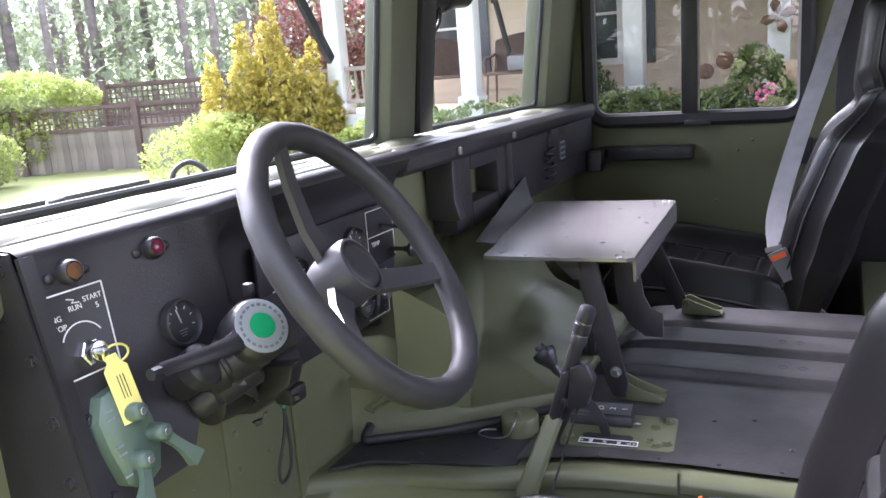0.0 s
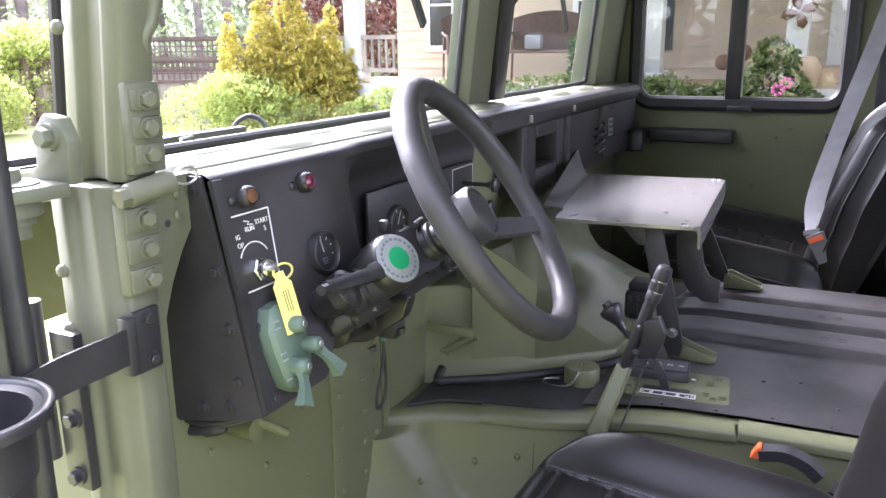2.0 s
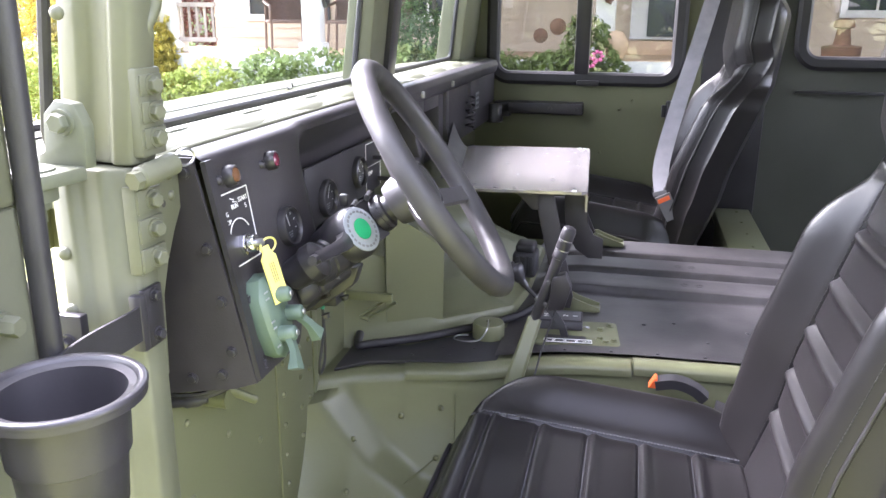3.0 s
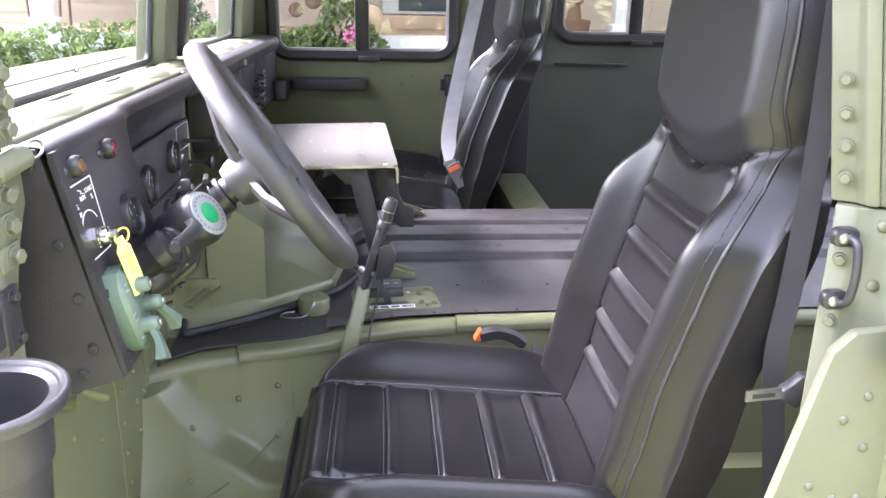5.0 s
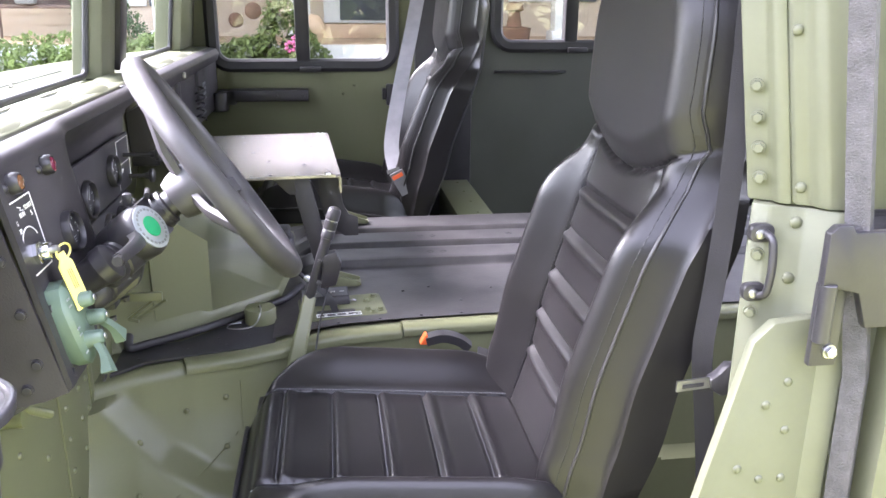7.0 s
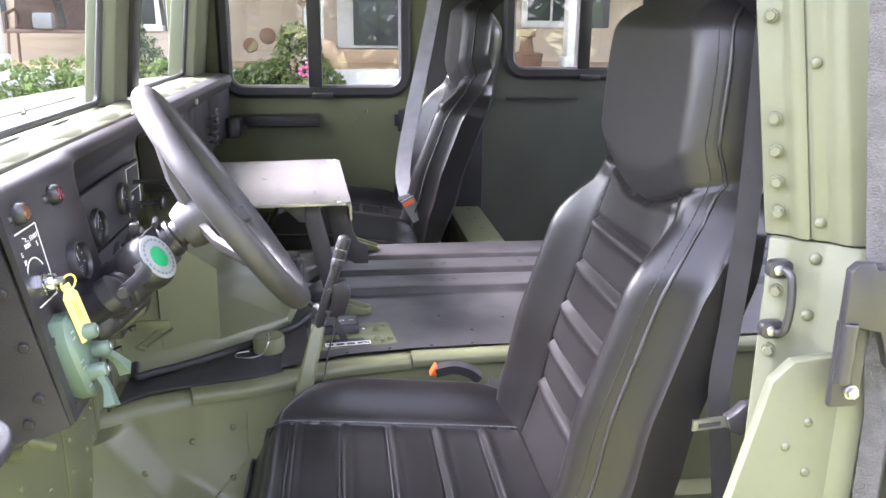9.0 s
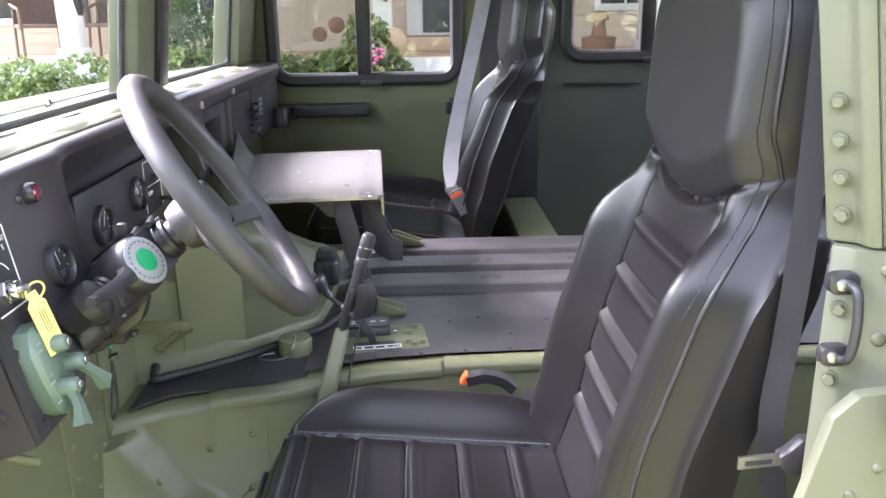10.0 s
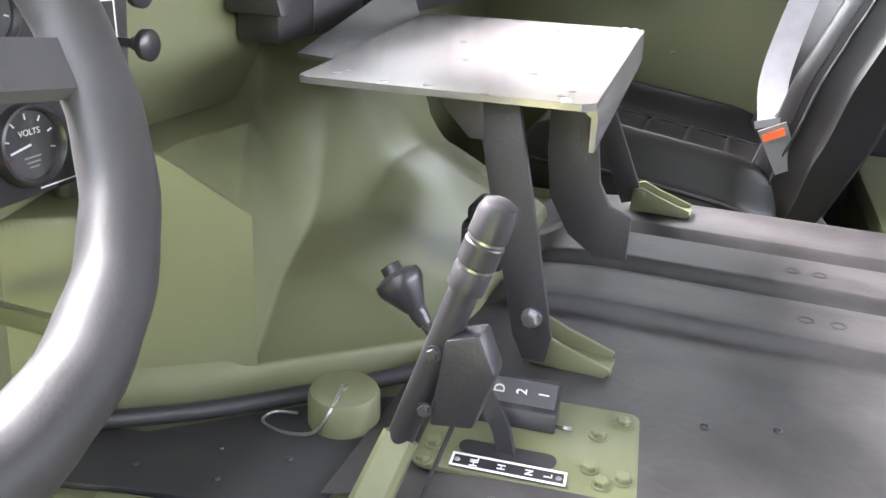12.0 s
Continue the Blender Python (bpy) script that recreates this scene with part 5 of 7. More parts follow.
# ---- seats ----
def stitches(points, up, r=0.0011, step=0.0052):
    """A row of short thread stitches along points."""
    bm = B()
    pts = [Vector(p) for p in points]
    run, at, k = 0.0, 0.0, 0
    for a, b in zip(pts, pts[1:]):
        d = b - a
        L = d.length
        while at < run + L:
            q = a + d * ((at - run) / L)
            e = d.normalized() * 0.0019 + d.normalized().cross(Vector(up)) * (0.0005 if k % 2 else -0.0005)
            sweep(bm, [q - e, q + e], circle(r, 4))
            at += step
            k += 1
        run += L
    return bm


def seat(name, label, group):
    """High-backed seat: x to the rear, y across, z up from the front of the cushion's top."""
    t = thing(name, label, "car seat", group=group)
    hw, L = 0.245, 0.52
    P = 0.134
    flutes = [0.042 + 0.0772 * i for i in range(6)]

    def side(x):
        """Half width of the cushion, round at the front and narrower at the back."""
        return hw - 0.085 * (1 - smooth01(-0.03, 0.13, x)) ** 2 - 0.05 * smooth01(0.36, 0.54, x)

    def cushion_z(x, y):
        e = abs(y)
        edge = side(x)
        z = -0.09 * (x - 0.016) + 0.054 * smooth01(P - 0.004, P + 0.075, e) * (0.5 + 0.5 * smooth01(0.0, 0.15, x)) * (1 - 0.45 * smooth01(0.34, 0.52, x))
        z -= 0.080 * smooth01(edge - 0.05, edge, e) ** 1.8
        z -= 0.008 * math.exp(-((e - P) / 0.004) ** 2)
        if e < P:
            fade = 1 - smooth01(P - 0.010, P, e)
            for fx in flutes:
                z -= 0.0065 * fade * math.exp(-((x - fx) / 0.0033) ** 2)
                z += 0.005 * fade * math.exp(-((x - fx - 0.010) / 0.008) ** 2)
            z -= 0.008 * fade * math.exp(-((x - 0.006) / 0.005) ** 2)
            z += 0.006 * (1 - (e / P) ** 4)
        z -= 0.075 * (1 - smooth01(-0.03, 0.03, x)) ** 1.4
        return z

    def top(u, v):
        x = -0.02 + u * (L + 0.02)
        y = (2 * v - 1) * side(x)
        return (x, y, cushion_z(x, y))
    bm = B()
    vs = grid(bm, 170, 96, top)
    edge = vs[0] + [r[-1] for r in vs[1:]] + vs[-1][-2::-1] + [r[0] for r in vs[-2:0:-1]]
    mid = [bm.verts.new((v.co.x * 0.99 + 0.002, v.co.y * 1.02, -0.105 - 0.03 * v.co.x)) for v in edge]
    low = [bm.verts.new((v.co.x * 0.96 + 0.01, v.co.y * 0.94, -0.165)) for v in edge]
    n = len(edge)
    for a, b in ((edge, mid), (mid, low)):
        for i in range(n):
            bm.faces.new((a[i], a[(i + 1) % n], b[(i + 1) % n], b[i]))
    bm.faces.new(low)
    bmesh.ops.recalc_face_normals(bm, faces=bm.faces[:])
    cu = part("cushion", bm, VINYL, t, smooth=60)
    for sgn in (1, -1):
        part("seam", stitches([(x, sgn * (P + 0.005), cushion_z(x, sgn * (P + 0.005)) + 0.0008) for x in [0.01 + 0.02 * i for i in range(24)]], (0, 0, 1), 0.0012), THREAD, cu, smooth=60)
        bm = B()
        pts = [(x, sgn * (side(x) + 0.001), cushion_z(x, sgn * side(x)) + 0.004) for x in [-0.018 + 0.018 * i for i in range(30)]]
        sweep(bm, pts, circle(0.0038, 6))
        part("piping", bm, VINYL_DULL, cu, smooth=60)
    for fx in flutes:
        part("flute_stitching", stitches([(fx, -P + 0.012 + (2 * P - 0.024) * i / 20, cushion_z(fx, -P + 0.012 + (2 * P - 0.024) * i / 20) + 0.0008) for i in range(21)], (0, 0, 1), 0.0009), THREAD, cu, smooth=60)
    bm = B()
    sweep(bm, [(-0.022, -0.13 + 0.26 * i / 20, cushion_z(-0.02, -0.13 + 0.26 * i / 20) + 0.002) for i in range(21)], circle(0.0038, 6))
    part("piping", bm, VINYL_DULL, cu, smooth=60)
    # back, leaning to the rear
    H, tilt, x0 = 0.765, 0.32, 0.418
    bflutes = (0.137, 0.204, 0.272, 0.341, 0.412)
    BP = 0.128

    def spine(s):
        """The back leans to the rear; the head rest stands upright."""
        return x0 + tilt * min(s, 0.47) + 0.06 * max(0.0, s - 0.47) - 0.012 * smooth01(0.12, 0.24, s)

    def half(s):
        w = 0.220 + 0.010 * smooth01(0, 0.12, s) - 0.034 * smooth01(0.40, 0.50, s) + 0.004 * smooth01(0.50, 0.60, s)
        k = max(0.0, (s - 0.60) / 0.165)
        return w * math.sqrt(max(0.09, 1 - (k * 0.96) ** 4))

    def head_seam(e):
        return 0.466 + 0.066 * (e / 0.19) ** 2

    def bulge(s, y):
        w = half(s)
        e = abs(y)
        hs = head_seam(e)
        d = 0.054 * smooth01(BP - 0.004, BP + 0.055, e) * (1 - smooth01(0.38, 0.55, s)) * (0.7 + 0.3 * smooth01(0.0, 0.12, s))
        d += 0.018 * smooth01(hs, hs + 0.05, s)
        d -= 0.082 * smooth01(w - 0.058, w, e) ** 1.9
        d -= 0.060 * smooth01(0.69, 0.765, s) ** 1.6
        if s < hs:
            d -= 0.008 * math.exp(-((e - BP) / 0.004) ** 2)
        d -= 0.010 * math.exp(-((s - hs) / 0.0045) ** 2) * (1 - smooth01(0.17, 0.19, e))
        if e < BP and s < hs:
            fade = (1 - smooth01(BP - 0.010, BP, e)) * (1 - smooth01(hs - 0.02, hs, s))
            for fs in bflutes:
                d -= 0.0075 * fade * math.exp(-((s - fs) / 0.0033) ** 2)
                d += 0.006 * fade * math.exp(-((s - fs + 0.010) / 0.0075) ** 2)
            d += 0.005 * (1 - (e / BP) ** 4)
        return d

    def front_at(s, y, out=0.0):
        return (spine(s) - bulge(s, y) - out, y, -0.07 + s)

    def rear(u, v):
        s = u * H
        w = half(s)
        k = smooth01(0.64, 0.765, s)
        return (spine(s) + 0.120 - 0.03 * abs(2 * v - 1) ** 3 - 0.075 * k, (2 * v - 1) * w * 0.97, -0.07 + s)
    bm = B()
    a = grid(bm, 190, 96, lambda u, v: front_at(u * H, (2 * v - 1) * half(u * H)))
    b = grid(bm, 60, 96, rear)

    def rim(g):
        return [r[0] for r in g], [r[-1] for r in g], g[0], g[-1]
    # close the sides strip by strip, with a rounded middle line
    for ea, eb in zip(rim(a), rim(b)):
        k = (len(ea) - 1) / (len(eb) - 1)
        eb = [eb[min(len(eb) - 1, round(i / k))] for i in range(len(ea))]
        for i in range(len(ea) - 1):
            f = [ea[i], ea[i + 1], eb[i + 1], eb[i]]
            f = [q for n_, q in enumerate(f) if q not in f[:n_]]
            if len(f) > 2:
                bm.faces.new(f)
    bmesh.ops.recalc_face_normals(bm, faces=bm.faces[:])
    bk = part("backrest", bm, VINYL, t, smooth=60)
    bk.data.materials.append(VINYL_DULL)
    for p in bk.data.polygons:
        c = p.center
        sc = c.z + 0.07
        if c.x < spine(sc) + 0.02 and head_seam(abs(c.y)) + 0.004 < sc < 0.70 and abs(c.y) < half(sc) - 0.024:
            p.material_index = 1
    for sgn in (1, -1):
        bm = B()
        sweep(bm, [front_at(0.02 + 0.73 * i / 60, sgn * (half(0.02 + 0.73 * i / 60) - 0.022), 0.0015) for i in range(61)], circle(0.0027, 6))
        part("piping", bm, VINYL_DULL, bk, smooth=60)
        part("seam", stitches([front_at(s, sgn * (half(s) - 0.028), 0.0005) for s in [0.03 + 0.015 * i for i in range(46)]], (1, 0, 0), 0.0008), VINYL_DULL, bk, smooth=60)
        part("seam", stitches([front_at(s, sgn * (BP + 0.004), 0.0005) for s in [0.05 + 0.0105 * i for i in range(41)]], (1, 0, 0), 0.0010), VINYL_DULL, bk, smooth=60)
    for fs in bflutes:
        part("flute_stitching", stitches([front_at(fs, -BP + 0.012 + (2 * BP - 0.024) * i / 20, 0.0006) for i in range(21)], (1, 0, 0), 0.0009), THREAD, bk, smooth=60)
    # runners and a black base under the cushion
    bm = B()
    box(bm, 0.03, 0.46, -0.19, 0.19, -0.20, -0.15, 0.01)
    part("base", bm, BLACK_SM, t)
    for y in (-0.16, 0.16):
        bm = B()
        box(bm, 0.02, 0.48, y - 0.02, y + 0.02, -0.43, -0.20, 0.004)
        part("riser", bm, GREEN, t)
    bm = B()
    box(bm, -0.012, 0.04, 0.17, 0.225, -0.135, -0.055, 0.008)
    part("latch_block", bm, BLACK_SM, t)
    return t


seat_d = seat("driver_chair", "black vinyl high-back bucket seat with fluted panels", "cab seats")
seat_d.matrix_world = pose(0.02, -0.466, 0.870)
seat_p = copy_thing(seat_d, pose(-0.069, 1.02, 0.938, 0, 3, 0))
seat_p.name = "passenger_chair"
bm = B()
box(bm, 0.53, 0.645, 0.775, 1.28, 0.82, 0.86, 0.006)
pb_ = thing("seat_platform", "olive steel beam behind the passenger seat", "platform", (0.6, 0.9, 0.44), kind="structure")
part("deck", bm, GREEN, pb_)
rivets([(0.60, 0.81 + 0.14 * k, 0.86) for k in range(4)], (0, 0, 1), 0.005, GREEN, pb_)
bm = B()
box(bm, -0.10, 0.40, 0.82, 1.27, 0.44, 0.79, 0.01)
part("seat_box", bm, GREEN, pb_)
bm = B()
box(bm, 0.54, 0.635, 0.79, 1.27, 0.44, 0.82)
part("box", bm, GREEN, pb_)
# added box whose dark colour stands in for the rear footwell's shade
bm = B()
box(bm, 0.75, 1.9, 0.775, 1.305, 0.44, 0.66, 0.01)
struct("floor_rear", bm, REAR_SHADED, "added raised floor in the rear footwell, coloured dark as shade")

# ---- belts ----
def ribbon(name, pts, width, thick, side, material, parent, label="", k=6):
    bm = B()
    P = smooth_path(pts, k)
    rings = []
    for i, p in enumerate(P):
        d = (P[min(i + 1, len(P) - 1)] - P[max(i - 1, 0)]).normalized()
        s = Vector(side)
        s = (s - d * s.dot(d)).normalized()
        n_ = d.cross(s)
        rings.append([bm.verts.new(p + s * a + n_ * b) for a, b in ((-width / 2, -thick / 2), (width / 2, -thick / 2), (width / 2, thick / 2), (-width / 2, thick / 2))])
    for a, b in zip(rings, rings[1:]):
        for j in range(4):
            bm.faces.new((a[j], a[(j + 1) % 4], b[(j + 1) % 4], b[j]))
    bm.faces.new(rings[0][::-1])
    bm.faces.new(rings[-1])
    bmesh.ops.recalc_face_normals(bm, faces=bm.faces[:])
    return part(name, bm, material, parent, label, 40)


belt_p = thing("passenger_belt", "grey webbing seat belt fastened in its buckle", "seat belt", (0.35, 0.78, 0.9))
PBK = Vector((0.352, 0.735, 1.0))
ribbon("webbing", [(0.525, 1.225, 1.76), (0.487, 1.135, 1.604), (0.445, 1.035, 1.444), (0.396, 0.915, 1.276), (0.358, 0.815, 1.114), (0.364, 0.752, 1.04)], 0.046, 0.0015, (1.0, 0.0, 0.25), WEB, belt_p)
ribbon("webbing", [(0.36, 0.755, 1.035), (0.40, 0.90, 0.99), (0.47, 1.05, 0.93), (0.50, 1.2, 0.88)], 0.046, 0.0015, (0.4, 0.1, 0.9), WEB_DK, belt_p)
bm = B()
sweep(bm, [(0.338, 0.742, 1.034), (0.388, 0.745, 1.048)], flat(0.012, 0.005), up=(0, -1, 0.3))
part("tongue", bm, BUCKLE, belt_p)
bd = Vector((0.10, -0.02, -0.19)).normalized()
bm = B()
sweep(bm, [Vector((0.364, 0.738, 1.036)), Vector((0.364, 0.738, 1.036)) + bd * 0.075], [(-0.022, -0.009), (0.022, -0.009), (0.022, 0.009), (-0.022, 0.009)], up=(0, -1, 0.1), scales=[1.0, 0.85])
bk_ = part("buckle", bm, BUCKLE, belt_p)
bm = B()
sweep(bm, [Vector((0.366, 0.7275, 1.030)), Vector((0.366, 0.7275, 1.030)) + bd * 0.012], [(-0.017, -0.002), (0.017, -0.002), (0.017, 0.002), (-0.017, 0.002)], up=(0, -1, 0.1))
part("release_button", bm, ORANGE, belt_p)
ribbon("stalk", [Vector((0.40, 0.737, 0.965)), (0.44, 0.735, 0.915), (0.475, 0.735, 0.875)], 0.018, 0.006, (1, 0, 0.5), BUCKLE, belt_p)
bm = B()
sweep(bm, smooth_path([(0.355, 0.75, 1.00), (0.345, 0.75, 0.95), (0.36, 0.755, 0.90), (0.38, 0.76, 0.875)], 5), circle(0.003, 6))
part("cord", bm, RUBBER, belt_p, smooth=60)

shift(-0.02, 0.085, -0.045, belt_p)

buckle_d = thing("driver_buckle", "black belt buckle with an orange release button", "seat belt buckle", (0.33, -0.17, 0.85))
bm = B()
sweep(bm, smooth_path([(0.322, -0.166, 0.872), (0.355, -0.166, 0.878), (0.385, -0.168, 0.870), (0.405, -0.170, 0.855)], 4), [(-0.014, -0.008), (0.014, -0.008), (0.013, 0.008), (-0.013, 0.008)], up=(0, 0, 1))
part("body", bm, BLACK_SM, buckle_d, smooth=40)
bm = B()
prism(bm, [(0.310, 0.866), (0.325, 0.866), (0.325, 0.885), (0.320, 0.885)], "y", -0.177, -0.155, 0.002)
part("release_button", bm, ORANGE, buckle_d)
ribbon("stalk", [(0.42, -0.182, 0.85), (0.47, -0.19, 0.83), (0.50, -0.2, 0.78)], 0.03, 0.004, (0, 1, 0.2), BLACK_SM, buckle_d)

shift(-0.004, -0.012, 0.006, buckle_d)

belt_d = thing("driver_belt", "dark seat belt hanging slack by the pillar", "seat belt", (0.6, -0.7, 1.0))
ribbon("webbing", [(0.635, -0.66, 1.72), (0.624, -0.685, 1.5), (0.618, -0.70, 1.3), (0.610, -0.705, 1.17), (0.602, -0.71, 1.08), (0.620, -0.70, 0.98), (0.640, -0.69, 0.85), (0.65, -0.68, 0.7)], 0.025, 0.0015, (0.85, -0.5, 0), WEB_DK, belt_d, k=8)
bm = B()
prism(bm, [(0.562, 1.054), (0.612, 1.058), (0.612, 1.044), (0.562, 1.040)], "y", -0.733, -0.730)
tg_ = part("tongue", bm, STEEL, belt_d)
bm = B()
prism(bm, [(0.569, 1.0495), (0.596, 1.0515), (0.596, 1.0465), (0.569, 1.0445)], "y", -0.7338, -0.7328)
part("tongue_slot", bm, RUBBER, belt_d)
bm = B()
prism(bm, [(0.602, 1.056), (0.612, 1.062), (0.624, 1.075), (0.638, 1.074), (0.645, 1.056), (0.638, 1.038), (0.62, 1.032), (0.606, 1.041)], "y", -0.738, -0.722, 0.003)
part("tongue_grip", bm, BLACK_SM, belt_d)

# ---- driver's door opening ----
bm = B()
box(bm, -0.230, -0.2155, -0.809, -0.768, 1.345, 1.430, 0.002)
part("hinge_plate", bm, GREEN_OUT, pillar_a)
bm = B()
box(bm, -0.236, -0.2215, -0.822, -0.780, 1.228, 1.318, 0.002)
part("hinge_plate", bm, GREEN_OUT, pillar_a)
for z in (1.2425, 1.2725, 1.302):
    bm = B()
    box(bm, -0.222, -0.2185, -0.821, -0.781, z - 0.012, z + 0.012, 0.0015)
    part("hinge_leaf", bm, GREEN_OUT, pillar_a)
for z in (1.363, 1.388, 1.414):
    bm = B()
    box(bm, -0.216, -0.2130, -0.806, -0.770, z - 0.010, z + 0.010, 0.0015)
    part("hinge_leaf", bm, GREEN_OUT, pillar_a)
bolts([(-0.2130, -0.789, z) for z in (1.414, 1.388, 1.363)], (1, -0.25, 0), 0.0078, 0.010, GREEN_OUT, pillar_a)
bolts([(-0.2185, -0.799, z) for z in (1.302, 1.2725, 1.2425)], (1, -0.25, 0), 0.0078, 0.010, GREEN_OUT, pillar_a)
bm = B()
cyl(bm, (-0.216, -0.820, 1.327), (-0.206, -0.772, 1.335), 0.0115, n=18, bev=0.002)
part("hinge_knuckle", bm, GREEN_OUT, pillar_a)
bm = B()
cyl(bm, (-0.2175, -0.829, 1.3255), (-0.2155, -0.819, 1.327), 0.0095, n=6)
part("hinge_nut", bm, GREEN_OUT, pillar_a)
bm = B()
rc = Vector((-0.203, -0.757, 1.338))
sweep(bm, [rc + Vector((0.004 * math.cos(q), 0.0115 * math.cos(q), 0.0085 * math.sin(q))) for q in [2 * math.pi * i / 20 for i in range(20)]], circle(0.0014, 6), closed=True)
part("ring_pin", bm, STEEL, pillar_a)
bm = B()
prism(bm, [(-0.80, 1.334), (-0.7125, 1.334), (-0.7125, 1.30), (-0.722, 1.28), (-0.74, 1.255), (-0.757, 1.225), (-0.771, 1.19), (-0.776, 1.1), (-0.80, 1.1)], "x", -0.247, -0.233, 0.001)
part("gusset", bm, GREEN_OUT, pillar_a)
rivets([(-0.233, -0.742, 1.315), (-0.233, -0.742, 1.293)], (1, 0, 0), 0.006, GREEN_OUT, pillar_a)
bm = B()
lathe(bm, (-0.2332, -0.757, 1.287), (1, 0, 0), [(0, 0.004), (0.0004, 0.004)], 12)
part("hole", bm, RUBBER, pillar_a)
rivets([(-0.297, -0.836, 1.25), (-0.297, -0.836, 1.19), (-0.29, -0.813, 1.48)], (0.3, -1, 0.0), 0.007, GREEN_OUT, pillar_a)
bm = B()
sweep(bm, smooth_path([(-0.222, -0.775, 1.455), (-0.219, -0.778, 1.47), (-0.212, -0.768, 1.50), (-0.20, -0.765, 1.62), (-0.19, -0.76, 1.8)], 4), circle(0.007, 8))
part("bead", bm, GREEN_OUT, pillar_a, smooth=60)

strap = thing("door_strap", "grey webbing door check strap on black brackets", "strap", (-0.24, -0.83, 1.18))
bm = B()
box(bm, -0.229, -0.223, -0.822, -0.790, 1.148, 1.212, 0.0015)
part("bracket", bm, BLACK_SM, strap)
bm = B()
box(bm, -0.234, -0.219, -0.834, -0.822, 1.150, 1.210, 0.003)
part("loop", bm, BLACK_SM, strap)
bolts([(-0.223, -0.806, 1.203), (-0.223, -0.804, 1.160)], (1, -0.1, 0), 0.0056, 0.007, BLACK_SM, strap)
ribbon("webbing", [(-0.222, -0.828, 1.182), (-0.225, -0.855, 1.180), (-0.240, -0.90, 1.172), (-0.247, -0.96, 1.160), (-0.247, -1.05, 1.150)], 0.036, 0.003, (0, 0, 1), WEB_DK, strap)
hg = thing("strap_fitting", "black bolted strap hinge on the front pillar", "hinge", (-0.34, -0.89, 1.1))
bm = B()
box(bm, -0.335, -0.300, -0.902, -0.890, 1.02, 1.19, 0.002)
part("leaf", bm, BLACK_SM, hg)
bm = B()
cyl(bm, (-0.352, -0.905, 1.05), (-0.352, -0.905, 1.22), 0.011, n=16)
part("pin_barrel", bm, BLACK_SM, hg)
bolts([(-0.317, -0.902, 1.035), (-0.317, -0.902, 1.16), (-0.312, -0.902, 1.10)], (0, -1, 0), 0.0075, 0.010, BLACK_SM, hg)
hg.location = hg.location + Vector((0.022, 0.052, 0))
mb = thing("mirror_bracket", "grey-green mirror bracket bolted to the front pillar", "mirror bracket", (-0.32, -0.89, 1.37))
bm = B()
prism(bm, [(-0.33, 1.345), (-0.278, 1.345), (-0.276, 1.385), (-0.285, 1.405), (-0.305, 1.408), (-0.318, 1.395), (-0.322, 1.36), (-0.33, 1.357)], "y", -0.895, -0.880, 0.002)
part("ear", bm, ZINC, mb)
bolts([(-0.298, -0.895, 1.388)], (0, -1, 0), 0.0095, 0.012, ZINC, mb)
bm = B()
prism(bm, [(-0.355, -0.96), (-0.285, -0.955), (-0.278, -0.895), (-0.345, -0.89)], "z", 1.335, 1.348, 0.002)
part("shelf", bm, ZINC, mb)
bm = B()
lathe(bm, (-0.318, -0.928, 1.300), (0, 0, 1), [(0, 0.014), (0.012, 0.014), (0.013, 0.019), (0.02, 0.019), (0.021, 0.026), (0.034, 0.026), (0.05, 0.026), (0.052, 0.012), (0.062, 0.011)], 24)
part("pivot", bm, ZINC, mb)
bm = B()
sweep(bm, smooth_path([(-0.36, -0.93, 1.34), (-0.385, -0.93, 1.40), (-0.38, -0.925, 1.47), (-0.36, -0.92, 1.50)], 6), circle(0.009, 10))
part("arm", bm, BLACK_SM, mb, smooth=60)

mb.location = mb.location + Vector((0.033, 0.040, -0.004))

# open driver's door standing out from the front pillar
door = thing("driver_door", "olive open driver's door with a black edge seal", "car door", (-0.33, -0.93, 1.1))
DA = Matrix.Translation((-0.262, -0.880, 0)) @ Matrix.Rotation(radians(1), 4, 'Z')


def on_door(bm):
    bmesh.ops.transform(bm, matrix=DA, verts=bm.verts[:])
    return bm


bm = B()
box(bm, -0.035, 0.0, -0.80, -0.02, 0.46, 1.32, 0.006)
part("skin", on_door(bm), GREEN_OUT, door)
bm = B()
box(bm, -0.03, 0.0, -0.085, -0.02, 1.32, 1.80, 0.006)
box(bm, -0.03, 0.0, -0.80, -0.73, 1.32, 1.80, 0.006)
box(bm, -0.03, 0.0, -0.73, -0.085, 1.74, 1.80, 0.006)
part("window_frame", on_door(bm), GREEN_OUT, door)
bm = B()
box(bm, -0.018, -0.013, -0.74, -0.08, 1.31, 1.75)
pn = part("pane", on_door(bm), GLASS, door)
pn.visible_shadow = False
bm = B()
sweep(bm, smooth_path([(0.008, -0.020, 0.5), (0.008, -0.018, 0.8), (0.008, -0.016, 1.1), (0.010, -0.018, 1.4), (0.014, -0.020, 1.78)], 5), circle(0.011, 10))
part("edge_seal", on_door(bm), RUBBER, door, smooth=60)
bolts([tuple(DA @ Vector((0.0, -0.064, 1.226)))], (1, 0, 0), 0.0095, 0.022, GREEN_OUT, door)

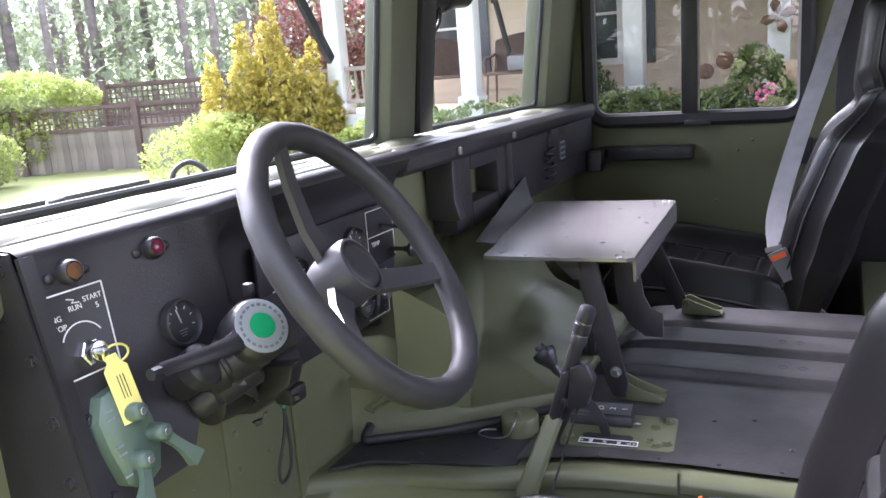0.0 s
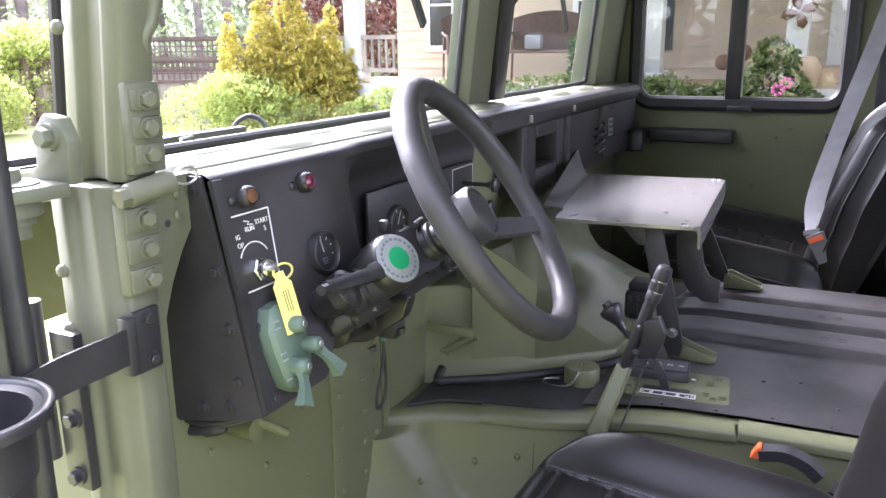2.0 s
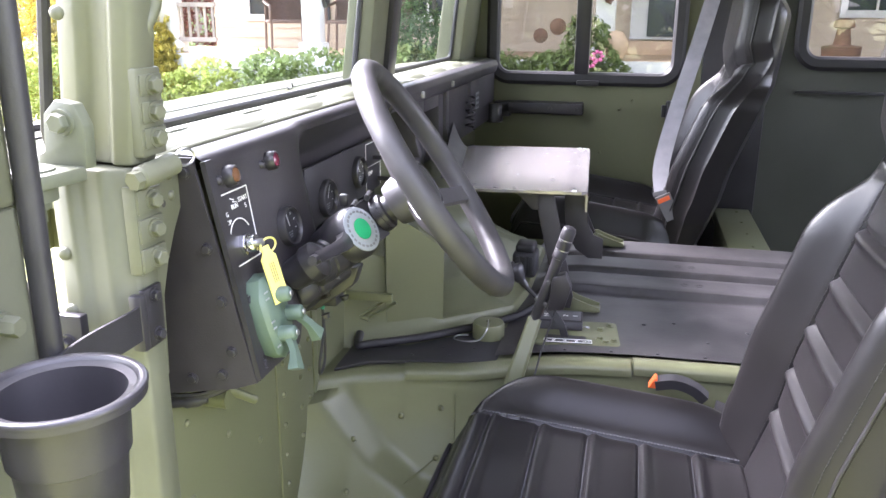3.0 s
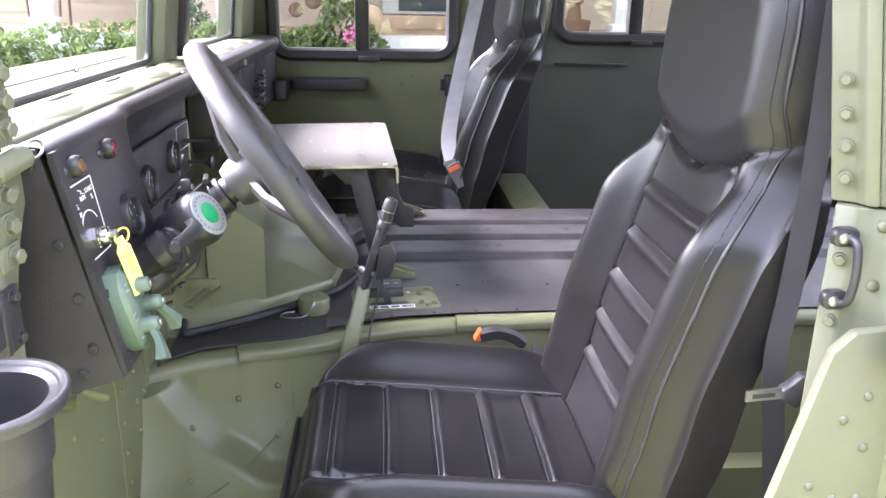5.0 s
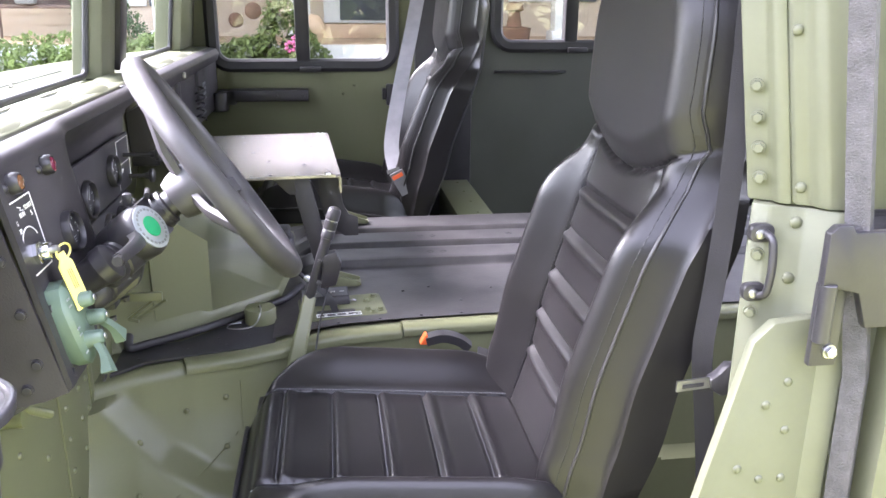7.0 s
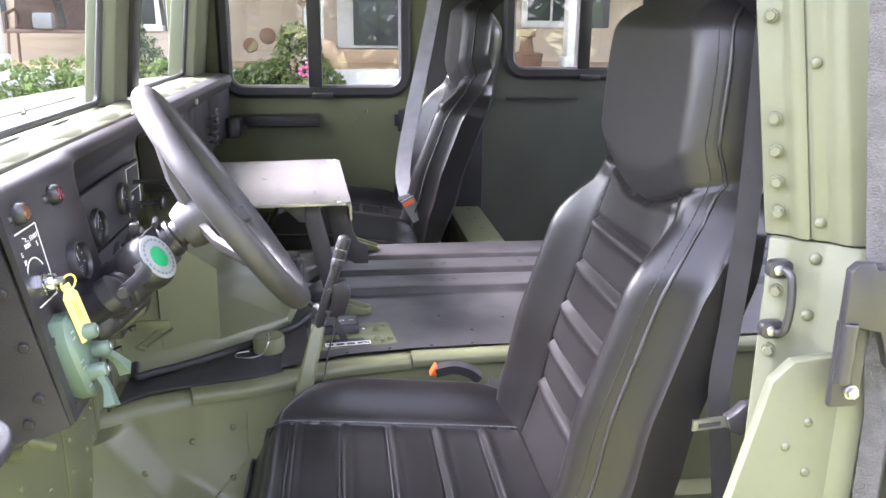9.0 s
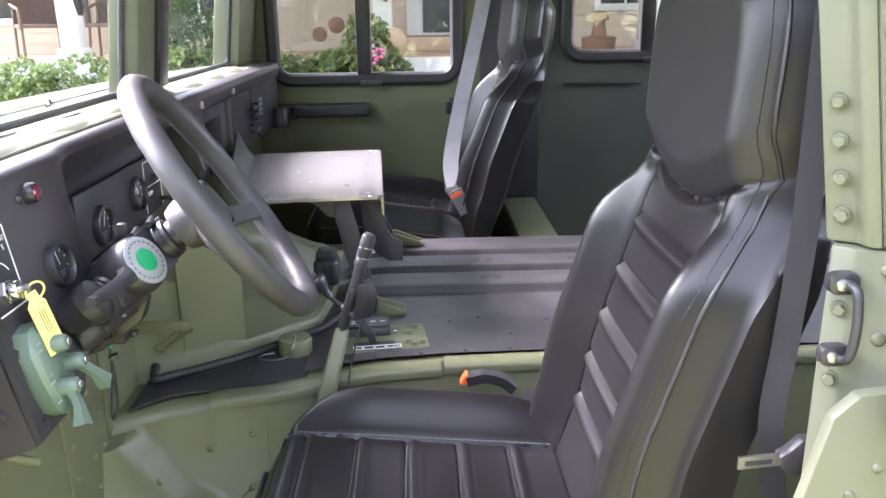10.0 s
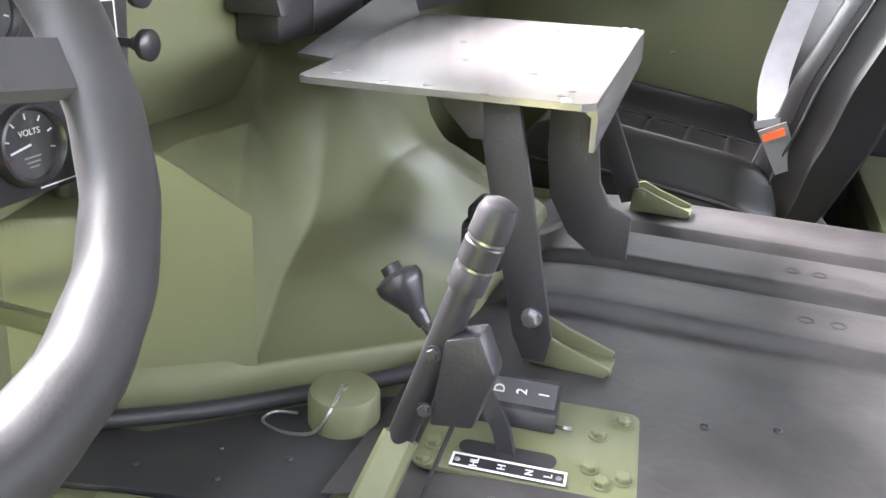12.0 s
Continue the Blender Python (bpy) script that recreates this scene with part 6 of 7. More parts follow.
cup = thing("cup_holder", "black plastic cup holder clipped to the open door", "cup holder", (0, 0, 0))
CX = Vector((0, 0, 0))
bm = B()
lathe(bm, (0, 0, -0.095), (0, 0, 1), [(0, 0.034), (0.004, 0.037), (0.045, 0.040), (0.047, 0.043), (0.088, 0.045), (0.090, 0.058), (0.097, 0.058), (0.099, 0.056), (0.096, 0.050), (0.094, 0.0445), (0.06, 0.042), (0.012, 0.034), (0.010, 0.001)], 48)
part("cup", bm, BLACK_SM, cup, smooth=35)
bm = B()
lathe(bm, (0, 0, 0.0), (0, 0, 1), [(0, 0.0585), (0.003, 0.0590), (0.0045, 0.0575), (0.0035, 0.0515), (0, 0.050)], 48, closed=False)
part("rim", bm, BLACK_SM, cup, smooth=60)
bm = B()
prism(bm, [(-0.115, -0.022), (-0.04, -0.03), (-0.030, -0.07), (-0.045, -0.095), (-0.115, -0.06)], "y", -0.075, -0.045, 0.004)
part("arm", bm, BLACK_SM, cup)
bm = B()
prism(bm, [(-0.122, 0.02), (-0.110, 0.02), (-0.110, -0.12), (-0.122, -0.12)], "y", -0.09, 0.02, 0.003)
part("clip", bm, BLACK_SM, cup)
cup.matrix_world = pose(-0.132, -1.030, 1.222, 0, 0, 0)

shift(0.007, 0.018, 0, pillar_a, strap, hg, mb)

# pillar behind the seat
bolts([(0.628 - 0.112 * (z - 1.285), -0.752 + 0.10 * (z - 1.285), z) for z in (1.516, 1.411, 1.377, 1.344, 1.311)], (-0.6, -1, 0), 0.0058, 0.009, GREEN_OUT, pillar_b)
bolts([(0.628, -0.760, z) for z in (1.225, 1.155)], (-0.6, -1, 0), 0.0058, 0.009, GREEN_OUT, pillar_b)
rivets([(0.660 - 0.112 * (z - 1.285), -0.781 + 0.10 * (z - 1.285), z) for z in (1.47, 1.305)], (-0.4, -1, 0), 0.0062, GREEN_OUT, pillar_b)
rivets([(0.660, -0.776, z) for z in (1.265, 1.20)], (-0.2, -1, 0), 0.007, GREEN_OUT, pillar_b)
fh = thing("footman_loop", "glossy black strap loop screwed to the pillar", "strap loop", (0.61, -0.79, 1.22))
for z in (1.255, 1.185):
    bm = B()
    prism(bm, rounded(0.602, 0.630, z - 0.010, z + 0.011, 0.008, 3), "y", -0.800, -0.788, 0.002)
    part("foot", bm, BLACK_SM, fh)
    bm = B()
    lathe(bm, (0.613, -0.800, z), (0, -1, 0), [(0, 0.006), (0.002, 0.0055), (0.003, 0.003)], 12)
    part("screw", bm, STEEL, fh)
bm = B()
sweep(bm, smooth_path([(0.618, -0.80, 1.257), (0.621, -0.812, 1.25), (0.622, -0.816, 1.22), (0.621, -0.812, 1.19), (0.618, -0.80, 1.183)], 5), circle(0.0045, 8))
part("bar", bm, BLACK_SM, fh, smooth=60)
fh.location = fh.location + Vector((0.008, 0.026, -0.003))
bm = B()
prism(bm, [(0.612, 1.136), (0.634, 1.158), (0.70, 1.165), (0.722, 1.165), (0.722, 0.5), (0.470, 0.5), (0.572, 0.964)], "y", -0.806, -0.790, 0.003)
gs = part("gusset", bm, GREEN_OUT, pillar_b)
rivets([(x, -0.806, z) for x, z in ((0.659, 1.085), (0.636, 1.057), (0.664, 1.023), (0.611, 0.975), (0.640, 0.959), (0.668, 0.959), (0.672, 0.90), (0.60, 0.90), (0.64, 0.85))], (0, -1, 0), 0.0056, GREEN_OUT, pillar_b)
rh = thing("rear_door_hinge", "black strap hinge on the rear door", "hinge", (0.72, -0.85, 1.2))
bm = B()
prism(bm, [(0.656, 1.272), (0.664, 1.280), (0.680, 1.280), (0.684, 1.272), (0.92, 1.275), (0.92, 1.165), (0.712, 1.165), (0.698, 1.205), (0.656, 1.215)], "y", -0.846, -0.834, 0.002)
part("strap", bm, BLACK_SM, rh)
bm = B()
cyl(bm, (0.665, -0.842, 1.150), (0.665, -0.842, 1.216), 0.0088, n=14, bev=0.001)
part("barrel", bm, BLACK_SM, rh)
bm = B()
box(bm, 0.660, 0.692, -0.836, -0.826, 1.118, 1.214, 0.002)
part("leaf", bm, BLACK_SM, rh)
bolts([(0.681, -0.836, 1.136)], (0, -1, 0), 0.0062, 0.008, STEEL, rh)
bm = B()
sweep(bm, [(0.742, -0.825, 0.45), (0.727, -0.825, 1.1), (0.672, -0.825, 1.46), (0.618, -0.825, 1.84)], [(-0.011, -0.012), (0.011, -0.012), (0.011, 0.012), (-0.011, 0.012)])
dsl = thing("door_seal", "black rubber seal along the rear door's edge", "seal", (0.73, -0.82, 0.5))
part("strip", bm, FOAM, dsl)

# hood: bulges, loop handle, hinge rod, wiper blades, mirror
bm = B()
sweep(bm, [(-0.69, -0.70, 1.298), (-0.65, -0.12, 1.304)], [(-0.012, -0.004), (0.012, -0.004), (0.012, 0.010), (-0.012, 0.010)], up=(0, 0, 1))
part("edge_strip", bm, RUBBER, hood)
bm = B()
lc, ld = Vector((-1.2, 0.56, 1.19)), Vector((0.72, 0.69, 0)) * 0.054
sweep(bm, smooth_path([lc - ld + Vector((0, 0, -0.05)), lc - ld, lc - ld * 0.75 + Vector((0, 0, 0.05)), lc + Vector((0, 0, 0.072)), lc + ld * 0.75 + Vector((0, 0, 0.05)), lc + ld, lc + ld + Vector((0, 0, -0.05))], 6), circle(0.008, 8))
part("lift_loop", bm, RUBBER, hood, smooth=60)
for dy in (0.0, 0.62):
    bm = B()
    sweep(bm, [(-0.475, -0.475 + dy, 1.3235), (-0.478, -0.455 + dy, 1.3235), (-0.484, -0.448 + dy, 1.331), (-0.494, -0.415 + dy, 1.331), (-0.497, -0.408 + dy, 1.3235), (-0.503, -0.388 + dy, 1.3225)], circle(0.0026, 6))
    part("hinge_rod", bm, BLACK_SM, hood, smooth=60)
bm = B()
sweep(bm, [(-0.53, -0.70, 1.3175), (-0.50, 0.55, 1.3205)], flat(0.004, 0.003), up=(0, 0, 1))
part("panel_joint", bm, RUBBER, hood)
for y in (0.071, 0.95):
    wp = thing("windshield_wiper", "black wiper blade parked across the windshield", "wiper", (-0.35, y, 1.5), group="windshield wipers")
    bm = B()
    sweep(bm, [leaned(-0.373, y, 1.497), leaned(-0.373, y - 0.225, 1.74)], [(-0.009, -0.004), (0.009, -0.004), (0.009, 0.004), (-0.009, 0.004)], up=(1, 0, 0))
    part("blade", bm, RUBBER, wp)
    bm = B()
    sweep(bm, [leaned(-0.382, y - 0.22, 1.80), leaned(-0.382, y - 0.12, 1.625)], circle(0.004, 6))
    part("arm", bm, BLACK_SM, wp)
wm = thing("wiper_motor", "black wiper motor and linkage on the centre post", "wiper motor", (-0.27, 0.40, 1.6))
bm = B()
lathe(bm, (-0.292, 0.330, 1.612), (0.15, 1, 0.05), [(0, 0.02), (0.003, 0.027), (0.06, 0.028), (0.062, 0.034), (0.075, 0.034), (0.078, 0.028), (0.15, 0.027), (0.158, 0.015)], 20)
part("motor", bm, BLACK_SM, wm, smooth=40)
bm = B()
sweep(bm, smooth_path([(-0.285, 0.375, 1.60), (-0.280, 0.360, 1.56), (-0.284, 0.325, 1.53), (-0.290, 0.310, 1.49)], 5), circle(0.009, 8), scales=[1, 1, 1, 1, 1, 0.95, 0.9, 0.85, 0.8, 0.75, 0.7, 0.65, 0.6, 0.55, 0.5, 0.5])
part("link", bm, BLACK_SM, wm, smooth=60)
bm = B()
sweep(bm, smooth_path([(-0.276, 0.372, 1.60), (-0.270, 0.352, 1.56), (-0.277, 0.316, 1.535), (-0.283, 0.300, 1.50)], 5), circle(0.0035, 6))
part("cable", bm, BLACK_SM, wm, smooth=60)
bm = B()
prism(bm, [leaned(-0.325, 0, ZW + 0.01)[::2], leaned(-0.296, 0, ZW + 0.01)[::2], leaned(-0.296, 0, 1.8)[::2], leaned(-0.325, 0, 1.8)[::2]], "y", 0.277, 0.335, 0.001)
struct("trim_post_cover", bm, BLACK_SM, "black cover strip on the windshield's centre post")

# ---- outside ----
GRASS = mat("lawn", (0.17, 0.19, 0.06), 0.9, vary=0.35, scale=0.5, grain=30, bump=0.3, dirt=(0.26, 0.23, 0.12, 0.8))
SIDING = mat("beige_siding", (0.40, 0.33, 0.25), 0.6, vary=0.05, scale=2, grain=60, bump=0.05)
TRIM = mat("white_trim", (0.5, 0.5, 0.49), 0.5, vary=0.04, scale=3, grain=80, bump=0.03)
LATTICE = mat("dark_stained_lattice", (0.10, 0.065, 0.06), 0.85, vary=0.3, scale=3, grain=40, bump=0.3)
FENCE = mat("weathered_fence", (0.20, 0.165, 0.145), 0.85, vary=0.3, scale=3, grain=40, bump=0.3, per_piece=0.3)
# bark greyed so its colour carries the haze over the distant woods
BARK = mat("pine_bark", (0.15, 0.12, 0.115), 0.95, vary=0.35, scale=4, grain=30, bump=0.5, per_piece=0.25)
WICKER = mat("brown_wicker", (0.10, 0.065, 0.05), 0.7, vary=0.2, scale=20, grain=120, bump=0.4)
SLATE = mat("dark_door_paint", (0.05, 0.056, 0.07), 0.4, vary=0.1)
PANE_DK = mat("house_window_glass", (0.03, 0.035, 0.04), 0.08, vary=0.3, scale=1.0, bump=0.0)
WOODP = mat("porch_boards", (0.42, 0.3, 0.2), 0.6, vary=0.15, scale=3, grain=60, bump=0.1)
RUST = mat("rusty_iron", (0.10, 0.05, 0.03), 0.8, vary=0.3, scale=10, grain=80, bump=0.3)
PINK = mat("pink_petals", (0.45, 0.10, 0.25), 0.6, vary=0.15)


def leaf_mat(name, base, per=0.45):
    m = mat(name, base, 0.6, vary=0.15, scale=2.0, grain=20, bump=0.0, per_piece=per, spec=0.3)
    nd, ln = m.node_tree.nodes, m.node_tree.links.new
    p = nd["Principled BSDF"]
    thin, mx = nd.new("ShaderNodeBsdfTranslucent"), nd.new("ShaderNodeMixShader")
    ln(p.inputs["Base Color"].links[0].from_socket, thin.inputs[0])
    mx.inputs[0].default_value = 0.5
    ln(p.outputs[0], mx.inputs[1])
    ln(thin.outputs[0], mx.inputs[2])
    ln(mx.outputs[0], nd["Material Output"].inputs[0])
    return m


LEAF_Y = leaf_mat("golden_foliage", (0.46, 0.39, 0.09), 0.25)
LEAF_L = leaf_mat("lime_foliage", (0.36, 0.41, 0.13), 0.3)
LEAF_G = leaf_mat("green_foliage", (0.17, 0.22, 0.085), 0.3)
LEAF_D = leaf_mat("dark_foliage", (0.06, 0.10, 0.04))
# far canopy and undergrowth: haze is mixed into these paler greens
LEAF_P = leaf_mat("hazed_pine_foliage", (0.22, 0.25, 0.17), 0.25)
LEAF_U = leaf_mat("hazed_undergrowth", (0.17, 0.21, 0.10), 0.3)
LEAF_R = leaf_mat("russet_foliage", (0.16, 0.07, 0.06))

bm = B()
grid(bm, 60, 60, lambda u, v: (-300 + 600 * u, -300 + 600 * v, 0.0))
solo("ground", bm, GRASS, "patchy green and straw coloured lawn", "ground", kind="structure")


def leaves(points, size, rng, stretch=1.6):
    """A cloud of small bent leaf faces."""
    V, F = [], []
    for p in points:
        d = Vector((rng.gauss(0, 1), rng.gauss(0, 1), rng.gauss(0, 0.8))).normalized()
        _, u, w = frame_of(d)
        s = size * rng.uniform(0.6, 1.3)
        k = len(V)
        for a, b, c in ((-0.5, 0, 0), (0, -0.35, 0.12), (0.5 * stretch, 0, 0), (0, 0.35, 0.12)):
            V.append(tuple(p + d * a * s + u * b * s + w * c * s))
        F.append((k, k + 1, k + 2, k + 3))
    me = bpy.data.meshes.new("crown")
    me.from_pydata(V, [], F)
    return me


def crown(name, parent, blobs, n, size, material, seed, gap=0.35, label=""):
    """Leaves over and inside uneven lumps (centre, radii)."""
    rng = random.Random(seed)
    pts = []
    vol = [b[1] * b[2] + b[2] * b[3] + b[1] * b[3] for b in blobs]
    for _ in range(n):
        c, rx, ry, rz = rng.choices(blobs, vol)[0]
        d = Vector((rng.gauss(0, 1), rng.gauss(0, 1), rng.gauss(0, 1))).normalized()
        k = rng.uniform(0.55, 1.08) ** 0.6
        p = Vector(c) + Vector((d.x * rx, d.y * ry, d.z * rz)) * k
        if noise.noise(p * 2.2 / max(0.3, size * 6)) < gap - 0.5:
            continue
        pts.append(p)
    me = leaves(pts, size, rng)
    me.materials.append(material)
    ob = new(name, me)
    ob.parent = parent
    ob.matrix_parent_inverse = parent.matrix_world.inverted()
    if label:
        ob["label"] = label
    return ob


def trunk(parent, base, h, r, seed, limbs=5, material=None):
    rng = random.Random(seed)
    bm = B()
    b = Vector(base)
    pts = [b + Vector((rng.uniform(-0.04, 0.04) * h * 0.3, rng.uniform(-0.04, 0.04) * h * 0.3, h * k)) for k in (0, 0.3, 0.6, 1.0)]
    pts[0] = b
    P = smooth_path(pts, 4)
    sweep(bm, P, circle(r, 9), scales=[1.15 - 0.75 * i / (len(P) - 1) for i in range(len(P))])
    for i in range(limbs):
        k = rng.uniform(0.35, 0.95)
        p = P[int(k * (len(P) - 1))]
        a = rng.uniform(0, 6.28)
        L = h * rng.uniform(0.12, 0.28)
        q = p + Vector((math.cos(a) * L, math.sin(a) * L, L * rng.uniform(0.2, 0.8)))
        sweep(bm, [p, (p + q) / 2 + Vector((0, 0, 0.05 * L)), q], circle(r * 0.35, 6), scales=[1, 0.7, 0.3])
    return part("trunk", bm, material or BARK, parent, smooth=60)


# golden conifer, a few peaks
tree = thing("golden_conifer", "golden yellow conifer with several upright peaks", "tree", (-6.95, 8.3, 0))
trunk(tree, (-6.95, 8.3, 0), 1.9, 0.07, 3, 8)
cone = []
for cx, cy, h, r in ((-6.85, 8.35, 2.40, 0.50), (-7.15, 8.1, 2.15, 0.45), (-7.55, 7.85, 1.75, 0.38), (-6.45, 8.7, 1.85, 0.45), (-6.6, 8.5, 1.6, 0.6), (-7.2, 8.2, 1.4, 0.65), (-6.2, 8.9, 1.3, 0.4)):
    for k in range(6):
        f = k / 5
        cone.append(((cx + 0.05 * math.sin(7 * f + cx), cy, h * (0.35 + 0.62 * f)), r * (1.08 - 0.85 * f), r * (1.08 - 0.85 * f), h * 0.14))
crown("crown", tree, cone, 60000, 0.055, LEAF_Y, 5, 0.34)
sh = thing("lime_shrub", "pale lime green rounded shrub by the lawn", "shrub", (-7.5, 7.05, 0))
trunk(sh, (-7.5, 7.05, 0), 0.5, 0.03, 4, 5)
crown("crown", sh, [((-7.5, 7.1, 0.5), 0.65, 0.65, 0.5), ((-7.0, 7.6, 0.6), 0.6, 0.6, 0.5), ((-7.25, 7.35, 0.8), 0.45, 0.45, 0.35), ((-6.6, 7.9, 0.45), 0.5, 0.5, 0.4)], 16000, 0.045, LEAF_L, 6)
bush = thing("arching_bush", "bright green arching bush behind the fence", "bush", (-14.4, 9.9, 0))
trunk(bush, (-14.4, 9.9, 0), 1.4, 0.06, 7, 7)
crown("crown", bush, [((-14.4, 9.9, 1.55), 1.1, 1.0, 0.5), ((-13.8, 10.4, 1.45), 0.7, 0.7, 0.4), ((-15.0, 9.5, 1.45), 0.9, 0.9, 0.5), ((-14.4, 9.9, 0.8), 1.0, 0.9, 0.8)], 16000, 0.085, LEAF_L, 8)
bush2 = thing("roadside_bush", "tall bright green leafy bush beside the lawn", "bush", (-13.2, 7.2, 0))
trunk(bush2, (-13.2, 7.2, 0), 2.4, 0.06, 17, 7)
crown("crown", bush2, [((-13.0, 7.5, 0.6), 0.8, 0.8, 0.6), ((-13.2, 7.3, 1.4), 0.8, 0.8, 0.7), ((-13.4, 7.0, 2.2), 0.8, 0.8, 0.7), ((-13.4, 6.9, 3.0), 0.6, 0.6, 0.6), ((-13.6, 6.4, 1.5), 1.1, 1.1, 1.3), ((-12.8, 7.9, 0.5), 0.5, 0.5, 0.45), ((-14.0, 5.6, 2.2), 1.0, 1.0, 1.6)], 30000, 0.075, LEAF_L, 18)

# fence: boards below, lattice above
def fence(name, p, q, z_board, z_top, label):
    f = thing(name, label, "fence", (*p, 0))
    p, q = Vector((*p, 0)), Vector((*q, 0))
    L = (q - p).length
    d = (q - p) / L
    ang = math.atan2(d.y, d.x)
    m0 = Matrix.Translation(p) @ Matrix.Rotation(ang, 4, 'Z')
    bm = B()
    box(bm, 0, 0.135, -0.012, 0.012, 0.02, z_board)
    me = mesh_of("board", bm, FENCE, 0)
    rng = random.Random(4)
    for i in range(int(L / 0.14)):
        ob = new("board", me)
        ob.parent = f
        ob.matrix_local = f.matrix_world.inverted() @ m0 @ Matrix.Translation((0.14 * i, rng.uniform(-0.006, 0.006), rng.uniform(-0.02, 0.01)))
    bm = B()
    for z in (z_board, z_top):
        box(bm, 0, L, -0.04, 0.04, z - 0.035, z + 0.035)
    bmesh.ops.transform(bm, matrix=m0, verts=bm.verts[:])
    part("rail", bm, LATTICE, f)
    bm = B()
    k = 0
    while k * 0.115 < L:
        box(bm, k * 0.115, k * 0.115 + 0.028, -0.012, 0.012, z_board + 0.03, z_top)
        k += 1
    z = z_board + 0.14
    while z < z_top:
        box(bm, 0, L, -0.018, -0.012, z, z + 0.026)
        z += 0.115
    bmesh.ops.transform(bm, matrix=m0, verts=bm.verts[:])
    tagged(part("lattice", bm, LATTICE, f), kind="stuff")
    bm = B()
    box(bm, -0.06, 0.06, -0.06, 0.06, 0, z_top + 0.12, 0.01)
    me = mesh_of("post", bm, LATTICE, 0)
    for i in range(int(L / 2.4) + 1):
        ob = new("post", me)
        ob.parent = f
        ob.matrix_local = f.matrix_world.inverted() @ m0 @ Matrix.Translation((2.4 * i, -0.03, 0))


fence("garden_fence", (-18.5, 7.6), (-9.6, 11.3), 0.83, 1.25, "weathered brown board fence with a lattice top")
fence("lattice_screen", (-13.8, 11.4), (-9.8, 13.4), 1.0, 1.66, "weathered brown lattice screen behind the fence")

# pine woods
rng = random.Random(11)
bm = B()
n_t = 0
PINES = []
for i in range(130):
    r = rng.uniform(26, 75)
    a = radians(rng.uniform(112, 176))
    PINES.append((0.4 + r * math.cos(a), -1 + r * math.sin(a)))
for i, (x, y) in enumerate(PINES):
    h = rng.uniform(15, 22)
    w = rng.uniform(0.09, 0.24)
    lean = rng.uniform(-0.02, 0.02)
    sweep(bm, [(x, y, 0), (x + lean * h * 0.5, y, h * 0.5), (x + lean * h, y, h)], circle(w, 7), scales=[1.0, 0.8, 0.3])
solo("pine_woods", bm, BARK, "tall bare dark pine trunks in the woods", "woods", kind="stuff", smooth=60)
rng = random.Random(12)
pts = []
for x, y in PINES:
    for _ in range(330):
        pts.append(Vector((x + rng.gauss(0, 1.6), y + rng.gauss(0, 1.6), rng.uniform(5, 21))))
me = leaves(pts, 0.14, rng)
me.materials.append(LEAF_P)
tagged(new("pine_canopy", me), "thin green needle canopy of the pine woods", "woods", kind="stuff")
pts = []
for _ in range(60000):
    r = rng.uniform(22, 62)
    a = radians(rng.uniform(110, 176))
    x, y = 0.4 + r * math.cos(a), -1 + r * math.sin(a)
    if noise.noise(Vector((x * 0.12, y * 0.12, 0))) < -0.05:
        continue
    pts.append(Vector((x, y, abs(rng.gauss(0, 1)) * (2.4 + 2.6 * noise.noise(Vector((x * 0.2, y * 0.2, 5)))))))
me = leaves(pts, 0.17, rng)
me.materials.append(LEAF_U)
tagged(new("undergrowth", me), "light green undergrowth between the pine trunks", "undergrowth", kind="stuff")

pts = []
for _ in range(120000):
    r = rng.uniform(30, 85)
    a = radians(rng.uniform(108, 178))
    x, y = 0.4 + r * math.cos(a), -1 + r * math.sin(a)
    z = rng.uniform(0.5, 9.5)
    if noise.noise(Vector((x * 0.22, y * 0.22, z * 0.30))) < 0.0:
        continue
    pts.append(Vector((x, y, z)))
me = leaves(pts, 0.42, rng)
me.materials.append(LEAF_P)
tagged(new("sapling_foliage", me), "hazy green leaves of young trees between the pine trunks", "woods", kind="stuff")

# unseen leaf screen on the driver's side, added to block low sky light
rng = random.Random(14)
pts = []
for _ in range(5200):
    x = rng.uniform(-9, 16)
    pts.append(Vector((x, -10.5 - 0.05 * (x - 2) ** 2 * -0.35 + rng.gauss(0, 1.1), rng.uniform(0.2, 6.8 + 1.6 * noise.noise(Vector((x * 0.5, 0, 3)))))))
me = leaves(pts, 0.62, rng)
me.materials.append(LEAF_D)
tagged(new("side_woods", me), "unseen dark leaf screen added to cut sky light from the side", "woods", kind="stuff")

# house with its porch
house = thing("house", "beige clapboard house with a white-posted porch", "house", (0, 11, 0))
HY, PY, PZ = 11.0, 8.9, 0.93
bm = B()
box(bm, -6.6, 14, HY, HY + 0.2, 0, 5.6)
box(bm, -6.6, -6.4, HY + 0.2, HY + 6, 0, 5.6)
part("wall", bm, SIDING, house)
bm = B()
lap = [(HY - 0.022, 0.0), (HY - 0.004, 0.155), (HY, 0.155), (HY, 0.0)]
prism(bm, lap, "x", -6.6, 14)
me = mesh_of("siding_board", bm, SIDING, 0)
for k in range(17):
    ob = new("siding_board", me)
    ob.parent = house
    ob.matrix_local = house.matrix_world.inverted() @ Matrix.Translation((0, 0, PZ + 0.155 * k))
bm = B()
box(bm, -7.0, 14, PY - 0.05, HY, PZ - 0.06, PZ, 0.01)
part("porch_floor", bm, WOODP, house)
bm = B()
box(bm, -7.0, 14, PY, PY + 0.08, 0.0, PZ - 0.06)
part("porch_skirt", bm, TRIM, house)
bm = B()
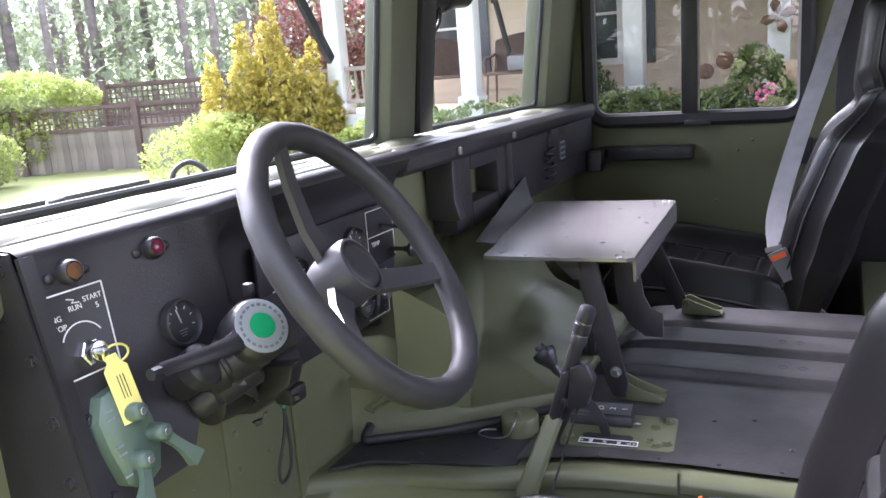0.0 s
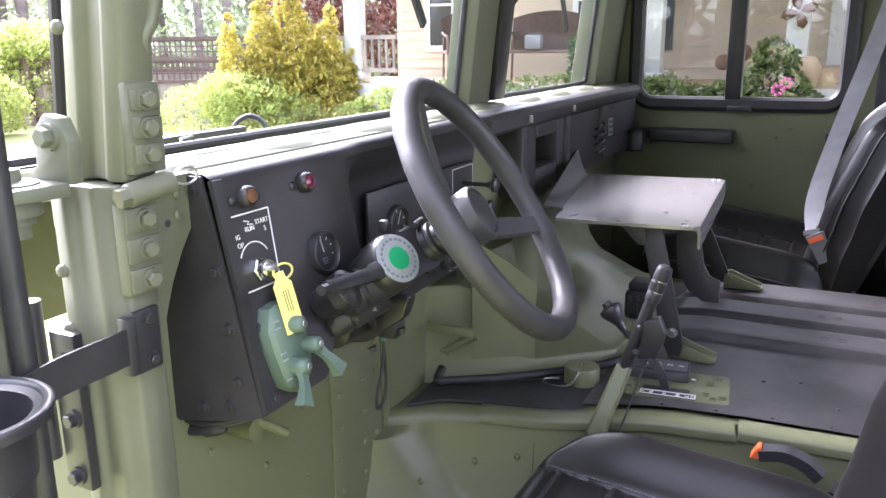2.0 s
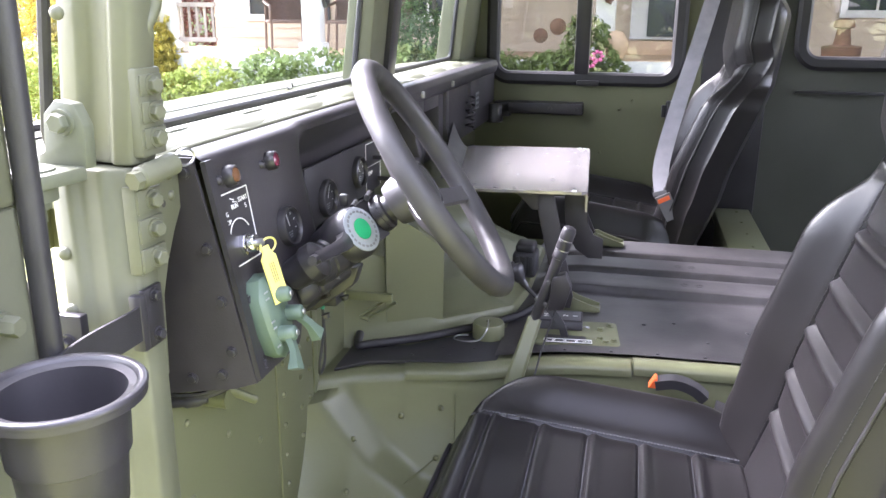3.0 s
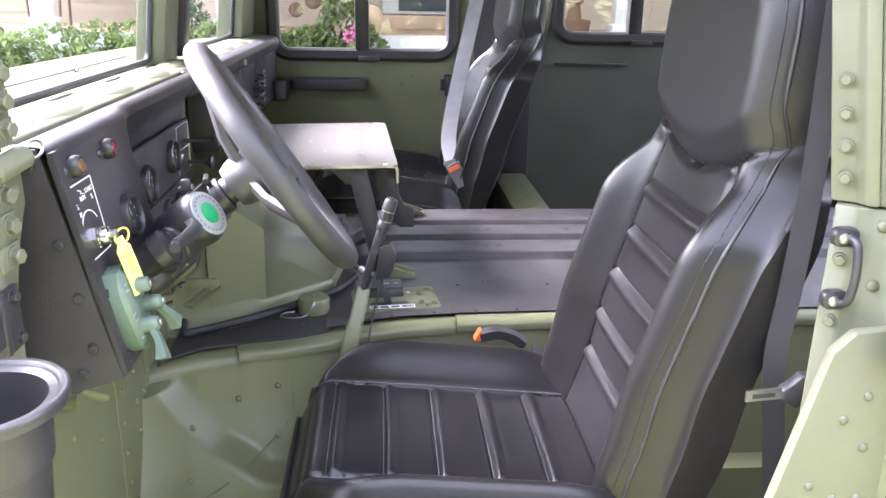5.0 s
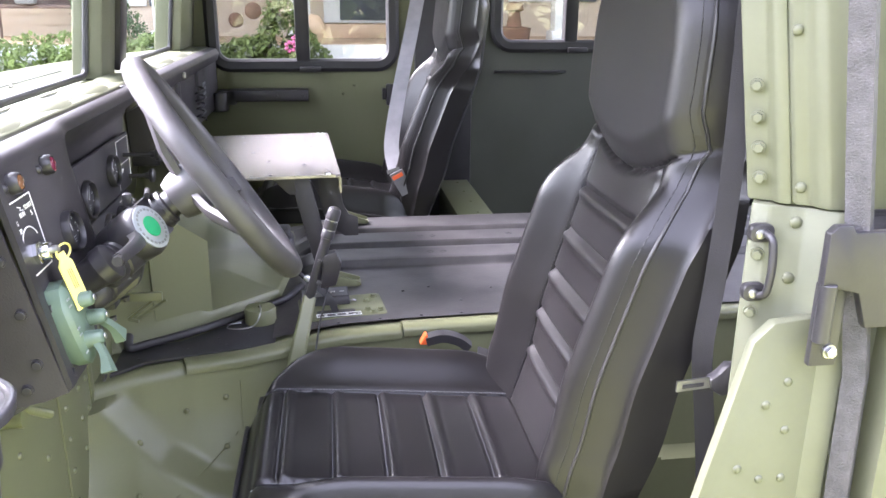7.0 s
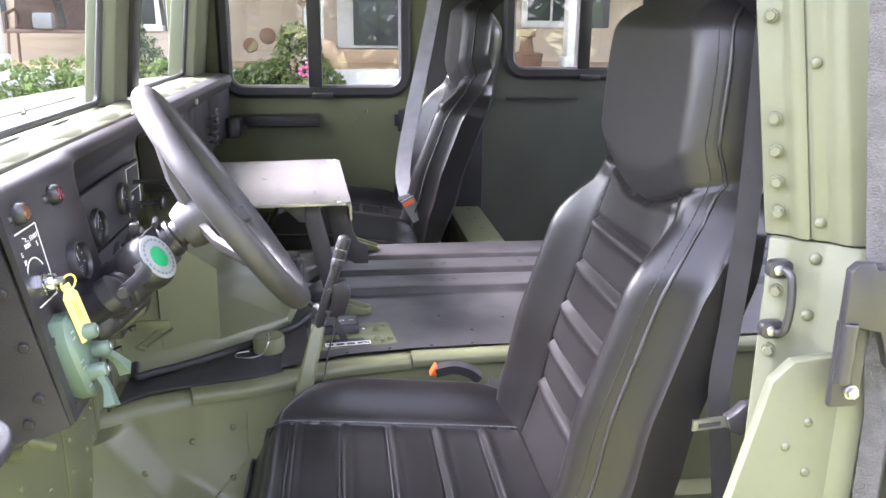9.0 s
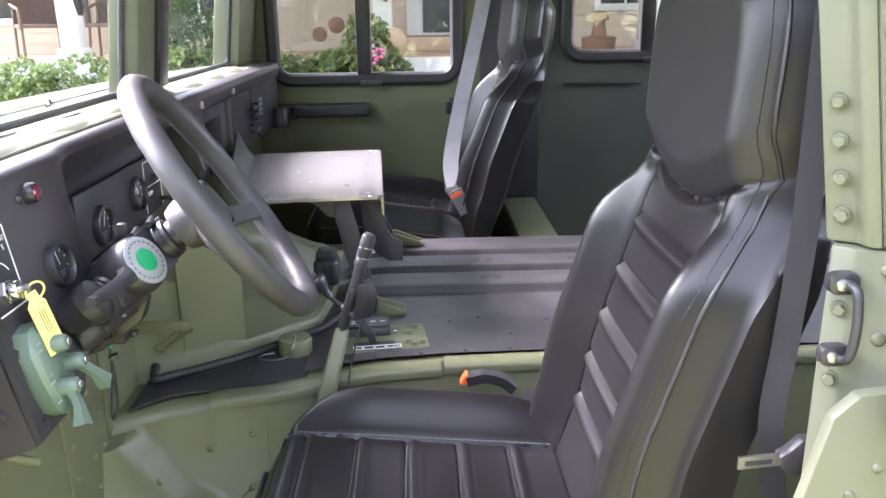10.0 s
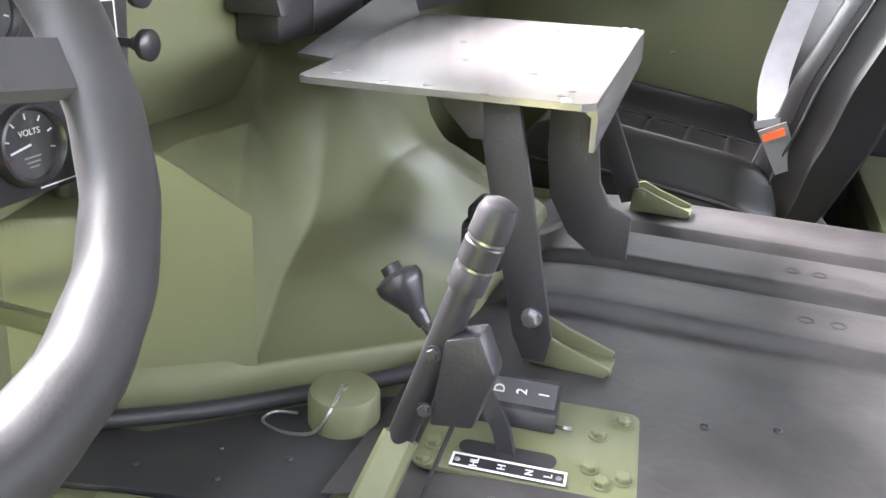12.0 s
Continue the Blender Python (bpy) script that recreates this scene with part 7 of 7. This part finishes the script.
box(bm, -7.0, 14, PY - 0.07, PY - 0.05, PZ - 0.2, PZ - 0.005)
part("porch_fascia", bm, TRIM, house)
bm = B()
box(bm, -7.2, 14, PY - 0.35, HY, 3.45, 3.6)
part("porch_ceiling", bm, TRIM, house)
bm = B()
prism(bm, [(PY - 0.5, 3.6), (HY + 0.1, 3.6), (HY + 0.1, 4.5)], "x", -7.3, 14)
part("roof", bm, SLATE, house)
bm = B()
box(bm, -7.0, 14, PY, PY + 0.2, 3.2, 3.45)
part("porch_beam", bm, TRIM, house)
for x in (-6.2, -4.06, -1.83, -0.18, 1.22, 3.2, 5.6, 8.0):
    bm = B()
    box(bm, x - 0.12, x + 0.12, PY, PY + 0.24, PZ, 3.25, 0.015)
    ps = part("porch_post", bm, TRIM, house)
    bm = B()
    box(bm, x - 0.16, x + 0.16, PY - 0.04, PY + 0.28, PZ, PZ + 0.16, 0.02)
    part("post_base", bm, TRIM, house)
for x0, x1, z0, z1 in ((-5.95, -5.12, 1.45, 2.75), (-3.4, -2.52, 1.45, 2.75), (3.0, 3.75, 1.55, 2.75), (6.0, 6.8, 1.45, 2.75)):
    bm = B()
    for a, b, e, f in ((x0 - 0.09, x1 + 0.09, z1, z1 + 0.1), (x0 - 0.09, x1 + 0.09, z0 - 0.1, z0), (x0 - 0.09, x0, z0, z1), (x1, x1 + 0.09, z0, z1), ((x0 + x1) / 2 - 0.015, (x0 + x1) / 2 + 0.015, z0, z1), (x0, x1, (z0 + z1) / 2 - 0.02, (z0 + z1) / 2 + 0.02)):
        box(bm, a, b, HY - 0.06, HY - 0.02, e, f)
    wf = part("window", bm, TRIM, house)
    bm = B()
    box(bm, x0, x1, HY - 0.035, HY - 0.025, z0, z1)
    part("pane", bm, PANE_DK, wf)
    for s0, s1 in ((x1 + 0.13, x1 + 0.55),):
        bm = B()
        box(bm, s0, s1, HY - 0.06, HY - 0.022, z0 - 0.1, z1 + 0.1, 0.008)
        part("shutter", bm, SLATE, house)
# front door up a step
bm = B()
box(bm, 0.10, 1.25, HY - 0.07, HY - 0.02, PZ + 0.20, 3.2)
dt = part("door_surround", bm, TRIM, house)
bm = B()
box(bm, 0.34, 1.08, HY - 0.1, HY - 0.07, PZ + 0.24, 3.0, 0.006)
dd_ = part("front_door", bm, SLATE, house)
for zz in (1.35, 1.95):
    for xx in (0.42, 0.74):
        bm = B()
        box(bm, xx, xx + 0.26, HY - 0.108, HY - 0.1, zz, zz + 0.45, 0.004)
        part("door_panel", bm, SLATE, dd_)
bm = B()
box(bm, -0.1, 1.5, HY - 0.5, HY - 0.02, PZ, PZ + 0.19, 0.01)
part("door_step", bm, WOODP, house)
for k in range(4):
    bm = B()
    box(bm, -0.2, 2.2, PY - 0.06 - 0.3 * (k + 1), PY - 0.06 - 0.3 * k, 0, PZ - 0.2 * (k + 1) + 0.02, 0.01)
    part("stair_tread", bm, WOODP if k % 2 else TRIM, house)
bm = B()
for z in (1.55, 1.08):
    box(bm, -7.0, -5.5, PY + 0.08, PY + 0.13, z, z + 0.06)
x = -7.0
while x < -5.5:
    box(bm, x, x + 0.03, PY + 0.09, PY + 0.12, 1.08, 1.55)
    x += 0.12
rl = part("porch_rail", bm, FENCE, house)


def porch_chair(at, turn, name, width, label):
    c = thing(name, label, "chair")
    for sx in (-1, 1):
        for sy in (-1, 1):
            bm = B()
            cyl(bm, (sx * width / 2, sy * 0.24, 0), (sx * width / 2 * 0.95, sy * 0.22, 0.42 if sy < 0 else 0.64), 0.018, n=8)
            part("leg", bm, WICKER, c)
        bm = B()
        sweep(bm, smooth_path([(sx * width / 2, -0.24, 0.40), (sx * width / 2, -0.24, 0.62), (sx * width / 2, 0.0, 0.66), (sx * width / 2, 0.26, 0.70)], 5), circle(0.022, 8))
        part("arm", bm, WICKER, c, smooth=60)
    bm = B()
    box(bm, -width / 2, width / 2, -0.26, 0.24, 0.40, 0.45, 0.015)
    part("seat", bm, WICKER, c)
    bm = B()
    grid(bm, 10, 10, lambda u, v: (width * (u - 0.5), 0.24 + 0.14 * v + 0.05 * (2 * u - 1) ** 2 * -1, 0.44 + 0.56 * v - 0.10 * v * (2 * u - 1) ** 2))
    bmesh.ops.solidify(bm, geom=bm.faces[:], thickness=0.02)
    part("backrest", bm, WICKER, c)
    c.matrix_world = Matrix.Translation(at) @ Matrix.Rotation(radians(turn), 4, 'Z')
    return c


porch_chair((-4.75, 9.7, PZ), 35, "porch_chair", 0.55, "brown wicker armchair on the porch")
porch_chair((-3.55, 9.9, PZ), 5, "porch_bench", 1.15, "brown wicker bench on the porch")
bm = B()
box(bm, -3.75, -3.5, 9.55, 9.70, PZ + 0.45, PZ + 0.66, 0.04)
solo("cushion", bm, BUCKLE, "pale cushion propped on the wicker bench", "cushion")
# planting along the porch
for i, (x0, x1, y, h, m, seed) in enumerate(((-5.6, -4.4, 8.2, 0.95, LEAF_L, 31), (-4.5, -3.0, 8.2, 1.10, LEAF_G, 32), (-3.1, -2.0, 8.3, 1.15, LEAF_G, 33), (-2.0, -1.0, 8.2, 1.2, LEAF_G, 34), (1.6, 3.6, 8.2, 1.0, LEAF_G, 35), (3.6, 5.2, 8.0, 1.5, LEAF_G, 36))):
    s = thing("porch_shrub", "leafy green shrub in the bed before the porch", "shrub", ((x0 + x1) / 2, y, 0), group="porch shrubs")
    r2 = random.Random(seed)
    trunk(s, ((x0 + x1) / 2, y, 0), h * 0.6, 0.02, seed, 6)
    crown("crown", s, [((r2.uniform(x0, x1), y + r2.uniform(-0.2, 0.2), h * r2.uniform(0.35, 0.72)), 0.38, 0.32, h * 0.28) for _ in range(9)], 7000, 0.065, m, seed)
tb = thing("topiary_shrub", "dark green rounded shrub by the porch post", "shrub", (-2.3, 8.5, 0))
trunk(tb, (-2.3, 8.5, 0), 0.9, 0.03, 41, 5)
crown("crown", tb, [((-2.35, 8.5, 0.8), 0.45, 0.42, 0.65), ((-2.45, 8.5, 1.3), 0.32, 0.3, 0.4)], 9000, 0.045, LEAF_D, 42)
rs = thing("flowering_bush", "green climbing bush with pink flowers", "bush", (-0.55, 8.4, 0))
trunk(rs, (-0.55, 8.4, 0), 1.0, 0.025, 43, 8)
crown("crown", rs, [((-0.75, 8.4, 0.75), 0.4, 0.35, 0.3), ((-0.35, 8.4, 0.85), 0.4, 0.35, 0.4), ((-0.35, 8.4, 1.25), 0.25, 0.25, 0.25), ((-1.0, 8.4, 0.6), 0.35, 0.3, 0.25), ((-0.1, 8.45, 0.7), 0.3, 0.3, 0.3)], 6500, 0.07, LEAF_G, 44)
for k, (dx, dz) in enumerate(((0.3, 1.02), (0.22, 0.95))):
    bm = B()
    for j in range(7):
        q = 2 * math.pi * j / 7
        c0 = Vector((-0.5 + dx, 8.03, dz))
        lathe(bm, c0 + Vector((math.cos(q) * 0.03, 0, math.sin(q) * 0.03)), (math.cos(q), -0.5, math.sin(q)), [(0, 0.012), (0.02, 0.024), (0.04, 0.016), (0.045, 0.002)], 7)
    part("flower", bm, PINK, rs, smooth=60)
# rusty garden things on the porch edge
for x, z, r in ((-0.95, 1.22, 0.09), (-0.74, 1.33, 0.10), (-0.5, 1.36, 0.09)):
    bm = B()
    lathe(bm, (x, 8.75, z), (0.2, -1, 0.1), [(0, r), (0.02, r), (0.03, r * 0.8), (0.035, r * 0.1)], 20)
    solo("iron_disc", bm, RUST, "rusty round iron garden ornament", "ornament", "garden ornaments", smooth=50)
bm = B()
for j in range(4):
    q = math.pi / 2 * j + 0.3
    c0 = Vector((-0.18, 8.86, 1.78))
    lathe(bm, c0, (math.cos(q), -0.05, math.sin(q)), [(0.02, 0.01), (0.08, 0.05), (0.15, 0.055), (0.2, 0.004)], 8)
solo("metal_flower", bm, RUST, "rusty metal flower fixed to the porch post", "ornament", smooth=60)
bm = B()
lathe(bm, (2.55, 8.95, PZ), (0, 0, 1), [(0, 0.12), (0.03, 0.2), (0.2, 0.22), (0.22, 0.1), (0.4, 0.07), (0.42, 0.12), (0.5, 0.1), (0.52, 0.02)], 20)
solo("iron_pump", bm, RUST, "rusty cast iron pump on the porch", "ornament", smooth=50)
bm = B()
lathe(bm, (-0.05, 8.95, PZ), (0, 0, 1), [(0, 0.10), (0.12, 0.16), (0.22, 0.17), (0.34, 0.1), (0.36, 0.02)], 20)
solo("clay_pot", bm, WOODP, "round clay pot on the porch edge", "pot", smooth=50)
# leafy stand-in for an unidentified reddish-brown thing beside the porch
rt = thing("maple_tree", "russet-leaved tree standing in for a reddish-brown thing beside the porch", "tree", (-10.5, 15, 0))
trunk(rt, (-10.5, 15, 0), 3.0, 0.08, 51, 8)
crown("crown", rt, [((-10.5, 15, 2.6), 1.6, 1.6, 1.1), ((-9.5, 15.2, 2.3), 1.2, 1.2, 0.9), ((-11.2, 15, 2.2), 1.2, 1.2, 0.8), ((-8.7, 15, 1.6), 1.2, 1.2, 0.9)], 7000, 0.14, LEAF_R, 52)
